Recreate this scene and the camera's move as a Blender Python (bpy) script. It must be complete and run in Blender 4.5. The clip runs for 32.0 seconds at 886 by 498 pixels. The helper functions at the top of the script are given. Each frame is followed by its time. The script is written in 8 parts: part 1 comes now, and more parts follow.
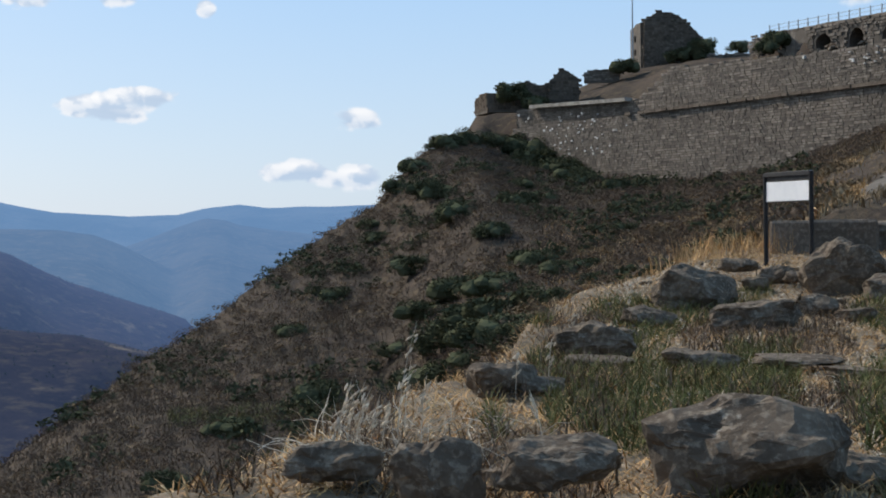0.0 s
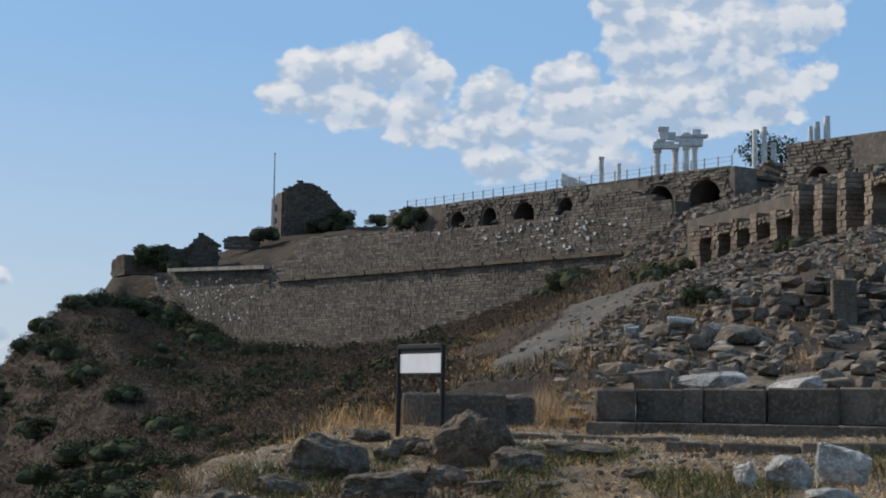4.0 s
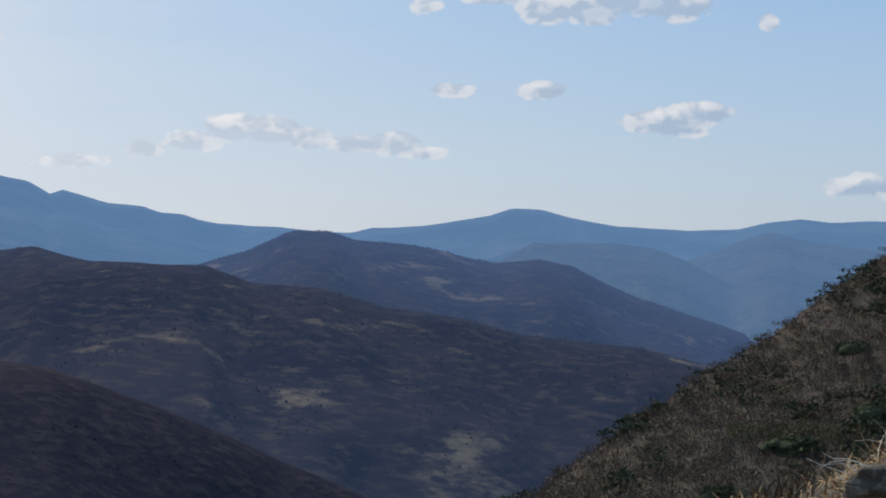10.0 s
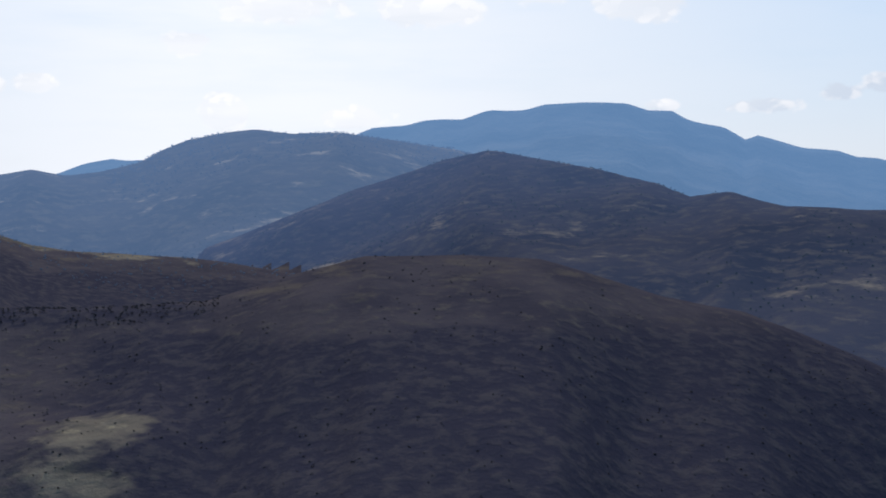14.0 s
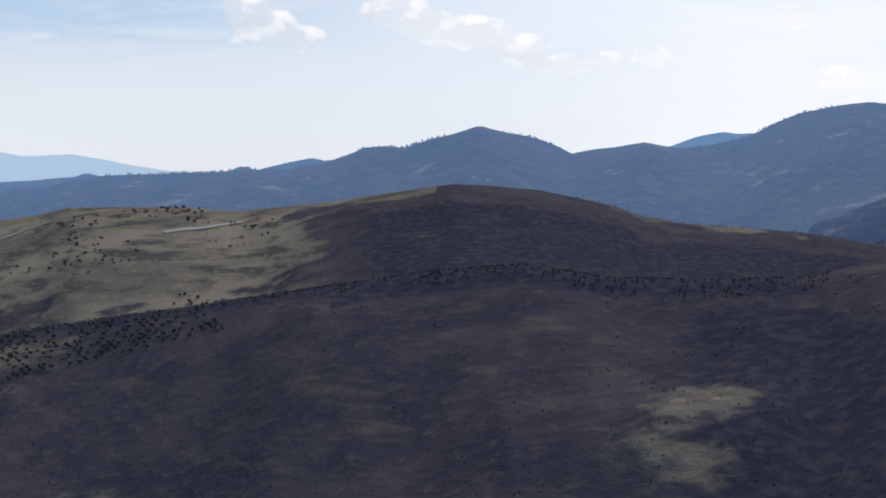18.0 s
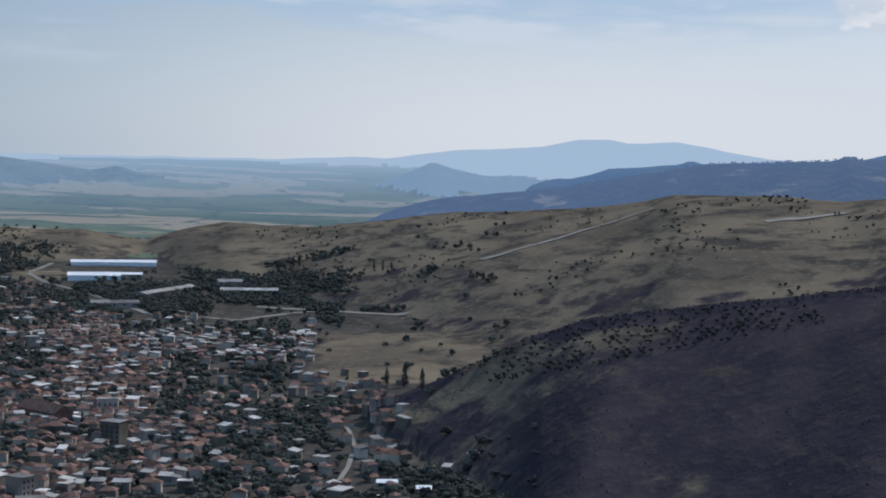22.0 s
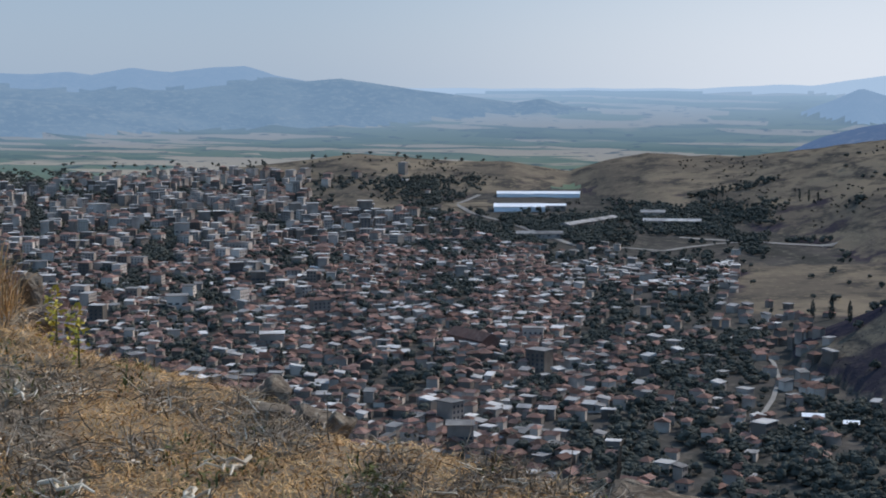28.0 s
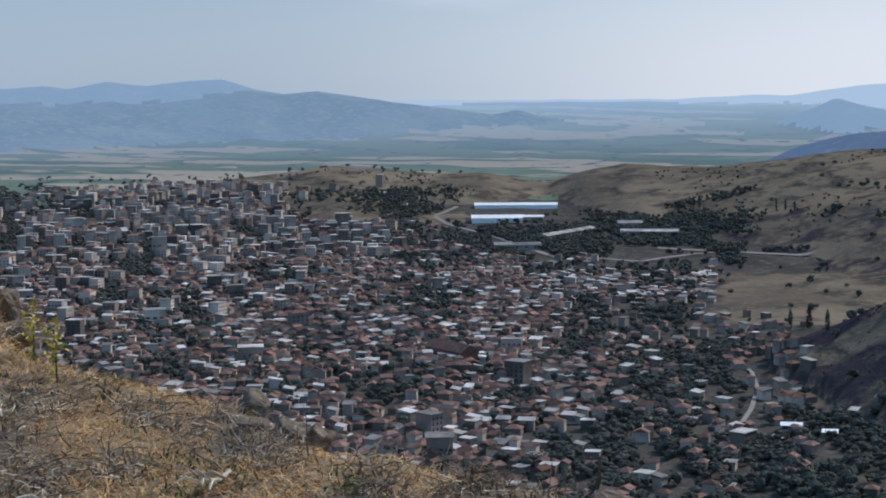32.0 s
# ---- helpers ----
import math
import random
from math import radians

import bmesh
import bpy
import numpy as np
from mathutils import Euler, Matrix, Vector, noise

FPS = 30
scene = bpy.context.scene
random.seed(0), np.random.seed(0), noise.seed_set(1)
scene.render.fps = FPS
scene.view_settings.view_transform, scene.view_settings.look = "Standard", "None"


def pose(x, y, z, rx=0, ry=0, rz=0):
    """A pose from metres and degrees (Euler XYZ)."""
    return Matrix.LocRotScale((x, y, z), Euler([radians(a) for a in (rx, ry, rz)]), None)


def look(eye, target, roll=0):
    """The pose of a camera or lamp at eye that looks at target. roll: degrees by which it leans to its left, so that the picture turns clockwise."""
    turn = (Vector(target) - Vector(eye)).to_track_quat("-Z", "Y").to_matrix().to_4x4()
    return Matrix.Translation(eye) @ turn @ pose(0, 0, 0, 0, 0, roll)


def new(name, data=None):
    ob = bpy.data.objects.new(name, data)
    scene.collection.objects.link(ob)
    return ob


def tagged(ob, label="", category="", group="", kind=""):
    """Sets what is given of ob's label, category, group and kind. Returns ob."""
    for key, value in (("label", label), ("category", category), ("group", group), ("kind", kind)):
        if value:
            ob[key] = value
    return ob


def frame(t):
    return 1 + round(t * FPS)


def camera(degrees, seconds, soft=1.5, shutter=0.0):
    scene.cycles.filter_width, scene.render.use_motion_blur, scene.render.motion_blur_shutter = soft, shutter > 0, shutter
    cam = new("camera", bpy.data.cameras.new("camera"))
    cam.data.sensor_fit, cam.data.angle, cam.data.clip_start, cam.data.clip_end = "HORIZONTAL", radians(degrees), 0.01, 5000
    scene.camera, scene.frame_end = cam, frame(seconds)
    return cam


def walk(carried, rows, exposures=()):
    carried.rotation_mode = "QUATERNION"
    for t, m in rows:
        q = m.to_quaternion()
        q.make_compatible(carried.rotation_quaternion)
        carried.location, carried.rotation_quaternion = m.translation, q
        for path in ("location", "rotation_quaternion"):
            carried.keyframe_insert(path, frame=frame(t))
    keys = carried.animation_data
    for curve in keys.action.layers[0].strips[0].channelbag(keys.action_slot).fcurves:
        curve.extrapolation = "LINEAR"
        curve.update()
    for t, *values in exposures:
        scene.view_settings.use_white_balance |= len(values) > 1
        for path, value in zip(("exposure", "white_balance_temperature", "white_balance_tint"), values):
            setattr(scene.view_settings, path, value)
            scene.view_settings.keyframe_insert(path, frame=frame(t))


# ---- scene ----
import math as m_

EYE = Vector((0.0, 0.0, 1.6))

# ---------------------------------------------------------------- camera: a slow pan from one spot
cam = camera(29.1, 32.0, soft=1.9)
# seconds, heading (degrees clockwise from +y), pitch, roll
TURN = [
    (0, -8.39, -0.45, -0.57), (0.5, -6.70, 0.08, -0.13), (1, -5.10, 2.31, 0.51), (1.5, -3.15, 3.54, 1.04),
    (2, -0.98, 4.21, 1.04), (2.5, 0.46, 4.43, 1.18), (3, 2.73, 5.01, 1.22), (3.5, 3.86, 5.15, 0.96),
    (5.5, 0.33, 5.33, 0.60), (6, -2.22, 4.89, 0.32), (6.5, -5.13, 4.49, 0.01), (7, -9.06, 3.58, 0.14),
    (7.5, -12.66, 2.74, -0.21), (8, -16.24, 2.08, -0.16), (8.5, -19.77, 1.29, 0.37), (9, -22.42, 0.72, 0.25),
    (9.5, -24.76, 0.52, 0.17), (10, -27.03, 0.14, -0.06), (10.5, -28.54, 0.06, -0.29), (11, -30.32, -0.24, -0.46),
    (11.5, -33.42, -0.53, -0.39), (12, -37.62, -1.31, -0.64), (12.5, -41.20, -1.40, -0.82), (13, -44.11, -1.61, -0.78),
    (13.5, -47.34, -1.70, -0.60), (14, -50.05, -1.65, -0.18), (14.5, -52.97, -1.60, 0.26), (16.5, -63.53, -2.42, 0.41),
    (17, -65.90, -2.56, 0.50), (17.5, -68.16, -2.46, 0.19), (18, -70.29, -2.59, 0.42), (18.5, -73.10, -2.74, 0.30),
    (19, -75.71, -2.56, -0.07), (19.5, -79.48, -2.04, -0.67), (20, -82.45, -2.38, -1.17), (20.5, -85.16, -2.72, 0.01),
    (21, -87.47, -3.04, 0.55), (21.5, -89.37, -3.16, 1.00), (22, -90.29, -3.24, 1.13), (22.5, -91.85, -3.46, 0.59),
    (23, -93.61, -4.04, 0.31), (23.5, -95.12, -4.75, 0.35), (24, -97.05, -5.35, 0.53), (24.5, -98.88, -5.48, 0.34),
    (25, -100.59, -5.45, 0.44), (25.5, -102.77, -5.86, 0.36), (26, -104.52, -5.97, -0.21), (26.5, -105.12, -5.86, 0.06),
    (28.5, -104.19, -5.73, -0.16), (29, -104.05, -5.82, -0.11), (29.5, -103.90, -5.79, 0.10), (30, -103.80, -5.79, 0.15),
    (30.5, -103.54, -5.70, 0.21), (31, -103.47, -5.59, -0.10), (31.5, -103.73, -5.46, -0.25), (32, -103.68, -5.29, -0.48)]


def heading(az, el=0.0, r=1.0):
    """The point at distance r on level, in the direction az (clockwise from +y), seen from the eye under el."""
    a = radians(az)
    return Vector((r * math.sin(a), r * math.cos(a), EYE.z + r * math.tan(radians(el))))


ROWS = []
for t_, a_, p_, r_ in TURN:
    ROWS.append((t_, look(EYE, heading(a_, p_, 100.0), r_)))
walk(cam, ROWS, [(0.0, 0.28, 6550, 11), (1.0, 0.30, 6550, 11), (2.0, 0.15, 6550, 11), (3.0, 0.0, 6500, 11), (6.0, -0.05, 6450, 11), (10.0, -0.12, 6350, 11),
                 (13.0, 0.08, 6300, 12), (17.0, 0.15, 6400, 13), (20.0, -0.02, 6400, 12), (22.0, -0.10, 6280, 12), (23.0, -0.02, 6300, 12), (24.0, 0.12, 6320, 13), (26.0, 0.05, 6280, 13), (29.0, 0.05, 6240, 13), (32.0, 0.05, 6240, 13)])

# ---------------------------------------------------------------- sky and sun
SUN_AZ, SUN_EL = -55.0, 35.0
world = bpy.data.worlds.new("sky")
scene.world = world
world.use_nodes = True


class Nodes:
    """A short hand for building node trees."""

    def __init__(self, tree):
        self.tree = tree
        tree.nodes.clear()

    def link(self, a, b):
        self.tree.links.new(a, b)

    def put(self, socket, value):
        if isinstance(value, bpy.types.NodeSocket):
            self.link(value, socket)
        elif isinstance(value, (tuple, list)) and len(value) == 3 and socket.type == "RGBA":
            socket.default_value = (*value, 1.0)
        else:
            socket.default_value = value

    def math(self, op, a, b=0.0, c=0.0, clamp=False):
        n = self.tree.nodes.new("ShaderNodeMath")
        n.operation, n.use_clamp = op, clamp
        for i, v in enumerate((a, b, c)):
            self.put(n.inputs[i], v)
        return n.outputs[0]

    def mix(self, fac, a, b, mode="MIX"):
        n = self.tree.nodes.new("ShaderNodeMix")
        n.data_type, n.blend_type = "RGBA", mode
        self.put(n.inputs[0], fac)
        self.put(n.inputs[6], a)
        self.put(n.inputs[7], b)
        return n.outputs[2]

    def ramp(self, value, lo, hi, a=0.0, b=1.0, smooth=True):
        n = self.tree.nodes.new("ShaderNodeMapRange")
        n.interpolation_type = "SMOOTHSTEP" if smooth else "LINEAR"
        for i, v in enumerate((value, lo, hi, a, b)):
            self.put(n.inputs[i], v)
        return n.outputs[0]

    def noise(self, vector, scale, detail=4.0, rough=0.55, distortion=0.0):
        n = self.tree.nodes.new("ShaderNodeTexNoise")
        if vector is not None:
            self.link(vector, n.inputs["Vector"])
        n.inputs["Scale"].default_value = scale
        n.inputs["Detail"].default_value = detail
        n.inputs["Roughness"].default_value = rough
        n.inputs["Distortion"].default_value = distortion
        return n.outputs["Fac"]

    def voronoi(self, vector, scale, feature="F1", out="Distance"):
        n = self.tree.nodes.new("ShaderNodeTexVoronoi")
        n.feature = feature
        if vector is not None:
            self.link(vector, n.inputs["Vector"])
        n.inputs["Scale"].default_value = scale
        return n.outputs[out]

    def scaled(self, vector, sx, sy, sz):
        n = self.tree.nodes.new("ShaderNodeMapping")
        self.link(vector, n.inputs["Vector"])
        n.inputs["Scale"].default_value = (sx, sy, sz)
        return n.outputs[0]


W = Nodes(world.node_tree)
sky = W.tree.nodes.new("ShaderNodeTexSky")
sky.sky_type, sky.sun_disc = "NISHITA", False
sky.sun_elevation, sky.sun_rotation = radians(SUN_EL), radians(SUN_AZ)
sky.altitude, sky.air_density, sky.dust_density, sky.ozone_density = 300.0, 1.0, 1.2, 1.5
way = W.tree.nodes.new("ShaderNodeTexCoord").outputs["Generated"]
sep = W.tree.nodes.new("ShaderNodeSeparateXYZ")
W.link(way, sep.inputs[0])
az_ = W.math("MULTIPLY", W.math("ARCTAN2", sep.outputs[0], sep.outputs[1]), 57.29578)
el_ = W.math("MULTIPLY", W.math("ARCSINE", sep.outputs[2]), 57.29578)
# the clouds, puff by puff: heading, height above the horizon, half width, half height, density (degrees)
CUMULUS = [
    (-0.9, 11.1, 1.3, 1.0, 1.2), (0.6, 11.2, 1.4, 1.3, 1.3), (2.1, 11.4, 1.4, 1.4, 1.3), (3.1, 11.0, 1.0, 1.1, 1.2), (-1.8, 10.2, 1.0, 0.8, 1.1), (0.4, 10.0, 2.0, 0.9, 1.1),
    (2.4, 9.7, 1.9, 0.8, 0.8), (5.4, 10.3, 1.2, 1.2, 1.2), (5.2, 9.2, 1.9, 1.0, 1.0), (7.9, 10.8, 1.3, 1.3, 1.3), (8.2, 9.5, 2.3, 1.5, 1.2)]
BANK = [
    (10.9, 12.2, 2.0, 1.9, 1.3), (13.4, 12.2, 2.2, 2.1, 1.3), (11.3, 10.2, 2.7, 1.6, 1.2), (14.3, 10.5, 1.8, 1.5, 0.9), (5.9, 8.1, 1.8, 0.8, 0.8), (8.8, 8.2, 2.2, 0.8, 0.8),
    (3.3, 9.0, 1.6, 0.6, 0.6), (16.2, 11.0, 0.7, 0.6, 0.6), (10.2, 13.6, 1.8, 1.4, 1.3), (13.2, 14.2, 2.4, 1.6, 1.3), (15.6, 13.0, 1.6, 1.5, 1.1), (-11.1, 4.0, 0.8, 0.5, 0.7), (-11.4, 2.0, 1.1, 0.5, 0.8), (-13.2, 2.2, 1.5, 0.5, 0.8)]
PUFFS = [
    (-25.2, 8.8, 1.5, 0.6, 1.1), (-23.6, 8.3, 1.1, 0.7, 1.1), (-22.0, 8.5, 1.5, 1.0, 1.3), (-20.5, 8.9, 1.6, 1.2, 1.3), (-19.1, 8.5, 1.4, 0.9, 1.2), (-16.2, 7.6, 0.4, 0.4, 0.7),
    (-27.6, 8.3, 0.6, 0.35, 0.7), (-26.7, 5.5, 0.8, 0.3, 0.7), (-23.7, 5.45, 1.1, 0.35, 0.9), (-19.9, 4.45, 1.4, 0.5, 1.0), (-18.5, 4.65, 1.4, 0.5, 1.0), (-19.2, 4.1, 1.1, 0.35, 0.8)]
ROW_CLOUD = [
    (-36.9, 3.5, 0.9, 0.4, 0.7), (-35.4, 3.8, 1.0, 0.5, 1.0), (-34.2, 4.25, 1.1, 0.6, 1.2), (-32.8, 4.15, 1.2, 0.55, 1.1), (-31.5, 3.9, 1.0, 0.5, 1.1), (-30.0, 3.7, 1.1, 0.45, 1.0),
    (-28.6, 3.7, 1.1, 0.5, 1.0), (-27.5, 3.4, 0.8, 0.3, 0.7), (-39.3, 3.1, 1.3, 0.35, 0.7), (-42.8, 3.1, 0.6, 0.35, 0.8), (-43.6, 6.8, 2.4, 1.0, 1.0), (-46.5, 7.3, 2.0, 0.9, 0.9)]
SUNWARD = [
    (-58.2, 5.3, 0.7, 0.4, 0.9), (-57.4, 3.0, 1.0, 0.8, 1.0), (-53.0, 2.8, 1.3, 0.5, 0.8), (-76.9, 5.3, 0.9, 1.0, 1.2), (-75.9, 4.8, 0.8, 0.8, 1.2), (-75.0, 4.4, 0.7, 0.6, 1.1),
    (-71.9, 5.4, 1.1, 0.8, 1.2), (-70.8, 4.9, 1.2, 0.7, 1.2), (-69.2, 4.7, 1.4, 0.7, 1.2), (-67.8, 4.2, 1.1, 0.6, 1.1), (-66.5, 3.6, 1.3, 0.45, 1.0), (-63.4, 3.9, 0.8, 0.5, 1.0),
    (-64.9, 3.8, 0.6, 0.4, 0.8), (-58.7, 5.2, 1.0, 0.5, 0.8), (-55.5, 6.6, 2.6, 0.8, 0.8), (-50.5, 6.4, 2.2, 0.8, 0.8)]


def sky_noise(da, de):
    """Billows and fine fluff of the clouds, at the direction moved by da, de degrees."""
    c = W.tree.nodes.new("ShaderNodeCombineXYZ")
    W.link(W.math("ADD", az_, da), c.inputs[0])
    W.link(W.math("MULTIPLY", W.math("ADD", el_, de), 1.35), c.inputs[1])
    fine = W.noise(c.outputs[0], 1.1, 6.0, 0.55)
    w = W.tree.nodes.new("ShaderNodeVectorMath")
    w.operation = "ADD"
    W.link(c.outputs[0], w.inputs[0])
    off = W.tree.nodes.new("ShaderNodeCombineXYZ")
    W.link(W.math("MULTIPLY", fine, 0.9), off.inputs[0])
    W.link(W.math("MULTIPLY", fine, -0.7), off.inputs[1])
    W.link(off.outputs[0], w.inputs[1])
    lumps = W.math("SUBTRACT", 1.0, W.voronoi(w.outputs[0], 0.85))
    small = W.math("SUBTRACT", 1.0, W.voronoi(w.outputs[0], 2.3))
    return W.math("ADD", W.math("ADD", W.math("MULTIPLY", lumps, 0.50), W.math("MULTIPLY", small, 0.25)), W.math("MULTIPLY", fine, 0.42)), c.outputs[0]


fluff, span = sky_noise(0.0, 0.0)
fluff_up, _ = sky_noise(-0.30, 0.34)
body, lift = None, None
for a, e, wa, we, k in CUMULUS + BANK + PUFFS + ROW_CLOUD + SUNWARD:
    dx = W.math("MULTIPLY_ADD", az_, 1.0 / wa, -a / wa)
    dy = W.math("MULTIPLY_ADD", el_, 1.0 / we, -e / we)
    # a flatter base than crown
    dy = W.math("MAXIMUM", dy, W.math("MULTIPLY", dy, 1.25))
    d = W.math("SQRT", W.math("MULTIPLY_ADD", dx, dx, W.math("MULTIPLY", dy, dy)))
    one = W.math("MULTIPLY_ADD", d, -k, k)
    rise = W.math("MULTIPLY", W.math("MAXIMUM", W.math("MINIMUM", dy, 1.0), -1.0), W.ramp(one, 0.0, 0.6))
    body = one if body is None else W.math("SMOOTH_MAX", body, one, 0.35)
    lift = rise if lift is None else W.math("ADD", lift, rise)
edge = W.math("ADD", W.math("MULTIPLY", W.math("MAXIMUM", body, -0.8), 1.75), W.math("MULTIPLY", W.math("SUBTRACT", fluff, 0.58), 1.75))
cover = W.math("MULTIPLY", W.ramp(edge, 0.0, 0.45), W.ramp(lift, -1.1, -0.1, 0.5, 1.0))
shade = W.math("ADD", W.ramp(W.math("SUBTRACT", fluff, fluff_up), -0.16, 0.16, 0.0, 0.65), W.math("MULTIPLY", W.math("ADD", lift, 0.15), 0.55), clamp=True)
# blue overhead, paler towards the horizon; a bright veil on the sun's side
deep = W.mix(W.ramp(az_, -95.0, -60.0), (2.4, 3.7, 5.6), (3.1, 6.0, 9.9))
blue = W.mix(W.ramp(el_, -0.5, 12.0, smooth=False), W.mix(W.ramp(az_, -112.0, -92.0), (4.4, 5.9, 7.6), (6.3, 7.7, 9.2)), deep)
blue = W.mix(0.25, blue, sky.outputs[0])
streak = W.tree.nodes.new("ShaderNodeMapping")
W.link(span, streak.inputs["Vector"])
streak.inputs["Scale"].default_value = (0.10, 0.42, 1.0)
drift = W.noise(streak.outputs[0], 1.0, 5.0, 0.55)


def hump(mid, half):
    d = W.math("MULTIPLY_ADD", az_, 1.0 / half, -mid / half)
    return W.math("EXPONENT", W.math("MULTIPLY", W.math("MULTIPLY", d, d), -1.0))


veil = W.math("MULTIPLY", hump(-57.0, 23.0), W.ramp(drift, 0.25, 0.6, 0.7, 1.0))
hazy = W.mix(W.math("MULTIPLY", veil, 0.95, clamp=True), blue, W.mix(hump(-56.0, 11.0), (8.6, 9.2, 9.9), (10.3, 10.6, 10.9)))
# pale rain haze low in the south-west, under a blue-grey sheet of cloud
low_haze = W.math("MULTIPLY", hump(-86.0, 13.0), W.ramp(el_, 7.0, 0.5, 0.0, 0.72))
hazy = W.mix(low_haze, hazy, (8.9, 9.4, 9.8))
sheet = W.math("MULTIPLY", W.ramp(W.math("ADD", el_, W.math("MULTIPLY_ADD", drift, 7.0, -3.5)), 3.5, 4.9), W.math("MULTIPLY", W.ramp(az_, -112.0, -96.0), W.ramp(az_, -70.0, -82.0)))
hazy = W.mix(W.math("MULTIPLY", sheet, 0.70), hazy, W.mix(W.ramp(drift, 0.48, 0.60), (4.7, 6.6, 8.7), (7.4, 8.3, 9.4)))
white = W.mix(W.math("MAXIMUM", shade, W.math("MULTIPLY", veil, 0.62)), W.mix(veil, (4.6, 5.9, 7.6), (8.2, 8.8, 9.4)), W.mix(veil, (9.6, 9.7, 9.8), (11.8, 11.7, 11.5)))
full = W.mix(W.math("MULTIPLY", cover, 0.95), hazy, white)
bg = W.tree.nodes.new("ShaderNodeBackground")
W.link(full, bg.inputs[0])
bg.inputs[1].default_value = 0.085
out = W.tree.nodes.new("ShaderNodeOutputWorld")
W.link(bg.outputs[0], out.inputs[0])

lamp = bpy.data.lights.new("sun", "SUN")
lamp.energy, lamp.angle, lamp.color = 3.8, radians(0.6), (1.0, 0.94, 0.85)
sun = new("sun", lamp)
sun.matrix_world = look(heading(SUN_AZ, SUN_EL, 300.0), (0, 0, 0))

# ---------------------------------------------------------------- materials


def material(name, colours, scale=1.0, rough=0.9, bump=0.3, bump_scale=None, metal=0.0, by_piece=0.0, stretch=(1, 1, 1), spot=None, detail=6.0, painted_haze=None, gloss=0.25):
    """A procedural surface: colours mixed by noise at two scales, fine relief, piece by piece variation, and painted
    distance haze.
    """
    mat = bpy.data.materials.new(name)
    mat.use_nodes = True
    N = Nodes(mat.node_tree)
    pos = N.tree.nodes.new("ShaderNodeNewGeometry").outputs["Position"]
    if stretch != (1, 1, 1):
        pos = N.scaled(pos, *stretch)
    big = N.noise(pos, scale, detail, 0.6)
    fine = N.noise(pos, scale * 7.3, 4.0, 0.65)
    col = N.mix(N.ramp(big, 0.36, 0.64), colours[0], colours[1])
    if len(colours) > 2:
        col = N.mix(N.ramp(fine, 0.46, 0.68), col, colours[2])
    if spot:
        col = N.mix(N.ramp(N.noise(pos, spot[1], 7.0, 0.70), spot[2], spot[2] + 0.12), col, spot[0])
    if by_piece:
        rnd = N.tree.nodes.new("ShaderNodeObjectInfo").outputs["Random"]
        isl = N.tree.nodes.new("ShaderNodeNewGeometry").outputs["Random Per Island"]
        mixed = N.math("FRACT", N.math("ADD", rnd, isl))
        dark = N.ramp(mixed, 0.0, 1.0, 1.0 - by_piece, 1.0 + by_piece, False)
        hsv = N.tree.nodes.new("ShaderNodeHueSaturation")
        N.link(col, hsv.inputs["Color"])
        N.link(dark, hsv.inputs["Value"])
        col = hsv.outputs[0]
    p = N.tree.nodes.new("ShaderNodeBsdfPrincipled")
    N.link(col, p.inputs["Base Color"])
    p.inputs["Metallic"].default_value = metal
    p.inputs["Specular IOR Level"].default_value = gloss
    N.link(N.ramp(fine, 0.3, 0.7, max(0.0, rough - 0.08), min(1.0, rough + 0.08)), p.inputs["Roughness"])
    if bump:
        b = N.tree.nodes.new("ShaderNodeBump")
        b.inputs["Strength"].default_value = bump
        b.inputs["Distance"].default_value = 0.25 / (bump_scale or scale * 7.3)
        N.link(N.noise(pos, bump_scale or scale * 7.3, 5.0, 0.65), b.inputs["Height"])
        N.link(b.outputs[0], p.inputs["Normal"])
    o = N.tree.nodes.new("ShaderNodeOutputMaterial")
    shader = p.outputs[0]
    # blue distance haze painted as emission, stronger with distance from the viewpoint
    if painted_haze:
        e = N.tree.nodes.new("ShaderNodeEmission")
        e.inputs[0].default_value = (*painted_haze[0], 1.0)
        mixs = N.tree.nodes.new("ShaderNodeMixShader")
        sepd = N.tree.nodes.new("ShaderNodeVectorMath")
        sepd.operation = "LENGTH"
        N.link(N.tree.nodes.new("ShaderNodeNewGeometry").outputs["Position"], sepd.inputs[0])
        N.link(N.ramp(sepd.outputs["Value"], painted_haze[1], painted_haze[2], painted_haze[3], painted_haze[4], False), mixs.inputs[0])
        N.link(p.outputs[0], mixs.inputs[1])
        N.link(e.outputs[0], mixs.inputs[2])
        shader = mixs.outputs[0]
    N.link(shader, o.inputs[0])
    return mat


M_EARTH = material("dry_earth", ((0.195, 0.152, 0.104), (0.115, 0.090, 0.064), (0.27, 0.215, 0.155)), 0.9, 0.95, 0.9, gloss=0.05)
M_SLOPE = material("dry_scrub_slope", ((0.074, 0.058, 0.047), (0.046, 0.038, 0.031), (0.104, 0.081, 0.056)), 0.10, 0.95, 0.9, 0.9, gloss=0.02)
M_RAMP = material("bare_grey_ramp", ((0.130, 0.116, 0.100), (0.088, 0.079, 0.068), (0.165, 0.148, 0.128)), 0.25, 0.95, 0.9, 2.2, gloss=0.02)
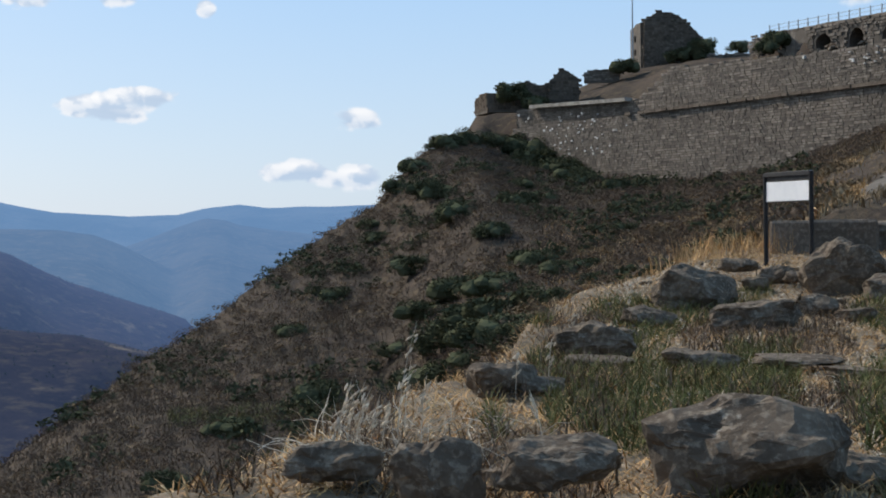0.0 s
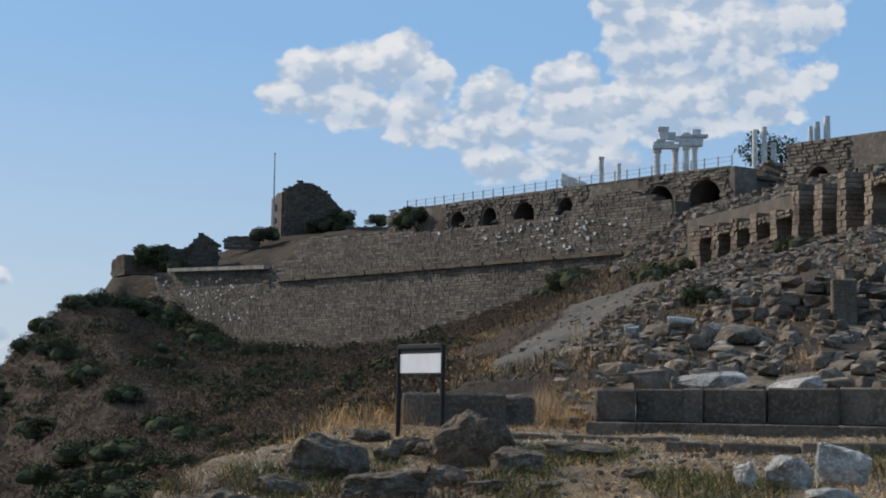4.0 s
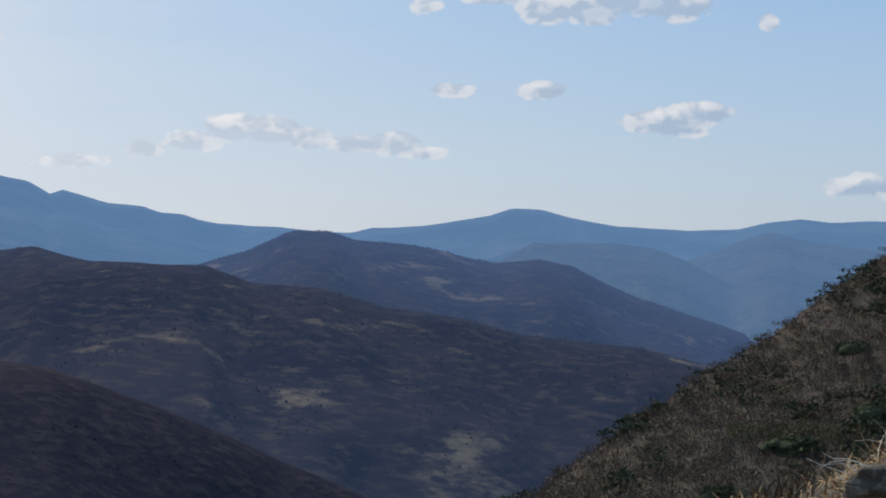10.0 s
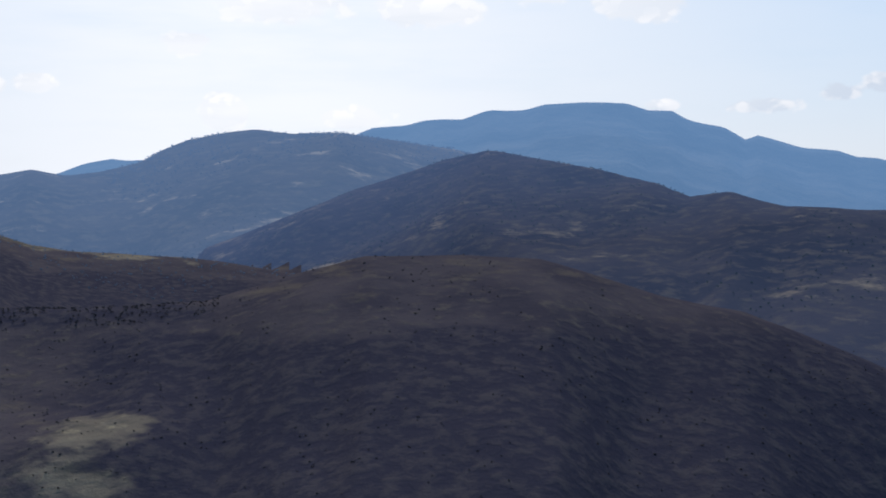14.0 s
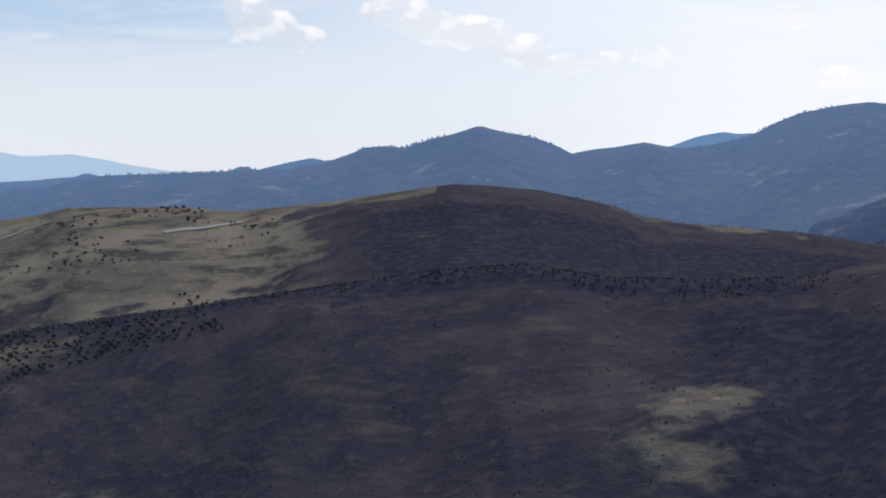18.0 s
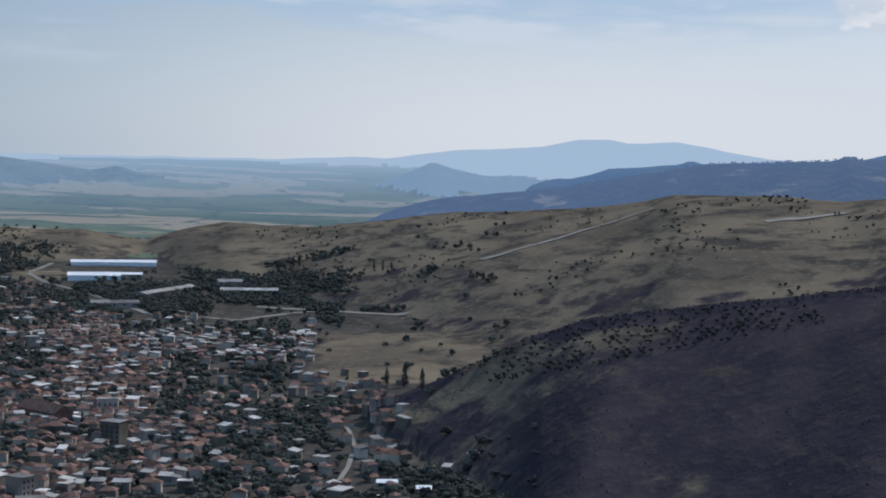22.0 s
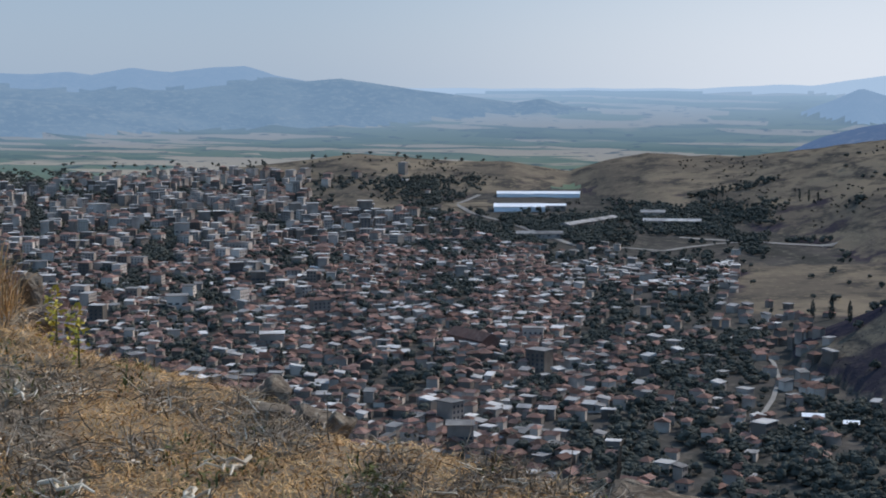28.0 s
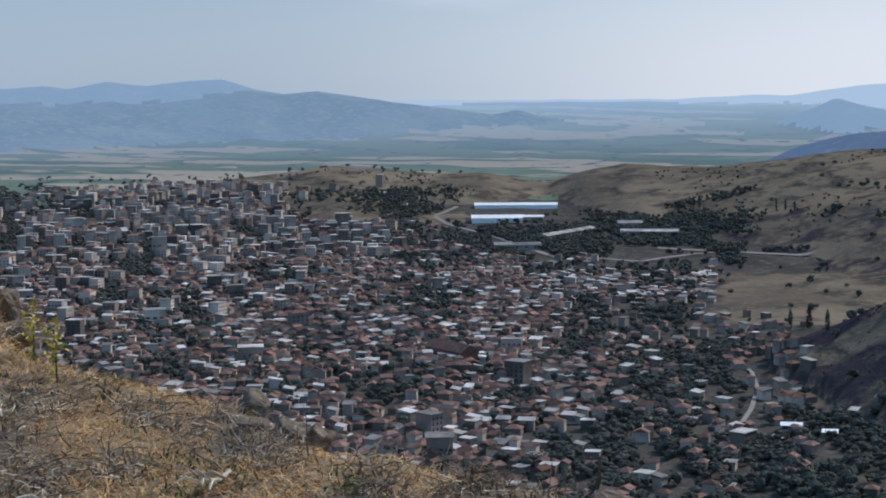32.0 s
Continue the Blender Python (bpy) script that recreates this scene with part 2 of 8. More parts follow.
# distant hills, trees and ranges: haze put into emission, and bluish base tones
M_FARHILL = material("distant_hills", ((0.036, 0.031, 0.037), (0.018, 0.018, 0.026), (0.060, 0.049, 0.042)), 0.007, 0.95, 0.5, 0.045, gloss=0.0, painted_haze=((0.125, 0.210, 0.42), 1600.0, 3000.0, 0.10, 0.56), spot=((0.165, 0.128, 0.088), 0.008, 0.57), stretch=(1, 1, 2.5))
M_FARTREE = material("distant_trees", ((0.030, 0.034, 0.030), (0.042, 0.046, 0.040)), 0.02, 0.95, 0.0, gloss=0.0, by_piece=0.2, painted_haze=((0.155, 0.275, 0.51), 1500.0, 4900.0, 0.08, 0.95))
M_FARRANGE = material("far_range", ((0.12, 0.115, 0.11), (0.05, 0.055, 0.06)), 0.004, 0.95, 1.0, 0.012, gloss=0.0, painted_haze=((0.150, 0.295, 0.53), 3000.0, 4900.0, 0.5, 0.72))
M_FARHAZE = material("pale_far_range", ((0.13, 0.125, 0.12), (0.06, 0.065, 0.07)), 0.004, 0.95, 0.5, 0.03, gloss=0.0, painted_haze=((0.405, 0.545, 0.705), 3000.0, 4900.0, 0.93, 0.95))
M_RIDGE = material("wooded_ridge", ((0.060, 0.052, 0.050), (0.026, 0.028, 0.032), (0.10, 0.082, 0.060)), 0.005, 0.95, 0.8, 0.03, gloss=0.0, painted_haze=((0.130, 0.222, 0.400), 2600.0, 3700.0, 0.48, 0.68), spot=((0.34, 0.26, 0.17), 0.008, 0.57), stretch=(1, 1, 2.5))
M_RANGEWEST = material("hazy_range", ((0.15, 0.14, 0.12), (0.06, 0.065, 0.07), (0.20, 0.17, 0.13)), 0.004, 0.95, 0.8, 0.02, gloss=0.0, painted_haze=((0.255, 0.390, 0.565), 3000.0, 4900.0, 0.78, 0.84))
M_HILLSWEST = material("hazy_low_hills", ((0.17, 0.16, 0.12), (0.03, 0.035, 0.035), (0.26, 0.22, 0.15)), 0.006, 0.95, 0.8, 0.02, gloss=0.0, painted_haze=((0.215, 0.340, 0.490), 3000.0, 4900.0, 0.68, 0.78), spot=((0.60, 0.47, 0.33), 0.007, 0.62), stretch=(1, 1, 3))
M_SPUR = material("hazy_spur", ((0.09, 0.085, 0.08), (0.035, 0.04, 0.045), (0.12, 0.10, 0.08)), 0.005, 0.95, 0.9, 0.02, gloss=0.0, painted_haze=((0.135, 0.255, 0.455), 3000.0, 4900.0, 0.55, 0.78))
M_FIELD = material("pitch_grass", ((0.055, 0.085, 0.04), (0.07, 0.10, 0.05)), 0.02, 0.95, 0.0, gloss=0.0)
M_BARE = material("bare_yard", ((0.20, 0.165, 0.12), (0.14, 0.118, 0.09)), 0.03, 0.95, 0.2, gloss=0.0)
M_STONE = material("grey_stone", ((0.215, 0.172, 0.132), (0.130, 0.105, 0.081), (0.29, 0.24, 0.19)), 0.8, 0.95, 0.9, by_piece=0.32, gloss=0.05)
M_WALL = material("old_masonry", ((0.205, 0.172, 0.140), (0.135, 0.114, 0.094), (0.27, 0.235, 0.195)), 0.18, 0.92, 0.8, 2.0, by_piece=0.32)
# darker copy of old_masonry: shade on tower and bastion put into the colour
M_SHADEDWALL = material("shaded_old_masonry", ((0.128, 0.100, 0.077), (0.082, 0.066, 0.052), (0.165, 0.132, 0.102)), 0.3, 0.95, 0.8, 2.4, by_piece=0.3, gloss=0.05)
M_MORTAR = material("mortar_and_rubble", ((0.145, 0.122, 0.098), (0.095, 0.082, 0.068)), 0.5, 0.95, 0.9)
M_ANDESITE = material("dark_andesite", ((0.178, 0.142, 0.110), (0.113, 0.091, 0.071), (0.235, 0.194, 0.155)), 1.6, 0.95, 0.9, by_piece=0.2, gloss=0.05)
M_MARBLE = material("weathered_marble", ((0.74, 0.71, 0.66), (0.52, 0.50, 0.47), (0.80, 0.78, 0.74)), 1.4, 0.75, 0.5, by_piece=0.14)
M_GREYMARBLE = material("grey_weathered_marble", ((0.40, 0.375, 0.335), (0.19, 0.175, 0.155), (0.52, 0.50, 0.46)), 3.0, 0.9, 1.0, 16.0, by_piece=0.2, gloss=0.08)
M_ROCK = material("lichen_rock", ((0.150, 0.118, 0.089), (0.082, 0.064, 0.049), (0.225, 0.186, 0.143)), 2.2, 0.95, 1.0, 18.0, gloss=0.02, spot=((0.33, 0.295, 0.24), 5.0, 0.60))
M_STRAW = material("straw", ((0.53, 0.305, 0.115), (0.25, 0.135, 0.06), (0.66, 0.45, 0.23)), 2.5, 0.85, 0.0, by_piece=0.4)
M_STALK = material("bleached_stalk", ((0.68, 0.59, 0.45), (0.48, 0.40, 0.30)), 6.0, 0.8, 0.0, by_piece=0.25)
M_GRASS = material("green_grass", ((0.076, 0.092, 0.032), (0.118, 0.116, 0.045), (0.18, 0.152, 0.070)), 1.2, 0.9, 0.0, by_piece=0.35, gloss=0.05)
M_SHRUB = material("dark_green_shrub", ((0.058, 0.066, 0.037), (0.076, 0.080, 0.046), (0.092, 0.090, 0.054)), 0.8, 0.95, 0.0, by_piece=0.25, gloss=0.0)
M_BROWNSHRUB = material("brown_shrub", ((0.140, 0.100, 0.072), (0.092, 0.069, 0.054), (0.19, 0.140, 0.094)), 0.25, 0.95, 0.0, by_piece=0.3, gloss=0.0)
M_TREE = material("tree_leaves", ((0.062, 0.064, 0.054), (0.092, 0.090, 0.074)), 0.05, 0.95, 0.0, by_piece=0.2, gloss=0.0)
M_SCRUB = material("dark_scrub", ((0.042, 0.041, 0.036), (0.056, 0.053, 0.044)), 0.05, 0.95, 0.0, by_piece=0.2, gloss=0.0)
M_HILLBUSH = material("hill_bushes", ((0.046, 0.041, 0.046), (0.058, 0.050, 0.050)), 0.05, 0.95, 0.0, by_piece=0.3, gloss=0.0)
M_BARK = material("bark", ((0.10, 0.075, 0.05), (0.06, 0.045, 0.03)), 4.0, 0.9, 0.5)
M_TILE = material("clay_tiles", ((0.186, 0.104, 0.082), (0.118, 0.075, 0.063), (0.215, 0.140, 0.114)), 0.05, 0.95, 0.0, by_piece=0.5, gloss=0.05)
M_PALEROOF = material("pale_roofing", ((0.42, 0.40, 0.38), (0.20, 0.19, 0.185)), 0.05, 0.8, 0.0, by_piece=0.6, gloss=0.1)
M_PLASTER = material("plaster", ((0.40, 0.34, 0.29), (0.18, 0.152, 0.132)), 0.03, 0.9, 0.0, by_piece=0.6, gloss=0.05)
M_WINDOW = material("window_glass", ((0.03, 0.035, 0.045), (0.05, 0.055, 0.065)), 0.2, 0.25, 0.0)
M_WHITE = material("white_sheet_roof", ((0.80, 0.80, 0.81), (0.72, 0.72, 0.74)), 0.05, 0.5, 0.0)
M_IRON = material("black_iron", ((0.020, 0.020, 0.022), (0.035, 0.032, 0.030)), 8.0, 0.5, 0.2, metal=0.3)
M_BOARD = material("sign_board", ((0.80, 0.81, 0.82), (0.74, 0.75, 0.77)), 3.0, 0.4, 0.0)
M_ROAD = material("pale_road", ((0.21, 0.197, 0.18), (0.155, 0.146, 0.134)), 0.05, 0.9, 0.1)
M_STEEL = material("galvanised_steel", ((0.35, 0.36, 0.37), (0.25, 0.26, 0.27)), 5.0, 0.45, 0.1, metal=0.8)
M_CAP = material("pale_capstone", ((0.34, 0.315, 0.275), (0.25, 0.23, 0.20)), 0.8, 0.9, 0.5, by_piece=0.2)
M_STRAWDARK = material("russet_grass", ((0.22, 0.145, 0.075), (0.13, 0.09, 0.05), (0.28, 0.20, 0.11)), 0.2, 0.9, 0.0, by_piece=0.35)
M_LEDGEGRASS = material("pale_green_grass", ((0.17, 0.155, 0.075), (0.12, 0.115, 0.055), (0.24, 0.205, 0.11)), 0.4, 0.9, 0.0, by_piece=0.3, gloss=0.02)
M_DEADWEED = material("dead_weed", ((0.29, 0.22, 0.15), (0.15, 0.114, 0.082)), 3.0, 0.9, 0.0, by_piece=0.35)
M_YELLOW = material("yellow_flower", ((0.55, 0.42, 0.05), (0.35, 0.30, 0.06)), 20.0, 0.8, 0.0)
M_GREENTREE = material("green_leaves", ((0.055, 0.085, 0.03), (0.04, 0.06, 0.025)), 0.5, 0.8, 0.0, by_piece=0.4)
# near-black colour that paints the shade of an opening
M_SLITSHADE = material("painted_slit_shade", ((0.02, 0.018, 0.016), (0.03, 0.027, 0.024)), 1.0, 0.95, 0.0)


def valley_material():
    """Dark scrub, dry grass and town ground, by the land's own fields, with cloud shade painted into the dark tones."""
    mat = bpy.data.materials.new("valley_ground")
    mat.use_nodes = True
    N = Nodes(mat.node_tree)
    pos = N.tree.nodes.new("ShaderNodeNewGeometry").outputs["Position"]

    def field(name):
        n = N.tree.nodes.new("ShaderNodeAttribute")
        n.attribute_name = name
        return n.outputs["Fac"]

    big, mid, fine = N.noise(pos, 0.006, 6.0, 0.6), N.noise(pos, 0.022, 5.0, 0.6), N.noise(pos, 0.11, 4.0, 0.65)
    lines = N.noise(N.scaled(pos, 1.0, 1.0, 6.0), 0.016, 6.0, 0.62)
    # scrub tones also hold the cloud shade lying over these hills
    scrub = N.mix(N.ramp(mid, 0.36, 0.64), (0.058, 0.049, 0.055), (0.040, 0.035, 0.044))
    scrub = N.mix(N.ramp(fine, 0.5, 0.72), scrub, (0.074, 0.062, 0.058))
    scrub = N.mix(N.math("MULTIPLY", N.ramp(lines, 0.55, 0.68), 0.6), scrub, (0.095, 0.076, 0.060))
    # wood tone serves both dark trees and painted cloud shade
    wood = N.mix(N.ramp(fine, 0.42, 0.66), (0.030, 0.028, 0.040), (0.050, 0.044, 0.050))
    scrub = N.mix(N.ramp(N.math("ADD", field("wood"), N.math("MULTIPLY", N.math("SUBTRACT", lines, 0.5), 1.6)), 0.35, 0.75), scrub, wood)
    grass = N.mix(N.ramp(big, 0.38, 0.62), (0.190, 0.154, 0.112), (0.112, 0.094, 0.075))
    grass = N.mix(N.ramp(lines, 0.46, 0.62), grass, (0.066, 0.059, 0.052))
    grass = N.mix(N.ramp(fine, 0.52, 0.75), grass, (0.20, 0.165, 0.112))
    bare = N.mix(N.ramp(mid, 0.36, 0.64), (0.076, 0.069, 0.063), (0.050, 0.049, 0.044))
    bare = N.mix(N.ramp(fine, 0.5, 0.7), bare, (0.118, 0.104, 0.088))
    wobble = N.math("MULTIPLY", N.math("SUBTRACT", N.noise(pos, 0.012, 5.0, 0.62), 0.5), 2.2)
    dry = N.ramp(N.math("ADD", field("dry"), wobble), 0.38, 0.66)
    col = N.mix(dry, scrub, grass)
    col = N.mix(N.ramp(N.math("ADD", field("town"), wobble), 0.4, 0.6), col, bare)
    q = N.tree.nodes.new("ShaderNodeBsdfPrincipled")
    N.link(col, q.inputs["Base Color"])
    q.inputs["Roughness"].default_value = 0.95
    q.inputs["Specular IOR Level"].default_value = 0.0
    bmp = N.tree.nodes.new("ShaderNodeBump")
    bmp.inputs["Strength"].default_value = 0.6
    bmp.inputs["Distance"].default_value = 2.5
    N.link(fine, bmp.inputs["Height"])
    N.link(bmp.outputs[0], q.inputs["Normal"])
    o = N.tree.nodes.new("ShaderNodeOutputMaterial")
    N.link(q.outputs[0], o.inputs[0])
    return mat


M_VALLEY = valley_material()


def plain_material():
    """Strips of crops, stubble and hedges across the far plain, with the blue haze of distance painted in as emission.
    """
    mat = bpy.data.materials.new("distant_fields")
    mat.use_nodes = True
    N = Nodes(mat.node_tree)
    pos = N.tree.nodes.new("ShaderNodeNewGeometry").outputs["Position"]
    turned = N.tree.nodes.new("ShaderNodeMapping")
    N.link(pos, turned.inputs["Vector"])
    turned.inputs["Rotation"].default_value = (0, 0, radians(-14.0))
    turned.inputs["Scale"].default_value = (1.0, 0.30, 0.0)
    cell = N.voronoi(turned.outputs[0], 0.013, "F1", "Color")
    one = N.tree.nodes.new("ShaderNodeSeparateColor")
    N.link(cell, one.inputs[0])
    near = N.noise(pos, 0.0016, 3.0, 0.5)
    col = N.mix(N.ramp(one.outputs[0], 0.30, 0.5), (0.075, 0.105, 0.055), (0.12, 0.15, 0.075))
    col = N.mix(N.ramp(N.math("ADD", one.outputs[1], N.math("MULTIPLY", N.math("SUBTRACT", near, 0.5), 0.9)), 0.62, 0.66), col, (0.36, 0.29, 0.195))
    col = N.mix(N.ramp(N.noise(pos, 0.02, 4.0, 0.6), 0.58, 0.66), col, (0.028, 0.036, 0.028))
    q = N.tree.nodes.new("ShaderNodeBsdfDiffuse")
    N.link(col, q.inputs[0])
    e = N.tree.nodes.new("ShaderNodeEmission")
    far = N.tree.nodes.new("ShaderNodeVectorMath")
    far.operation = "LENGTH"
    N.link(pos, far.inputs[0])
    # emission share grows with distance: the plain's haze, painted on
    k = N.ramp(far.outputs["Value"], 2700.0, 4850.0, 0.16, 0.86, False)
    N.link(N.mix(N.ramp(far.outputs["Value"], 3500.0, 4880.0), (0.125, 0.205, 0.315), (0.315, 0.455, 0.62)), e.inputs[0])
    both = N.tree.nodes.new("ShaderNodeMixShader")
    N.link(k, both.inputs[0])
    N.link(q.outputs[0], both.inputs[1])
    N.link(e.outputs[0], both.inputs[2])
    o = N.tree.nodes.new("ShaderNodeOutputMaterial")
    N.link(both.outputs[0], o.inputs[0])
    return mat


M_PLAIN = plain_material()

# ---------------------------------------------------------------- helpers


def mesh_ob(name, verts, faces, mats, idx=None, smooth=False):
    me = bpy.data.meshes.new(name)
    me.from_pydata([tuple(v) for v in verts], [], [tuple(f) for f in faces])
    for mt in (mats if isinstance(mats, (list, tuple)) else [mats]):
        me.materials.append(mt)
    if idx is not None:
        me.polygons.foreach_set("material_index", np.asarray(idx, dtype=np.int32))
    if smooth:
        me.polygons.foreach_set("use_smooth", np.ones(len(me.polygons), dtype=bool))
    me.update()
    return new(name, me)


def part(name, bm, mat, parent, label=""):
    """Links a bmesh as one mesh under a thing or a part."""
    me = bpy.data.meshes.new(name)
    bm.to_mesh(me)
    bm.free()
    me.materials.append(mat)
    ob = new(name, me)
    ob.parent = parent
    if label:
        ob["label"] = label
    return ob


def empty(name, m, label, category, group="", kind=""):
    ob = new(name)
    ob.matrix_world = m
    return tagged(ob, label, category, group, kind)


def box(sx, sy, sz, at=(0, 0, 0), bevel=0.0, turn=None):
    bm = bmesh.new()
    bmesh.ops.create_cube(bm, size=1.0)
    bmesh.ops.scale(bm, vec=(sx, sy, sz), verts=bm.verts)
    if bevel:
        bmesh.ops.bevel(bm, geom=list(bm.edges), offset=bevel, segments=2, affect="EDGES", profile=0.6)
    if turn:
        bmesh.ops.transform(bm, matrix=turn, verts=bm.verts)
    bmesh.ops.translate(bm, vec=at, verts=bm.verts)
    return bm


def roughen(bm, amount, scale, seed=0.0):
    for v in bm.verts:
        p = v.co * scale + Vector((seed * 3.7, seed * 1.3, seed * 7.1))
        v.co += noise.noise_vector(p) * amount


BOXF = [(0, 3, 2, 1), (4, 5, 6, 7), (0, 1, 5, 4), (1, 2, 6, 5), (2, 3, 7, 6), (3, 0, 4, 7)]

# ---------------------------------------------------------------- the lie of the land: one sheet round the viewpoint
# crest lines: heading and height seen from the eye (degrees)
FAR = [(-66, 0.3), (-62.7, 0.85), (-61.9, 1.17), (-61.0, 1.36), (-60.5, 1.31), (-57, 1.4), (-53.0, 2.1), (-52.4, 2.34), (-51.3, 2.46), (-50.7, 2.62), (-49.4, 2.64), (-48.5, 2.93),
       (-47.3, 2.93), (-46.6, 3.11), (-45.3, 3.14), (-43.9, 3.1), (-43.2, 2.84), (-42.4, 2.81), (-41.9, 2.54), (-40.7, 2.28), (-40.0, 1.89), (-39.6, 2.02), (-38.7, 1.77), (-38.1, 1.6),
       (-37.0, 1.48), (-36.4, 1.27), (-35.7, 1.2), (-35.2, 1.02), (-34.5, 0.88), (-32.8, 0.82), (-30.1, 0.62), (-29.4, 0.8), (-27.7, 0.87), (-26.7, 1.02), (-25.4, 1.2), (-24.7, 1.42),
       (-23.7, 1.38), (-22.9, 1.15), (-21.2, 0.83), (-18.8, 0.72), (-17.2, 0.78), (-16.3, 0.98), (-15.2, 1.1), (-14.3, 0.96), (-11, 0.98), (25, 1.0)]
RIDGE_B = [(-91.9, -1.96), (-90.0, -1.55), (-87.0, -1.16), (-84.7, -0.79), (-83.4, -0.52), (-81.6, -0.24), (-80.3, -0.18), (-77.5, -0.12), (-77.0, 0.05), (-76.5, -0.06), (-75.5, -0.05),
           (-74.0, 0.28), (-73.3, 0.53), (-73.0, 0.7), (-72.1, 0.73), (-71.7, 0.64), (-70.8, 0.87), (-70.0, 1.12), (-69.1, 1.41), (-68.1, 1.23), (-67.4, 1.14), (-66.5, 0.87), (-66.0, 0.6),
           (-65.3, 0.72), (-63.6, 0.92), (-62.5, 0.74), (-61.4, 0.86), (-60.1, 1.27), (-59.4, 1.65), (-58.5, 2.02), (-57.6, 2.2), (-56.3, 2.35), (-55.0, 2.17), (-53.2, 2.14), (-51.3, 1.88),
           (-49.8, 1.66), (-48.3, 1.31), (-46, 1.0)]
# paler ranges one behind another beyond the plain
RANGE_PALE = [(-126, -0.3), (-103.8, -0.32), (-96.0, -0.32), (-94.4, -0.26), (-93.4, -0.22), (-92.3, -0.26), (-91.2, -0.11), (-90.0, 0.04), (-88.2, 0.16), (-87.0, 0.25), (-85.9, 0.52), (-84.8, 0.52),
              (-84.2, 0.4), (-82.5, 0.48), (-81.0, 0.18), (-79.6, -0.03), (-77.9, -0.16), (-70, -0.3)]
RANGE_WEST = [(-126, 0.1), (-118.3, 0.14), (-117.6, 0.16), (-116.7, 0.24), (-116.0, 0.13), (-115.4, 0.24), (-114.7, 0.37), (-113.4, 0.21), (-112.1, 0.34), (-111.0, 0.35), (-109.9, 0.0), (-109.0, -0.13), (-107.3, -0.33), (-105.4, -0.57)]
HILLS_WEST = [(-126, -0.3), (-118.3, -0.35), (-116.5, -0.46), (-114.7, -0.35), (-112.9, -0.42), (-111.0, -0.23), (-110.1, -0.08), (-109.0, -0.17), (-107.8, -0.07), (-106.5, -0.24), (-105.4, -0.42), (-103.8, -0.59),
              (-102.0, -0.81), (-101.1, -0.69), (-100.7, -0.8), (-99.7, -1.03)]
SPUR_WEST = [(-126, -0.6), (-118.3, -0.68), (-117.2, -0.79), (-116.0, -0.9), (-114.7, -1.14), (-113.3, -1.31)]
CONE = [(-92.3, -0.99), (-91.6, -0.76), (-90.7, -0.41), (-90.0, -0.6), (-88.9, -0.77), (-87.6, -0.74), (-86.8, -0.97)]
RIDGE_B_FAR = [(-87.4, -1.08), (-87.0, -0.92), (-86.5, -0.79), (-86.1, -0.82), (-85.4, -0.66), (-84.8, -0.44), (-83.3, -0.33), (-82.5, -0.26), (-82.1, -0.1), (-81.6, -0.26), (-80.8, -0.4), (-77.6, -0.5), (-76.8, -0.15),
               (-75.5, 0.18), (-74.7, 0.37), (-74.3, 0.28), (-73.4, 0.06)]
SPUR_EAST = [(-24, 0.3), (-22.6, 0.33), (-21.3, 0.29), (-20.0, 0.13), (-19.0, -0.25), (-18.1, -0.72), (-17.0, -1.23), (-15.6, -2.21)]
SPUR_EAST_FAR = [(-19.0, -0.3), (-18.1, 0.03), (-17.4, 0.3), (-16.3, 0.66), (-15.6, 0.57), (-15.2, 0.42), (-14.0, 0.22), (-10, -0.4)]
RIDGE_C = [(-37, -0.9), (-34.6, -0.19), (-33.6, 0.09), (-32.1, 0.74), (-30.8, 0.69),
           (-30, 0.44), (-28.1, 0.29), (-25.3, -0.36), (-23.8, -0.24), (-22.7, -0.47), (-20.8, -1.42), (-18.8, -2.08), (-17, -2.72)]
RIDGE_D = [(-58, -1.6), (-55, -0.5), (-53, 0.3), (-51.7, 0.75), (-50, 1.33), (-48.5, 1.65), (-46.6, 1.32), (-44.9, 0.95), (-43, 0.5), (-41.8, 0.06), (-40.5, 0.24), (-38.7, -0.25), (-34.9, -0.41), (-33.4, -1.0), (-31.2, -1.17), (-29.1, -1.79),
           (-26.2, -2.24), (-24.4, -2.76), (-20.6, -3.19), (-18.1, -3.83), (-15, -5.0)]
RIDGE_E = [(-92.5, -8.6), (-90.9, -7.96), (-89, -7.01), (-87.1, -6.05), (-85.2, -5.46), (-80.5, -4.8), (-75.9, -4.17), (-70.1, -3.29), (-67.5, -3.08), (-65, -3.48),
           (-61.8, -3.54), (-58, -3.38), (-56.2, -2.88), (-54.5, -2.36), (-52.7, -1.92), (-49.5, -1.85), (-46.8, -2.02), (-45.3, -2.43), (-42.7, -3.31), (-40, -3.82),
           (-37.2, -4.87), (-34.6, -5.99), (-32.6, -6.9), (-29, -8.5)]
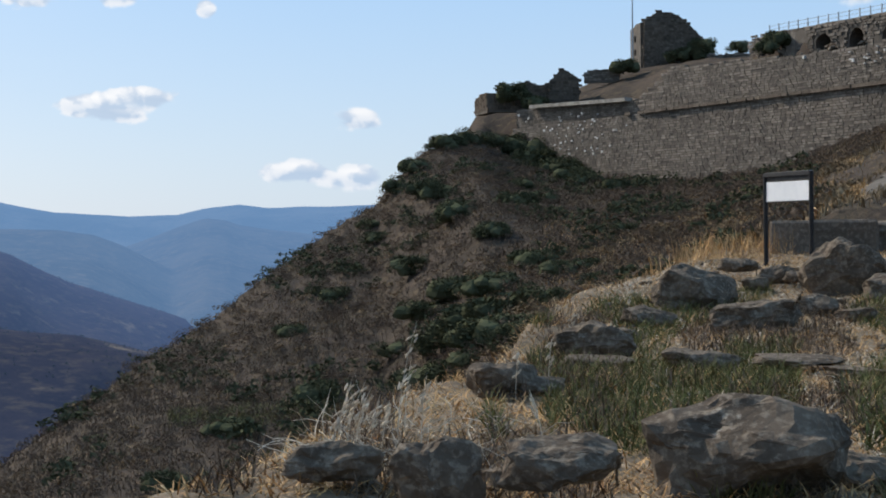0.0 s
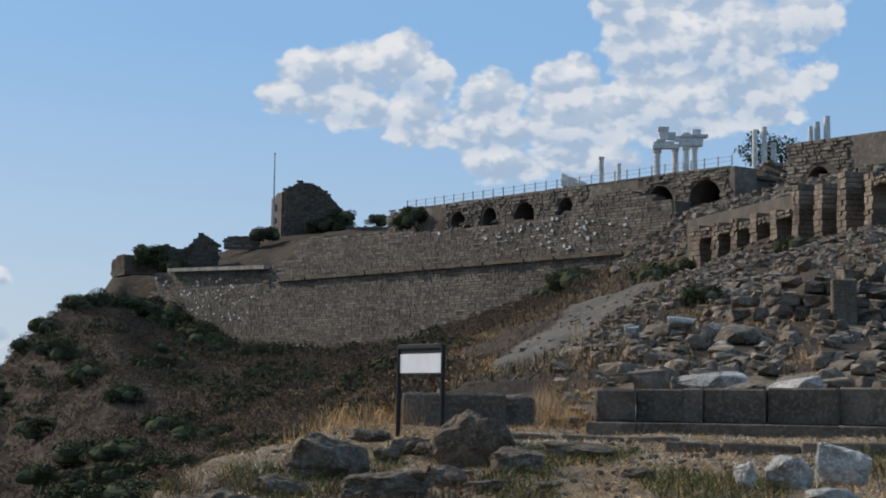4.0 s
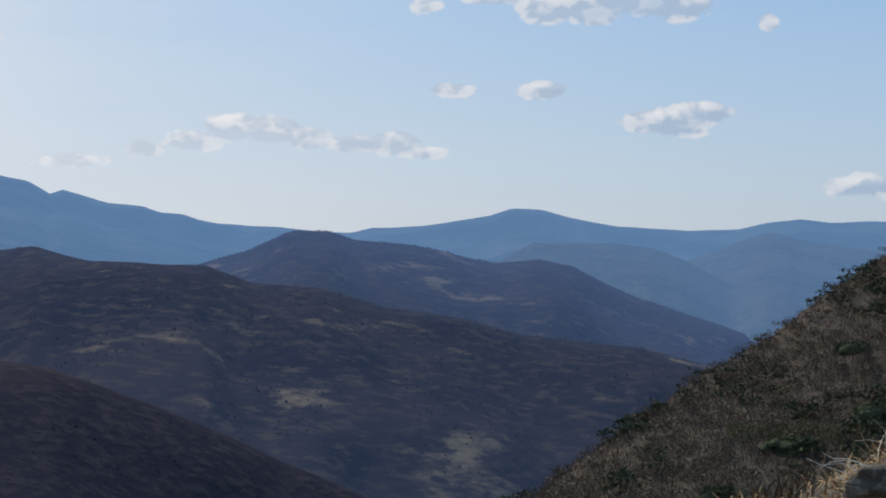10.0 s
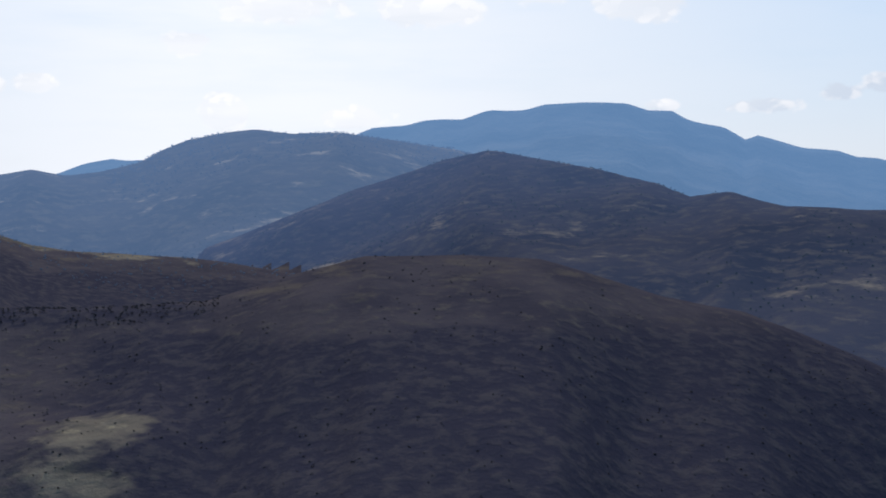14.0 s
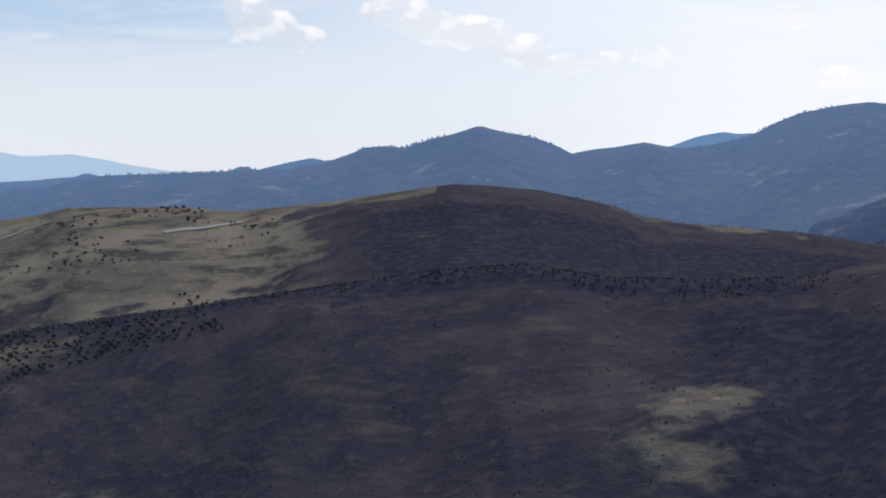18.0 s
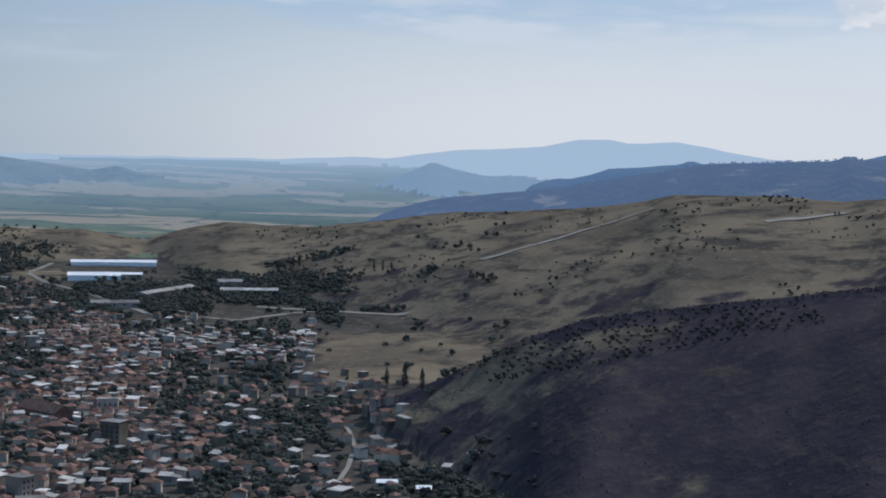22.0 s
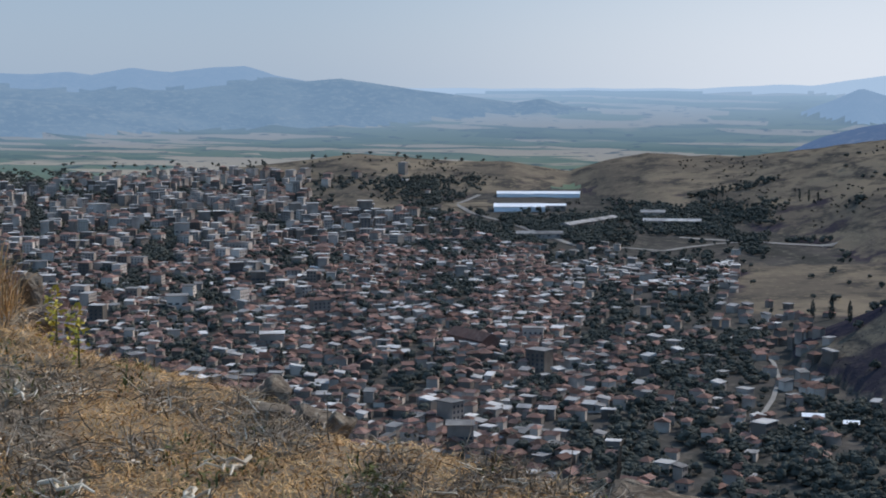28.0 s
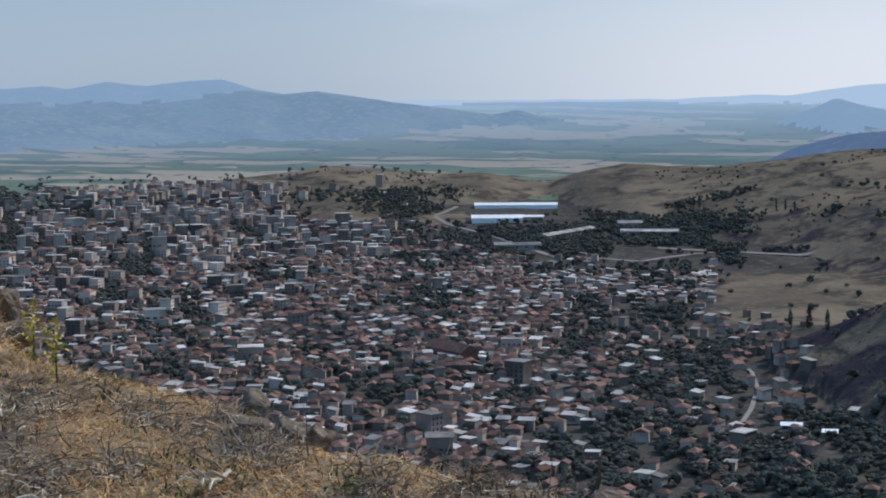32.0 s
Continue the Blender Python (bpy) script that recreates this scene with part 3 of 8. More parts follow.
RIDGE_F = [(-112, -3.0), (-107.2, -2.5), (-104, -2.75), (-102.2, -2.79), (-100.2, -3.09), (-98.9, -2.7), (-97.6, -2.45), (-96.1, -2.56), (-94.6, -2.58), (-91.9, -2.3), (-90.0, -2.04), (-87.2, -1.87), (-85.3, -1.73), (-83.6, -1.52),
           (-82.5, -1.27), (-78.9, -1.29), (-77.2, -1.38), (-75.7, -1.28), (-73.8, -1.04), (-72.6, -0.84), (-71.1, -0.59), (-70.0, -0.45), (-68.9, -0.47), (-67.0, -0.65), (-66.2, -0.79), (-64.7, -1.1),
           (-63.6, -1.47), (-62.5, -1.64), (-61.2, -1.72), (-59.7, -1.8), (-58.4, -1.91), (-57.0, -2.13), (-55.7, -2.38), (-53.5, -2.8)]
SLOPE = [(-28, -11.0), (-21.2, -6.15), (-19.7, -4.96), (-17.8, -3.66), (-16, -2.63), (-14, -0.94), (-12.2, 0.19), (-10.6, 1.13), (-9.3, 2.44), (-8, 3.28), (-6.7, 4.3), (-5, 4.4)]
NEAR_EDGE = [(-121, -5.9), (-119.2, -6.3), (-118.1, -7.6), (-117.4, -8.3), (-113.7, -9.3), (-110.9, -10.2), (-108.9, -11.5), (-107.7, -12.1), (-105.2, -12.3), (-102.9, -12.75),
             (-100.4, -13.5), (-98, -14.2), (-94, -15.5), (-60, -15), (-34, -13.5), (-24, -10.7), (-17.9, -8.45), (-15.6, -8.25), (-12.9, -6.75), (-10.2, -5.25), (-7.2, -4.7), (-6, -3.6),
             (-4.5, -2.15), (-2.6, -1.65), (-1.1, -1.25), (0.3, -0.7), (1.9, -0.5), (4, -0.4), (30, -0.4)]
# the hillside below the great wall: height seen from the eye at fixed distances, by heading
SIDE_R = (48.0, 60.0, 80.0, 125.0, 150.0, 190.0)
SIDE = {-8.0: (-9, -9, -8, -4.5, -2.6, 0.6), -4.0: (-6.5, -6.5, -5, -2.4, -1.2, 0.3), 0.0: (-2.5, -3, -2.5, -1.0, -0.2, 0.7), 4.6: (0.0, 0.6, 1.0, 1.6, 1.9, 2.35),
        8.0: (0.5, 1.5, 2.2, 3.0, 3.4, 3.75), 12.0: (1.0, 2.2, 3.2, 4.3, 4.65, 6.3), 15.0: (1.2, 2.3, 3.6, 4.95, 6.4, 7.1), 18.0: (1.3, 2.4, 4.1, 5.95, 7.3, 7.8)}
WALL_FOOT = [(-9, 4.4), (-7.2, 3.9), (-6.3, 2.9), (-5.4, 2.4), (-4.6, 2.1), (-3.6, 1.85), (-2.6, 1.75), (-1.4, 1.65), (0.1, 1.65), (3.1, 2.19), (4.6, 2.75), (6.9, 3.55), (8.7, 4.3), (10.4, 5.0), (12.0, 6.3), (14.0, 6.9), (18, 7.9)]
WALL_TOP = [(-9, 4.2), (-7.5, 4.2), (-5.8, 4.2), (-2.4, 4.4), (-2.0, 4.45), (-0.8, 5.5), (4.2, 5.85), (7.4, 6.35), (8.2, 6.75), (9.2, 7.2), (10.2, 7.15), (10.8, 6.8), (14, 7.5), (18, 8.2)]
# the great wall runs from WALL_A along WALL_U
WALL_A, WALL_U, WALL_N = Vector((-32.3, 307.0)), Vector((0.582, -0.813)), Vector((-0.813, -0.582))
TERRACE_A, TERRACE_B = heading(2.0, 0, 268.0).xy, heading(18.5, 0, 198.0).xy


def at(line, az):
    return float(np.interp(az, [p[0] for p in line], [p[1] for p in line]))


def within(line, az, pad=0.0):
    return line[0][0] - pad <= az <= line[-1][0] + pad


def cut(a, u, az):
    """Distance from the eye, in plan, at which the heading az meets the line from a along u; and the way along it."""
    d = Vector((math.sin(radians(az)), math.cos(radians(az))))
    det = d.x * -u.y + u.x * d.y
    r = (a.x * -u.y + u.x * a.y) / det
    return r, (Vector((d.x * r, d.y * r)) - a).dot(u)


def wall_r(az):
    return cut(WALL_A, WALL_U, az)[0]


def zed(r, el):
    return EYE.z + r * math.tan(radians(el))


def near_z(az, r):
    """Height of the trodden ground near the viewpoint."""
    if az > -30:
        rise = float(np.interp(r, (0, 10, 14, 20, 28, 33, 40, 48), (-0.05, -0.05, 0.0, 0.12, 0.62, 0.95, 1.1, 1.5)))
        return rise * min(1.0, max(0.0, (az + 30) / 20.0))
    if az < -112:
        return float(np.interp(az, (-125, -119, -112), (0.45, 0.3, 0.0))) * float(np.interp(r, (4, 12), (0, 1)))
    return 0.0


def edge_r_exact(az):
    """Where the near ground breaks off."""
    el = at(NEAR_EDGE, az)
    if az > -30:
        rr = np.linspace(5, 47, 120)
        ee = [math.degrees(math.atan2(near_z(az, q) - EYE.z, q)) for q in rr]
        ee = np.maximum.accumulate(ee) + np.arange(len(ee)) * 1e-6
        return float(np.clip(np.interp(el, ee, rr), 8.0, 47.0))
    return min(14.0, (EYE.z - (near_z(az, 12.0))) / math.tan(radians(-el)))


EDGE_AZ = np.arange(-126.0, 23.0, 0.1)
EDGE_R = np.array([edge_r_exact(float(q)) for q in EDGE_AZ])


def edge_r(az):
    return float(np.interp(az, EDGE_AZ, EDGE_R))


def flank(az):
    """The height on which the viewpoint stands, and the hillside under the great wall: distance and height along a heading."""
    out = [(0.0, near_z(az, 0.0))]
    re = edge_r(az)
    for q in np.arange(2.0, re, 2.0):
        out.append((float(q), near_z(az, float(q))))
    ze = near_z(az, re)
    out.append((re, ze))
    far = [(re + 6, ze - 5.0), (re + 40, -32.0), (250.0, -110.0), (430.0, -165.0), (600.0, -230.0)]
    if az <= -28:
        return out + far
    keys = sorted(SIDE)
    # west of the wall: a spur that falls to the valley
    rs = float(np.interp(az, (-28, -21, -6.7), (150, 170, 280)))
    zs = zed(rs, at(SLOPE, az))
    f = (az + 28) / 21.3
    low = zed(0.55 * rs, -13.5 + 8.5 * f)
    spur = [(re + 14, ze - 9.0), (max(re + 30, 60.0), zed(60.0, -15 + 4 * f)), (0.55 * rs, low), (0.8 * rs, 0.45 * zs + 0.55 * low), (rs, zs), (rs + 25, zs - 9), (560.0, -90.0), (800.0, -230.0)]
    # under the wall, and the terraces above it
    side = []
    for i, r in enumerate(SIDE_R):
        side.append((max(r, re + 2 + i), zed(r, float(np.interp(az, keys, [SIDE[k][i] for k in keys])))))
    rw = wall_r(min(az, 12.0))
    foot, top = at(WALL_FOOT, az), at(WALL_TOP, az)
    side += [(rw - 1.5, zed(rw, foot)), (rw + 7.0, zed(rw, foot)), (rw + 14.0, max(zed(rw, top) - 0.5, zed(rw, foot)))]
    rt = cut(TERRACE_A, (TERRACE_B - TERRACE_A).normalized(), max(az, 2.0))[0]
    if az > 2:
        side += [(max(rt - 1.0, rw + 15.0), zed(rt, float(np.interp(az, (2, 4.2, 5.3, 6.5, 7.9, 11, 12.5, 14.4, 18), (6.0, 6.2, 6.05, 6.18, 6.5, 6.9, 6.85, 7.4, 7.7))))), (rt + 6.0, zed(rt, 6.0)), (rt + 13.0, 32.8), (400.0, 32.0)]
    else:
        side += [(335.0, zed(335.0, float(np.interp(az, (-6.7, -4, -2, 0.4, 2), (4.5, 4.9, 5.6, 5.8, 5.9))))), (360.0, zed(335.0, 4.4)), (400.0, 24.0)]
    side += [(560.0, -70.0), (800.0, -230.0)]
    w = float(np.clip((az + 10.5) / 3.5, 0, 1))
    if w <= 0:
        return out + spur
    if w >= 1:
        return out + side
    rr = np.concatenate([np.arange(re + 1, 400, 3.0), (560.0, 800.0)])
    za = np.interp(rr, [q[0] for q in out + spur], [q[1] for q in out + spur])
    zb = np.interp(rr, [q[0] for q in out + side], [q[1] for q in out + side])
    return out + list(zip(rr, (1 - w) * za + w * zb))


COL = np.concatenate([np.arange(-180, -126, 6.0), np.arange(-126, 22.0, 0.2), np.arange(24, 180, 6.0)])
ROW = np.unique(np.concatenate([np.array([0.01, 0.5]), np.arange(1.0, 50, 0.35), np.geomspace(50, 380, 100), np.geomspace(380, 4850, 190), np.arange(3300.0, 4850.0, 28.0), np.array([4900.0])]))
HEIGHT = np.zeros((len(COL), len(ROW)))
KIND = np.zeros((len(COL), len(ROW)), dtype=int)
for i_, a_ in enumerate(COL):
    a = float(np.clip(a_, -125, 21.9))
    k_ = flank(a)
    layer = [np.interp(ROW, [q[0] for q in k_], [q[1] for q in k_])]
    low_ = float(np.interp(a, (-112, -103), (-85, -32)))
    layer.append(np.interp(ROW, (0, 1600, 2300, 3300, 3900, 4850), (-190, -190, -182, -157, -141, low_)))
    crests = ((RIDGE_E, float(np.interp(a, (-96, -60, -30), (1230, 960, 950))), 0.24, 0.30, 1.6),
              (RIDGE_D, float(np.interp(a, (-50, -38), (2300, 1700))), 0.19, 0.25, 1.2),
              (RIDGE_F, float(np.interp(a, (-112, -98, -82, -70), (3000, 2900, 2300, 1950))), float(np.interp(a, (-110, -95, -70), (0.10, 0.11, 0.15))), 0.2, 0.6),
              (RIDGE_C, 2500.0, 0.19, 0.22, 1.2),
              (RIDGE_B, 3400.0, 0.20, 0.2, 0.4),
              (FAR, 4850.0, 0.2, 0.3, 0.9),
              (RANGE_PALE, 4880.0, 0.3, 0.3, 0.0),
              (RANGE_WEST, 4780.0, 0.30, 0.3, 0.3),
              (HILLS_WEST, 4450.0, 0.45, 0.2, 0.5),
              (SPUR_WEST, 4250.0, 0.45, 0.2, 0.5),
              (CONE, 4350.0, 0.55, 0.2, 0.6),
              (RIDGE_B_FAR, 3900.0, 0.22, 0.2, 0.9),
              (SPUR_EAST, 3700.0, 0.15, 0.2, 0.6),
              (SPUR_EAST_FAR, 4300.0, 0.15, 0.2, 0.6))
    near_crest = np.full(len(ROW), 1e9)
    for n_, (line, rc, front, back, fall) in enumerate(crests):
        d = np.where(ROW < rc, rc - ROW, ROW - rc)
        brow = 0.02 * rc
        # the flank below a crest wanders, so that spurs and gullies do not run straight down
        wob = [0.0 if q < 350 or n_ == 2 or n_ > 3 else 2.2 * min(1.0, dd / (0.25 * rc)) * noise.noise((q * 0.0045, a * 0.22, 7.7 * n_)) for q, dd in zip(ROW, d)]
        la = np.array(line, dtype=float)
        aw = a + np.array(wob)
        over = np.maximum(0.0, np.maximum(la[0, 0] - aw, aw - la[-1, 0]))
        zc = EYE.z + rc * np.tan(np.radians(np.maximum(-30.0, np.interp(aw, la[:, 0], la[:, 1]) - fall * over)))
        s = np.where(ROW < rc, front, back)
        layer.append(zc - s * np.where(d < brow, d * d / (2 * brow), d - brow / 2))
        near_crest = np.minimum(near_crest, d / brow)
    layer = np.array(layer)
    KIND[i_] = layer.argmax(0)
    HEIGHT[i_] = layer.max(0)
    sa, ca = math.sin(radians(a_)), math.cos(radians(a_))
    for j_, r in enumerate(ROW):
        x, y = r * sa, r * ca
        if r < 50:
            HEIGHT[i_, j_] += 0.10 * noise.noise((x * 0.5, y * 0.5, 3.0)) + 0.04 * noise.noise((x * 2.0, y * 2.0, 8.0))
        elif r < 420:
            HEIGHT[i_, j_] += 0.9 * noise.noise((x * 0.05, y * 0.05, 1.0)) + 0.45 * noise.noise((x * 0.16, y * 0.16, 5.0)) + 0.2 * noise.noise((x * 0.5, y * 0.5, 5.0))
        else:
            q = 5.0 / (r + 400)
            w = min(1.0, 0.03 + 0.22 * near_crest[j_])
            w *= max(0.12, min(1.0, float(layer.max(0)[j_] - layer[1][j_]) / 55.0)) if r > 1500 else (0.15 if KIND[i_, j_] == 1 else 1.0)
            fold = 1.0 - 2.0 * abs(noise.noise((x * q, y * q, 1.0)))
            HEIGHT[i_, j_] += r * ((0.016 if KIND[i_, j_] > 5 else 0.010) * w * fold + 0.006 * w * noise.noise((x * q * 3.1, y * q * 3.1, 5.0)) + (0.0005 + 0.0012 * w) * noise.noise((x * q * 11, y * q * 11, 2.0)))


# a low bare knoll on the hill across the valley
KNOLL = heading(-63.7, 0, 730.0)
for i_, a_ in enumerate(COL):
    if -75 < a_ < -52:
        dx_, dy_ = ROW * math.sin(radians(a_)) - KNOLL.x, ROW * math.cos(radians(a_)) - KNOLL.y
        HEIGHT[i_] += 13.0 * np.exp(-(dx_ ** 2 + dy_ ** 2) / 55.0 ** 2)


def ground(az, r):
    """Height of the land at heading az and distance r."""
    i = int(np.clip(np.searchsorted(COL, az) - 1, 0, len(COL) - 2))
    f = (az - COL[i]) / (COL[i + 1] - COL[i])
    return float((1 - f) * np.interp(r, ROW, HEIGHT[i]) + f * np.interp(r, ROW, HEIGHT[i + 1]))


def ground_xy(x, y):
    return ground(math.degrees(math.atan2(x, y)), math.hypot(x, y))


def on_ground(az, r, up=0.0):
    p = heading(az, 0.0, r)
    return Vector((p.x, p.y, ground(az, r) + up))


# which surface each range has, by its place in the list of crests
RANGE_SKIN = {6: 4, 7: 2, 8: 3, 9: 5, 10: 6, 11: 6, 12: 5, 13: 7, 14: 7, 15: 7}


def build_land():
    na, nr = len(COL), len(ROW)
    ang = np.radians(COL)[:, None]
    X, Y = np.sin(ang) * ROW[None, :], np.cos(ang) * ROW[None, :]
    V = np.stack([X, Y, HEIGHT], 2).reshape(-1, 3)
    sets = {"ground": ([], []), "backdrop": ([], [])}
    for i in range(na):
        a = COL[i]
        i2 = (i + 1) % na
        for j in range(nr - 1):
            r, k = ROW[j], KIND[i, j]
            f = (i * nr + j, i * nr + j + 1, i2 * nr + j + 1, i2 * nr + j)
            if k == 0:
                up = (r - 84.0) / 62.0
                paved = 80 < r < 150 and 4.4 + 4.9 * up < a < 8.4 + 4.4 * up
                t = ("ground", 0 if r < 48 else 3 if paved else 1)
            elif k == 1:
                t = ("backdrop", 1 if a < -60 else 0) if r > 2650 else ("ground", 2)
            elif k in (2, 4):
                t = ("ground", 2)
            else:
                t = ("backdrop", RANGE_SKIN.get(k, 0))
            sets[t[0]][0].append(f)
            sets[t[0]][1].append(t[1])
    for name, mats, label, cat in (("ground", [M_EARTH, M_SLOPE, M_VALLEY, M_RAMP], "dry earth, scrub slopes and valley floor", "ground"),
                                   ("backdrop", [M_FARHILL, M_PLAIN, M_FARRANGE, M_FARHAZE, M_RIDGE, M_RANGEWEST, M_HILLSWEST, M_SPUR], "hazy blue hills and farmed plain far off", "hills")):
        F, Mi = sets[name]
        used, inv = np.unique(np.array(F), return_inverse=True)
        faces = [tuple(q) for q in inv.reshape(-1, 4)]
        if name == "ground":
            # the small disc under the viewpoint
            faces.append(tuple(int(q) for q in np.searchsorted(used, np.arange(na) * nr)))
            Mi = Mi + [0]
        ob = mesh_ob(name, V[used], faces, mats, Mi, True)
        tagged(ob, label, cat, "", "structure")
        if name == "ground":
            for key, field in (("dry", DRY_LIT), ("town", URBAN), ("wood", WOOD_SHADE)):
                ob.data.attributes.new(key, "FLOAT", "POINT").data.foreach_set("value", field.reshape(-1)[used].astype(np.float32))


# where dry grass takes over from dark scrub, with sun and cloud shade painted in, and where the town's bare ground lies
def ease(x, lo, hi):
    return np.clip((x - lo) / (hi - lo), 0.0, 1.0)


A2, R2 = COL[:, None] + 0 * ROW[None, :], ROW[None, :] + 0 * COL[:, None]
UP2 = np.degrees(np.arctan2(HEIGHT - EYE.z, R2))
# right end and lower flank lose dry tone: cloud shade painted there
DRY_LIT = np.where(KIND == 4, ease(-A2, 72.5, 77.0) * (0.62 + 0.38 * ease(UP2, -4.4, -3.2)), 0.0)
# a strip of dry grass on the crest of the far dry hill, and its shoulder
CREST4 = np.interp(COL, [q[0] for q in RIDGE_F], [q[1] for q in RIDGE_F])[:, None]
DRY_LIT = np.where((KIND == 4) & (A2 < -58.0), np.maximum(DRY_LIT, 0.62 * ease(UP2 - CREST4, -0.42, -0.12) * np.where(A2 < -70.5, 1.0, ease(A2, -65.5, -63.5))), DRY_LIT)
# low flank darkened over the scrub: painted cloud shade
WOOD_SHADE = np.where(KIND == 2, ease(A2, -64.5, -60.5) * ease(-UP2, 3.6, 5.0), 0.0)
CREST2 = np.interp(COL, [q[0] for q in RIDGE_E], [q[1] for q in RIDGE_E])[:, None]
WOOD_SHADE = np.where(KIND == 2, np.maximum(WOOD_SHADE, 0.8 * ease(-A2, 56.0, 59.0) * np.where(A2 > -74.0, ease(UP2 - CREST2, -1.0, -0.45), ease(UP2 - CREST2, -0.45, -0.2))), WOOD_SHADE)
# dark patch below the far crest: cloud shade painted on
WOOD_SHADE = np.where(KIND == 4, 0.75 * ease(A2, -75.0, -72.0) * ease(CREST4 - UP2, 0.25, 0.7), WOOD_SHADE)
TOP2 = np.interp(COL, [q[0] for q in RIDGE_E], [q[1] for q in RIDGE_E])[:, None]
DRY_LIT = np.where(KIND == 2, np.maximum(0.8 * ease(-A2, 77.0, 84.0) * ease(UP2 - TOP2, -1.7, -0.7) * (1 - ease(UP2 - TOP2, -0.40, -0.22)), 0.36 * ease(-A2, 76.0, 87.0)), DRY_LIT)
# upper strip dimmed to paint the shadow across the valley floor
DRY_LIT = np.where(KIND == 1, ease(R2, 1340.0, 1440.0) * ease(A2, -95.6, -94.0) * ease(-A2, 78.0, 84.0) * (1 - 0.75 * ease(UP2, -6.3, -5.9)), DRY_LIT)
# bare knoll, with its patch of sun painted in as dry tone
KX, KY = R2 * np.sin(np.radians(A2)) - KNOLL.x, R2 * np.cos(np.radians(A2)) - KNOLL.y
DRY_LIT = np.maximum(DRY_LIT, 0.47 * np.exp(-(KX ** 2 + KY ** 2) / 62.0 ** 2))
URBAN = np.where(KIND == 1, ease(-A2, 84.0, 90.0) * (1 - DRY_LIT), 0.0)
for a0_, a1_, e0_, e1_ in ((-116.2, -113.7, -4.5, -4.0), (-108.3, -105.5, -4.5, -3.6), (-104.4, -102.8, -4.45, -4.0), (-118.0, -114.8, -3.3, -2.8)):
    DRY_LIT = np.where((A2 > a0_) & (A2 < a1_) & (UP2 > e0_) & (UP2 < e1_) & (R2 > 1200), 1.0, DRY_LIT)
    URBAN = np.where(DRY_LIT > 0.9, 0.0, URBAN)
build_land()

# ---------------------------------------------------------------- stones


def stone_block(name, sx, sy, sz, mat, parent=None, seed=0, chip=0.06, cuts=2):
    """A hewn block with worn edges and chipped faces."""
    bm = bmesh.new()
    bmesh.ops.create_cube(bm, size=1.0)
    bmesh.ops.scale(bm, vec=(sx, sy, sz), verts=bm.verts)
    bmesh.ops.bevel(bm, geom=list(bm.edges), offset=0.07 * min(sx, sy, sz), segments=1, affect="EDGES")
    bmesh.ops.subdivide_edges(bm, edges=[e for e in bm.edges if e.calc_length() > 0.3 * max(sx, sy, sz)], cuts=cuts, use_grid_fill=True)
    bmesh.ops.triangulate(bm, faces=bm.faces)
    roughen(bm, chip * min(sx, sy, sz), 2.2 / max(0.2, min(sx, sy, sz)), seed)
    bmesh.ops.translate(bm, vec=(0, 0, sz / 2), verts=bm.verts)
    me = bpy.data.meshes.new(name)
    bm.to_mesh(me)
    bm.free()
    me.materials.append(mat)
    ob = new(name, me)
    if parent:
        ob.parent = parent
    return ob


def broken_mesh(name, seed, mat, sx=1.0, sy=1.0, sz=0.7, points=13, fine=0, rounded=0.0):
    """An angular broken stone about one metre across: a hull with split faces, its foot at zero."""
    rnd = random.Random(seed)
    bm = bmesh.new()
    for _ in range(points):
        v = Vector((rnd.uniform(-1, 1), rnd.uniform(-1, 1), rnd.uniform(-1, 1)))
        k = max(abs(v.x), abs(v.y), abs(v.z))
        v = (v / k * (1 - rounded) + v.normalized() * 1.05 * rounded) * rnd.uniform(0.78, 1.0)
        bm.verts.new((v.x * sx / 2, v.y * sy / 2, v.z * sz / 2))
    hull = bmesh.ops.convex_hull(bm, input=list(bm.verts))
    bmesh.ops.delete(bm, geom=list({g for g in hull["geom_interior"] + hull["geom_unused"] if isinstance(g, bmesh.types.BMVert)}), context="VERTS")
    if fine:
        bmesh.ops.bevel(bm, geom=list(bm.edges), offset=0.04 * min(sx, sy, sz), segments=1, affect="EDGES")
        bmesh.ops.triangulate(bm, faces=bm.faces)
        for _ in range(fine):
            bmesh.ops.subdivide_edges(bm, edges=[e for e in bm.edges if e.calc_length() > 0.09 * max(sx, sy, sz)], cuts=1)
            bmesh.ops.triangulate(bm, faces=bm.faces)
        for v in bm.verts:
            p = v.co * (3.0 / max(sx, sy, sz)) + Vector((seed * 1.7, seed, 0))
            v.co += (noise.noise_vector(p) * 0.08 + noise.noise_vector(p * 3.3) * 0.045 + noise.noise_vector(p * 9.0) * 0.015) * min(sx, sy, sz)
    low = min(v.co.z for v in bm.verts)
    bmesh.ops.translate(bm, vec=(0, 0, -low), verts=bm.verts)
    bmesh.ops.recalc_face_normals(bm, faces=bm.faces)
    me = bpy.data.meshes.new(name)
    bm.to_mesh(me)
    bm.free()
    me.materials.append(mat)
    return me


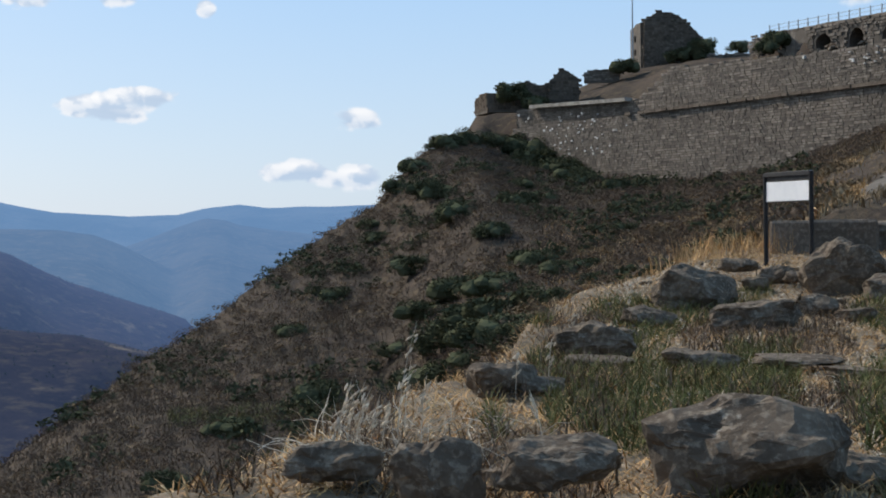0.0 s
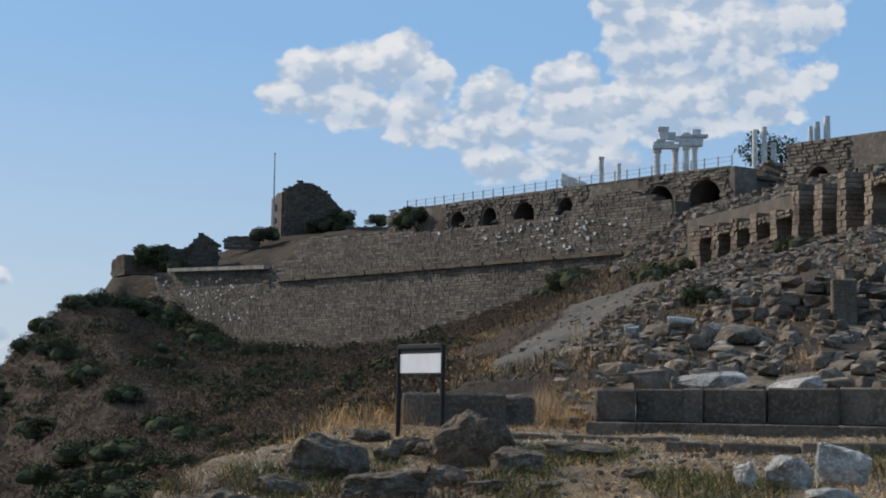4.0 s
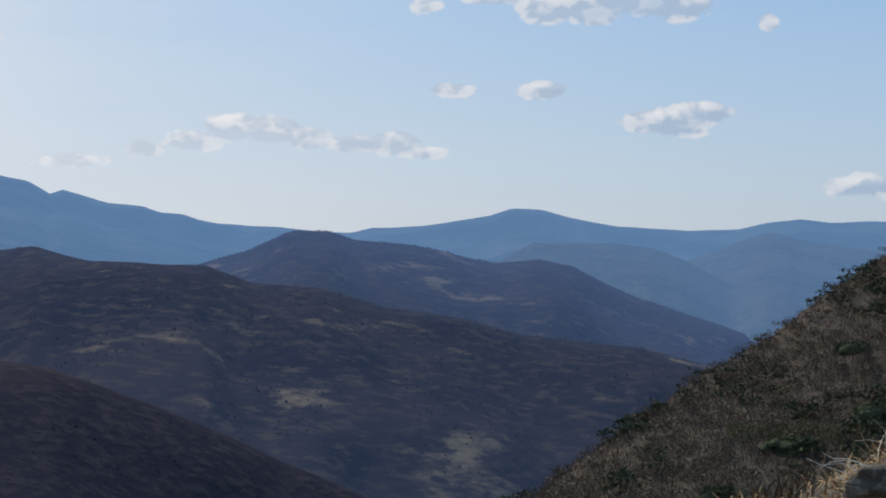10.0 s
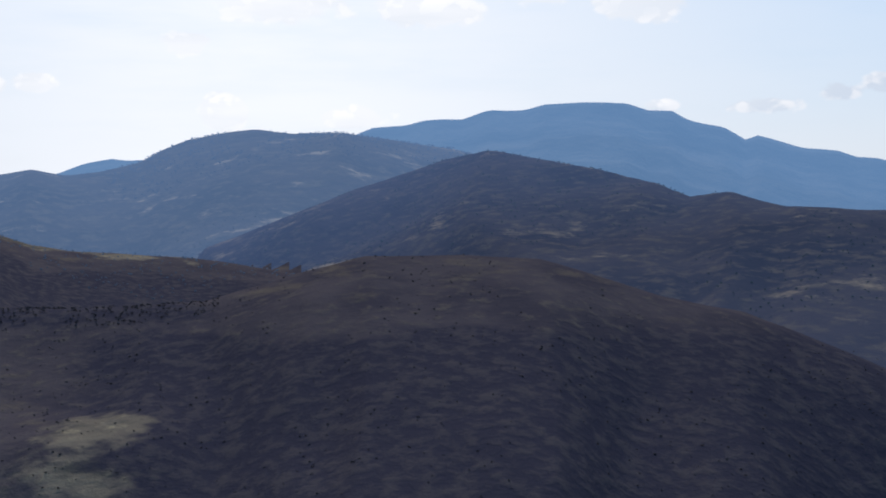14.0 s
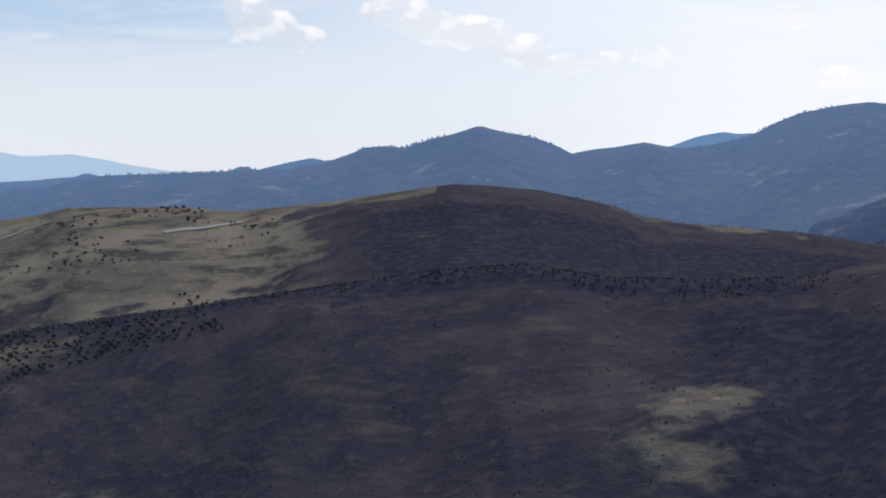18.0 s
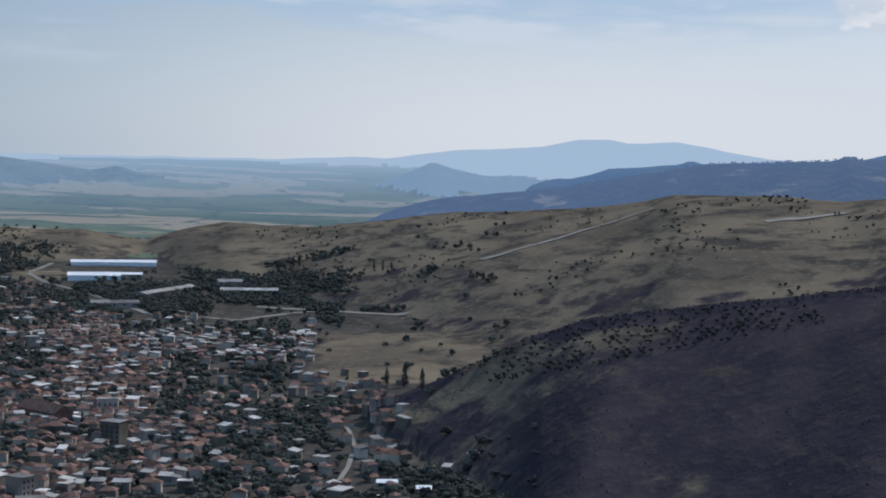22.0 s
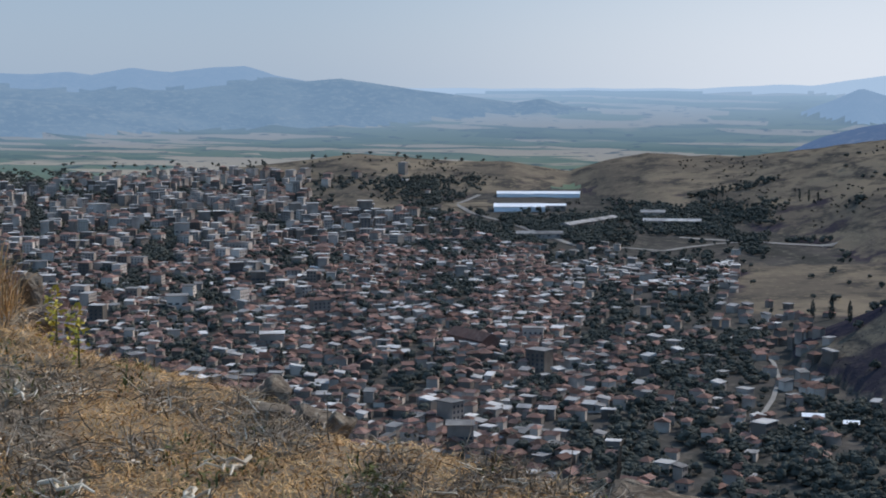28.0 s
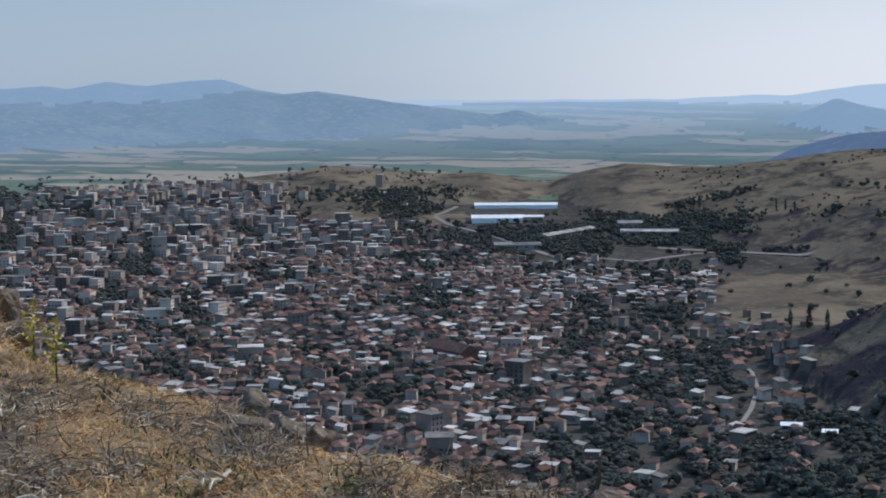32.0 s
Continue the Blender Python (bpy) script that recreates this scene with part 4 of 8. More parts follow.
def clad(width, height, inside, seed, size=(0.9, 0.42)):
    """Uneven facing stones on a wall, left out where inside(x, z) holds."""
    rnd = random.Random(seed)
    V, F = [], []
    z = 0.0
    while z < height:
        h = rnd.uniform(0.75, 1.3) * size[1]
        x = -width / 2 - rnd.uniform(0, size[0])
        while x < width / 2:
            w = rnd.uniform(0.5, 1.5) * size[0]
            cx, cz = x + w / 2, z + h / 2
            if -width / 2 < cx < width / 2 and not inside(cx, cz) and rnd.random() > 0.07:
                k = len(V)
                o = rnd.uniform(0.03, 0.26)
                for y, g in ((0.15, 0.02), (-o, 0.06)):
                    for xx, zz in ((x + g, z + g), (x + w - g, z + g), (x + w - g, z + h - g), (x + g, z + h - g)):
                        V.append((xx + rnd.uniform(-.03, .03), y, zz + rnd.uniform(-.03, .03)))
                F += [tuple(k + j for j in f) for f in BOXF]
            x += w
        z += h
    return V, F


def split_stones(parent, V, F, mat, keep, name="stone", rest_label="coursed rubble masonry"):
    """The first stones become parts of their own, the rest one joined part."""
    V = [Vector(v) for v in V]
    n = len(V) // 8
    order = list(range(n))
    order.sort(key=lambda i: V[8 * i].length)
    near = set(order[:keep])
    for i in near:
        c = sum((V[8 * i + k] for k in range(8)), Vector()) / 8
        me = bpy.data.meshes.new(name)
        me.from_pydata([tuple(V[8 * i + k] - c) for k in range(8)], [], BOXF)
        me.materials.append(mat)
        ob = new(name, me)
        ob.location = c
        ob.parent = parent
    rest = [i for i in range(n) if i not in near]
    if rest:
        VV, FF = [], []
        for i in rest:
            k = len(VV)
            VV += V[8 * i:8 * i + 8]
            FF += [tuple(k + q for q in f) for f in BOXF]
        ob = mesh_ob("masonry", VV, FF, mat)
        ob.parent = parent
        tagged(ob, rest_label, kind="stuff")


# ---------------------------------------------------------------- the great retaining wall


def wall_place(s, d, z):
    p = WALL_A + WALL_U * s + WALL_N * d
    return Vector((p.x, p.y, z))


def wall_sz(az, el):
    r, s = cut(WALL_A, WALL_U, az)
    return s, zed(r, el)


def build_great_wall():
    thing = empty("retaining_wall", Matrix.Identity(4), "long grey-brown rubble stone retaining wall with a ledge", "wall", kind="structure")
    foot = [wall_sz(a, e) for a, e in WALL_FOOT if a < 11.5]
    top = [wall_sz(a, e) for a, e in WALL_TOP if a < 11.5]
    ledge = wall_sz(-1.5, 4.01)[1]
    s_end = wall_sz(11.3, 5)[0]

    def z_of(line, s):
        return float(np.interp(s, [p[0] for p in line], [p[1] for p in line]))

    step = 2.0
    low, high, core_l, core_h = [], [], [], []
    s = 0.0
    while s < s_end:
        zf = z_of(foot, s + 1) - 1.5
        zt = z_of(top, s + 1)
        zl = min(ledge, zt)
        rag = 0.35 * noise.noise((s * 0.35, 2.0, 0))
        if zl > zf:
            core_l.append((s, zf, zl))
            low.append((s, s + step, zf, zl))
        if zt + rag > ledge + 0.4:
            core_h.append((s, ledge, zt + rag))
            high.append((s, s + step, ledge + 0.35, zt + rag))
        s += step
    for name, cells, d0 in (("lower_core", core_l, 0.0), ("upper_core", core_h, -0.9)):
        V, F = [], []
        for s, z0, z1 in cells:
            k = len(V)
            for d in (d0 - 2.5, d0 - 0.02):
                for ss, zz in ((s, z0), (s + step, z0), (s + step, z1), (s, z1)):
                    V.append(wall_place(ss, d, zz))
            F += [tuple(k + i for i in f) for f in BOXF]
        ob = mesh_ob(name, V, F, M_MORTAR)
        ob.parent = thing

    V, F = [], []
    for strips, d0, seed in ((low, 0.0, 3), (high, -0.9, 4)):
        z0 = min(q[2] for q in strips)
        z1 = max(q[3] for q in strips)
        rnd = random.Random(seed)
        z = z0
        while z < z1:
            h = rnd.uniform(0.28, 0.46)
            s = rnd.uniform(-1, 0)
            while s < s_end:
                w = rnd.uniform(0.6, 1.7)
                cell = [q for q in strips if q[0] <= s + w / 2 < q[1]]
                if cell and cell[0][2] - 0.3 < z + h / 2 < cell[0][3] + 0.1 and rnd.random() > 0.05:
                    o = d0 + rnd.uniform(0.02, 0.10)
                    k = len(V)
                    g = 0.03
                    for d, q in ((d0 - 0.3, 0.0), (o, 0.06)):
                        for ss, zz in ((s + g, z + g), (s + w - g, z + g), (s + w - g, z + h - g), (s + g, z + h - g)):
                            V.append(wall_place(ss + (s + w / 2 - ss) * q, d, zz + (z + h / 2 - zz) * q * 2))
                    F += [tuple(k + j for j in f) for f in BOXF]
                s += w
            z += h
    split_stones(thing, V, F, M_WALL, 300)
    # the ledge: a projecting course with a shadow line under it
    V, F = [], []
    s = wall_sz(-2.2, 4)[0]
    rnd = random.Random(9)
    while s < s_end:
        w = rnd.uniform(1.2, 2.2)
        if rnd.random() > 0.06:
            k = len(V)
            o = rnd.uniform(0.45, 0.7)
            for d in (-1.0, o):
                for ss, zz in ((s + .03, ledge - 0.02), (s + w - .03, ledge - 0.02), (s + w - .03, ledge + 0.4), (s + .03, ledge + 0.4)):
                    V.append(wall_place(ss, d, zz))
            F += [tuple(k + j for j in f) for f in BOXF]
        s += w
    split_stones(thing, V, F, M_ANDESITE, 400, "ledge_stone")
    # pale capping at the low end
    V, F = [], []
    s = wall_sz(-5.4, 4)[0]
    while s < wall_sz(-2.3, 4)[0]:
        w = rnd.uniform(0.8, 1.6)
        z = z_of(top, s)
        k = len(V)
        for d in (-1.2, 0.35):
            for ss, zz in ((s + .03, z - 0.05), (s + w - .03, z - 0.05), (s + w - .03, z + 0.55), (s + .03, z + 0.55)):
                V.append(wall_place(ss, d, zz))
        F += [tuple(k + j for j in f) for f in BOXF]
        s += w
    split_stones(thing, V, F, M_CAP, 400, "cap_stone")
    # loose pale marble spolia set in the upper face
    rnd = random.Random(21)
    V, F = [], []
    for n in range(118):
        az = rnd.gauss(7.2, 1.5) if n < 58 else rnd.gauss(-4.1, 0.8)
        s, z = wall_sz(az, rnd.uniform(5.2, min(6.3, at(WALL_TOP, az) - 0.1)) if n < 58 else rnd.uniform(2.6, 4.0))
        w, h = rnd.uniform(0.15, 0.5), rnd.uniform(0.12, 0.42)
        k = len(V)
        for d in ((-1.0, -0.62) if n < 58 else (-0.1, 0.16)):
            for ss, zz in ((s, z), (s + w, z), (s + w, z + h), (s, z + h)):
                V.append(wall_place(ss, d, zz))
        F += [tuple(k + j for j in f) for f in BOXF]
    split_stones(thing, V, F, M_MARBLE, 60, "marble_stone")


build_great_wall()

# ---------------------------------------------------------------- vaulted terrace above the wall


def bay(width, height, arch_w, spring, depth, seg=10, rise=None):
    """A length of wall with a round-headed opening through it."""
    bm = bmesh.new()
    r = arch_w / 2
    ry = rise or r
    left, right = -width / 2, width / 2
    faces = [[(left, 0), (-r, 0), (-r, spring), (-r, height), (left, height)], [(r, 0), (right, 0), (right, height), (r, height), (r, spring)]]
    for i in range(seg):
        a0, a1 = math.pi * (1 - i / seg), math.pi * (1 - (i + 1) / seg)
        p0 = (r * math.cos(a0), spring + ry * math.sin(a0))
        p1 = (r * math.cos(a1), spring + ry * math.sin(a1))
        faces.append([p0, p1, (p1[0], height), (p0[0], height)])
    for f in faces:
        bm.faces.new([bm.verts.new((x, 0, z)) for x, z in f])
    bmesh.ops.remove_doubles(bm, verts=bm.verts, dist=0.001)
    geo = bmesh.ops.extrude_face_region(bm, geom=list(bm.faces))
    bmesh.ops.translate(bm, vec=(0, depth, 0), verts=[v for v in geo["geom"] if isinstance(v, bmesh.types.BMVert)])
    bmesh.ops.recalc_face_normals(bm, faces=bm.faces)
    return bm


def build_terrace():
    thing = empty("vaulted_terrace", Matrix.Identity(4), "ruined stone terrace wall with dark open vaults", "wall", kind="structure")
    u = (TERRACE_B - TERRACE_A).normalized()
    turn = math.degrees(math.atan2(u.y, u.x))
    topz = 31.7
    # opening: heading, half-width, height of its crown
    vaults = ((2.45, 3.5, 2.0), (4.22, 3.4, 1.4), (5.28, 3.3, 2.4), (6.45, 4.6, 2.4), (7.85, 3.2, 1.7), (11.0, 4.4, 2.0), (12.5, 5.4, 2.8))
    spans = []
    for az, w, h in vaults:
        r, s = cut(TERRACE_A, u, az)
        spans.append((s, w, h, zed(r, 0)))
    s_prev = -1.0
    for n, (s, w, h, _) in enumerate(spans):
        nxt = spans[n + 1][0] if n + 1 < len(spans) else s + 10.0
        left = s_prev
        right = (s + nxt) / 2
        left, right = max(left, s - 12), right
        c = s
        half_l, half_r = c - left, right - c
        width = 2 * min(half_l, half_r)
        zb = 30.45 - h - 1.2
        height = topz - zb
        m = pose(*(TERRACE_A + u * c), zb, 0, 0, turn)
        b = bay(width, height, w, 1.2 + max(0.0, h - w / 2), 4.0, rise=min(w / 2, h))
        bmesh.ops.subdivide_edges(b, edges=[e for e in b.edges if e.calc_length() > 2.0], cuts=2, use_grid_fill=False)
        for v in b.verts:
            v.co += noise.noise_vector(v.co * 0.7 + Vector((s, 0, 0))) * 0.22
            if n == 0 and v.co.x < 0 and v.co.z > h + 1.0:
                v.co.z += 0.55 * v.co.x
        ob = part("bay", b, M_MORTAR, thing)
        ob.matrix_world = m
        spring = 1.2 + max(0.0, h - w / 2)
        rise_ = min(w / 2, h)
        V, F = clad(width, height + 4.0, lambda x, z: z > 4.0 and abs(x) < w / 2 + 0.35 and z - 4.0 < spring + 0.3 + rise_ * math.sqrt(max(0.0, 1 - (x / (w / 2 + 0.35)) ** 2)), 300 + n)
        ob = mesh_ob("facing", [(x, y, z - 4.0) for x, y, z in V], F, M_WALL)
        ob.parent = thing
        ob.matrix_world = m
        tagged(ob, kind="stuff")
        ob = part("plinth", box(2 * max(half_l, half_r), 3.9, 4.0, (0, 2.02, -2.0)), M_MORTAR, thing)
        ob.matrix_world = m
        if half_l - half_r > 0.5:
            extra = half_l - half_r
            q = box(extra, 4.0, height, (0, 2.0, height / 2))
            ob = part("pier", q, M_WALL, thing)
            ob.matrix_world = pose(*(TERRACE_A + u * (left + extra / 2)), zb, 0, 0, turn)
        elif half_r - half_l > 0.5:
            extra = half_r - half_l
            q = box(extra, 4.0, height, (0, 2.0, height / 2))
            ob = part("pier", q, M_WALL, thing)
            ob.matrix_world = pose(*(TERRACE_A + u * (right - extra / 2)), zb, 0, 0, turn)
        s_prev = right
        # the vault's dark back
        q = box(w + 3, 0.4, h + 3, (0, 12.2, 1.2))
        ob = part("vault_back", q, M_MORTAR, thing)
        ob.matrix_world = m
        for side in (-1, 1):
            q = box(0.4, 8.4, h + 3, (side * (w / 2 + 0.9), 8.0, 1.2))
            ob = part("vault_side", q, M_MORTAR, thing)
            ob.matrix_world = m
        q = box(w + 3, 8.4, 0.4, (0, 8.0, h + 1.6))
        ob = part("vault_roof", q, M_MORTAR, thing)
        ob.matrix_world = m
    # higher block of the terrace with one more vault
    r, s = cut(TERRACE_A, u, 16.2)
    m = pose(*(TERRACE_A + u * s), 27.0, 0, 0, turn)
    ob = part("bay", bay(9.5, 6.2, 3.2, 1.7, 4.0), M_MORTAR, thing)
    ob.matrix_world = m
    V, F = clad(9.5, 6.2, lambda x, z: abs(x) < 2.0 and z < 1.9 + math.sqrt(max(0.0, 2.0 ** 2 - x * x)), 320)
    ob = mesh_ob("facing", V, F, M_WALL)
    ob.parent = thing
    ob.matrix_world = m
    tagged(ob, kind="stuff")
    ob = part("vault_back", box(6, 0.4, 5, (0, 7.0, 2)), M_MORTAR, thing)
    ob.matrix_world = m
    ob = part("pier", box(14, 4.0, 6.4, (11.6, 2.0, 3.2)), M_WALL, thing)
    ob.matrix_world = m
    # capping stones
    rnd = random.Random(31)
    s = 5.0
    while s < 66:
        w = rnd.uniform(1.3, 2.3)
        p = TERRACE_A + u * (s + w / 2)
        ob = part("coping_stone", box(w - 0.06, 4.1, 0.14 + 0.16 * rnd.random(), (0, 2.0, 0.06)), M_STONE, thing)
        ob.matrix_world = pose(p.x, p.y, topz, rnd.uniform(-1, 1), rnd.uniform(-1.5, 1.5), turn)
        s += w
    # railing along the edge
    rail = empty("railing", Matrix.Identity(4), "thin grey steel railing along the terrace edge", "railing")
    pts = []
    s = 4.0
    while s < 74:
        p = TERRACE_A + u * s
        z = topz + 0.1
        pts.append(Vector((p.x, p.y, z)))
        q = box(0.13, 0.13, 1.35, (0, 0, 0.67))
        ob = part("post", q, M_STEEL, rail)
        ob.matrix_world = pose(p.x, p.y + 0.0, z, rnd.uniform(-3, 3), 0, turn)
        s += 2.35
    for a, b in zip(pts, pts[1:]):
        for h in (0.6, 1.15):
            d = b - a
            q = box(d.length, 0.05, 0.05)
            ob = part("rail", q, M_STEEL, rail)
            ob.matrix_world = Matrix.Translation((a + b) / 2 + Vector((0, 0, h))) @ pose(0, 0, 0, 0, 0, turn)


build_terrace()

# ---------------------------------------------------------------- ruins on the hilltop


def ragged_wall(name, length, thick, heights, seed, parent, size=(0.9, 0.55), mat=None):
    """A broken stone wall: a core with a ragged top, and its stones. heights: along the length."""
    rnd = random.Random(seed)
    n = max(2, int(length / 0.8))
    zs = [float(np.interp(i / (n - 1), np.linspace(0, 1, len(heights)), heights)) + rnd.uniform(-0.25, 0.25) for i in range(n)]
    V, F = [], []
    tops = [zs[0]] + [max(0.2, (zs[i] + zs[i - 1]) / 2) for i in range(1, n)] + [zs[-1]]
    for i in range(n + 1):
        x = length * i / n
        V += [(x, -thick / 2, -1.0), (x, thick / 2, -1.0), (x, thick / 2, tops[i]), (x, -thick / 2, tops[i])]
        if i:
            k = 4 * (i - 1)
            F += [(k + j, k + 4 + j, k + 4 + (j + 1) % 4, k + (j + 1) % 4) for j in range(4)]
    F += [(3, 2, 1, 0), (4 * n, 4 * n + 1, 4 * n + 2, 4 * n + 3)]
    core = mesh_ob(name, V, F, M_MORTAR)
    core.parent = parent
    V, F = [], []
    for side in (-1, 1):
        z = -0.6
        while z < max(zs) + 0.3:
            h = rnd.uniform(0.75, 1.25) * size[1]
            x = -rnd.uniform(0, size[0])
            while x < length:
                w = rnd.uniform(0.6, 1.5) * size[0]
                i = min(n - 1, max(0, int((x + w / 2) / length * n)))
                if z + h * 0.6 < zs[i] + 0.1 and -0.1 < x + w / 2 < length + 0.1:
                    o = thick / 2 + rnd.uniform(0.02, 0.16)
                    k = len(V)
                    for d, g in ((thick / 2 - 0.3, 0.02), (o, 0.06)):
                        for xx, zz in ((x + g, z + g), (x + w - g, z + g), (x + w - g, z + h - g), (x + g, z + h - g)):
                            V.append((xx, side * d, zz))
                    F += [tuple(k + j for j in f) for f in BOXF]
                x += w
            z += h
    ob = mesh_ob("masonry", V, F, mat or M_WALL)
    ob.parent = parent
    tagged(ob, kind="stuff")
    return core


def build_tower():
    r = 332.0
    c = heading(-1.62, 0, r)
    zb = zed(r, 5.55)
    yaw = 17.0
    thing = empty("tower_ruin", pose(c.x, c.y, zb - 0.3, 0, 0, yaw), "broken square stone tower with a ragged top", "tower")
    # front, left and right walls, and the back
    for name, x, y, turn, length, hs, seed in (("front_wall", 0, 0, 0, 11.5, (9.4, 10.2, 10.9, 10.3, 10.8, 10.2, 9.6, 8.4, 7.4, 6.0), 41), ("side_wall", 0, 7.5, -90, 7.5, (8.2, 8.6, 8.8), 42),
                                               ("side_wall", 11.5, 0, 90, 7.5, (5.6, 6.2, 5.6), 43), ("back_wall", 0, 7.5, 0, 11.5, (7.5, 8.4, 8.8, 7.4, 5.0), 44)):
        holder = ragged_wall(name, length, 1.3, hs, seed, thing, (0.8, 0.5), M_SHADEDWALL)
        holder.matrix_local = pose(x, y, 0, 0, 0, turn)
        thing.children[-1].matrix_local = pose(x, y, 0, 0, 0, turn)
    # solid near-black blocks paint the shade inside two window slits
    for z in (3.4, 6.0):
        q = box(0.5, 0.7, 1.1)
        ob = part("window_slit", q, M_SLITSHADE, thing, "near-black block painted as a shaded window slit")
        ob.matrix_local = pose(-0.6, 3.9, z)
    return thing


def build_ruins():
    p = heading(-6.78, 0, 314.0)
    thing = empty("ruined_bastion", pose(p.x, p.y, zed(314.0, 4.28), 0, 0, 4), "crumbling stone bastion on the wall's end", "ruin")
    for name, x, y, turn, length, thick, hs, seed in (("bastion_wall", 0, 0, 0, 11.5, 2.6, (0.6, 2.2, 3.6, 3.7, 4.3, 4.4, 3.9, 3.6, 4.4), 51), ("bastion_turret", 11.0, -0.6, 0, 5.4, 4.2, (4.2, 5.8, 6.4, 6.6, 6.1, 5.4, 4.9), 52),
                                                      ("bastion_return", 0.4, 0.6, 110, 8.0, 1.8, (2.4, 2.6, 2.0), 56)):
        core = ragged_wall(name, length, thick, hs, seed, thing, (0.9, 0.55), M_SHADEDWALL)
        core.matrix_local = pose(x, y, 0, 0, 0, turn)
        thing.children[-1].matrix_local = pose(x, y, 0, 0, 0, turn)
    # low wall stubs on the hilltop
    for az, el, length, hs, seed in ((-3.6, 5.25, 6.5, (0.8, 1.5, 1.2, 1.6, 0.9), 53), (0.5, 5.75, 9.0, (1.0, 0.8, 1.2, 0.7), 54), (-1.2, 5.35, 5.0, (0.5, 0.7, 0.4), 55)):
        rr = 325.0
        q = heading(az, el, rr)
        t = empty("wall_stub", pose(q.x, q.y, q.z - 0.3, 0, 0, -6), "low broken stub of an old stone wall", "ruin", "wall stubs on the hilltop")
        ragged_wall("stub", length, 1.0, hs, seed, t, (0.8, 0.45))


build_tower()
build_ruins()


def lathe(profile, seg=16):
    bm = bmesh.new()
    rings = []
    for r, z in profile:
        rings.append([bm.verts.new((r * math.cos(2 * math.pi * i / seg), r * math.sin(2 * math.pi * i / seg), z)) for i in range(seg)])
    for a, b in zip(rings, rings[1:]):
        for i in range(seg):
            bm.faces.new((a[i], a[(i + 1) % seg], b[(i + 1) % seg], b[i]))
    bm.faces.new(list(reversed(rings[0])))
    bm.faces.new(rings[-1])
    return bm


def flagpole():
    p = heading(-1.99, 5.5, 328.0)
    thing = empty("flagpole", pose(p.x, p.y, p.z - 1.0), "tall bare grey metal flagpole beside the tower", "pole")
    part("pole", lathe([(0.17, 0), (0.15, 8), (0.10, 16.8)], 8), M_STEEL, thing)
    part("finial", lathe([(0.05, 16.8), (0.16, 16.9), (0.16, 17.05), (0.03, 17.2)], 8), M_STEEL, thing)
    part("base", box(0.9, 0.9, 1.3, (0, 0, 0.6), 0.05), M_STONE, thing)


flagpole()


def column(az, el0, el1, r, radius, capital=True, label="fluted white marble column with a worn capital", lean=0.0, sunk=3.0):
    p = heading(az, 0, r)
    z0, z1 = zed(r, el0) - sunk, zed(r, el1)
    h = z1 - z0
    thing = empty("marble_column", pose(p.x, p.y, z0, lean, lean * 0.5, 10), label, "column", "columns on the terrace")
    bm = bmesh.new()
    seg, rows = 32, 8
    rings = []
    for j in range(rows + 1):
        t = j / rows
        ring = []
        for i in range(seg):
            flute = 0.94 if i % 2 else 1.0
            rr = radius * flute * (1.0 - 0.14 * t * t) * (1 + 0.03 * noise.noise((i * 0.6, t * 5, az)))
            ring.append(bm.verts.new((rr * math.cos(2 * math.pi * i / seg), rr * math.sin(2 * math.pi * i / seg), 0.25 + (h - (1.4 * radius * 1.3 if capital else 0) - 0.25) * t)))
        rings.append(ring)
    for a, b in zip(rings, rings[1:]):
        for i in range(seg):
            bm.faces.new((a[i], a[(i + 1) % seg], b[(i + 1) % seg], b[i]))
    bm.faces.new(rings[-1])
    part("shaft", bm, M_MARBLE, thing)
    part("base", lathe([(radius * 1.35, 0), (radius * 1.35, 0.12), (radius * 1.15, 0.2), (radius * 1.05, 0.3)]), M_MARBLE, thing)
    if capital:
        q = lathe([(radius * 0.85, h - 1.82 * radius), (radius * 0.95, h - 1.7 * radius), (radius * 0.9, h - 1.2 * radius), (radius * 1.25, h - 0.35 * radius), (radius * 1.3, h - 0.22 * radius), (radius * 1.3, h)], 12)
        roughen(q, 0.12 * radius, 3.0 / radius, az)
        part("capital", q, M_MARBLE, thing)
    return thing, z1


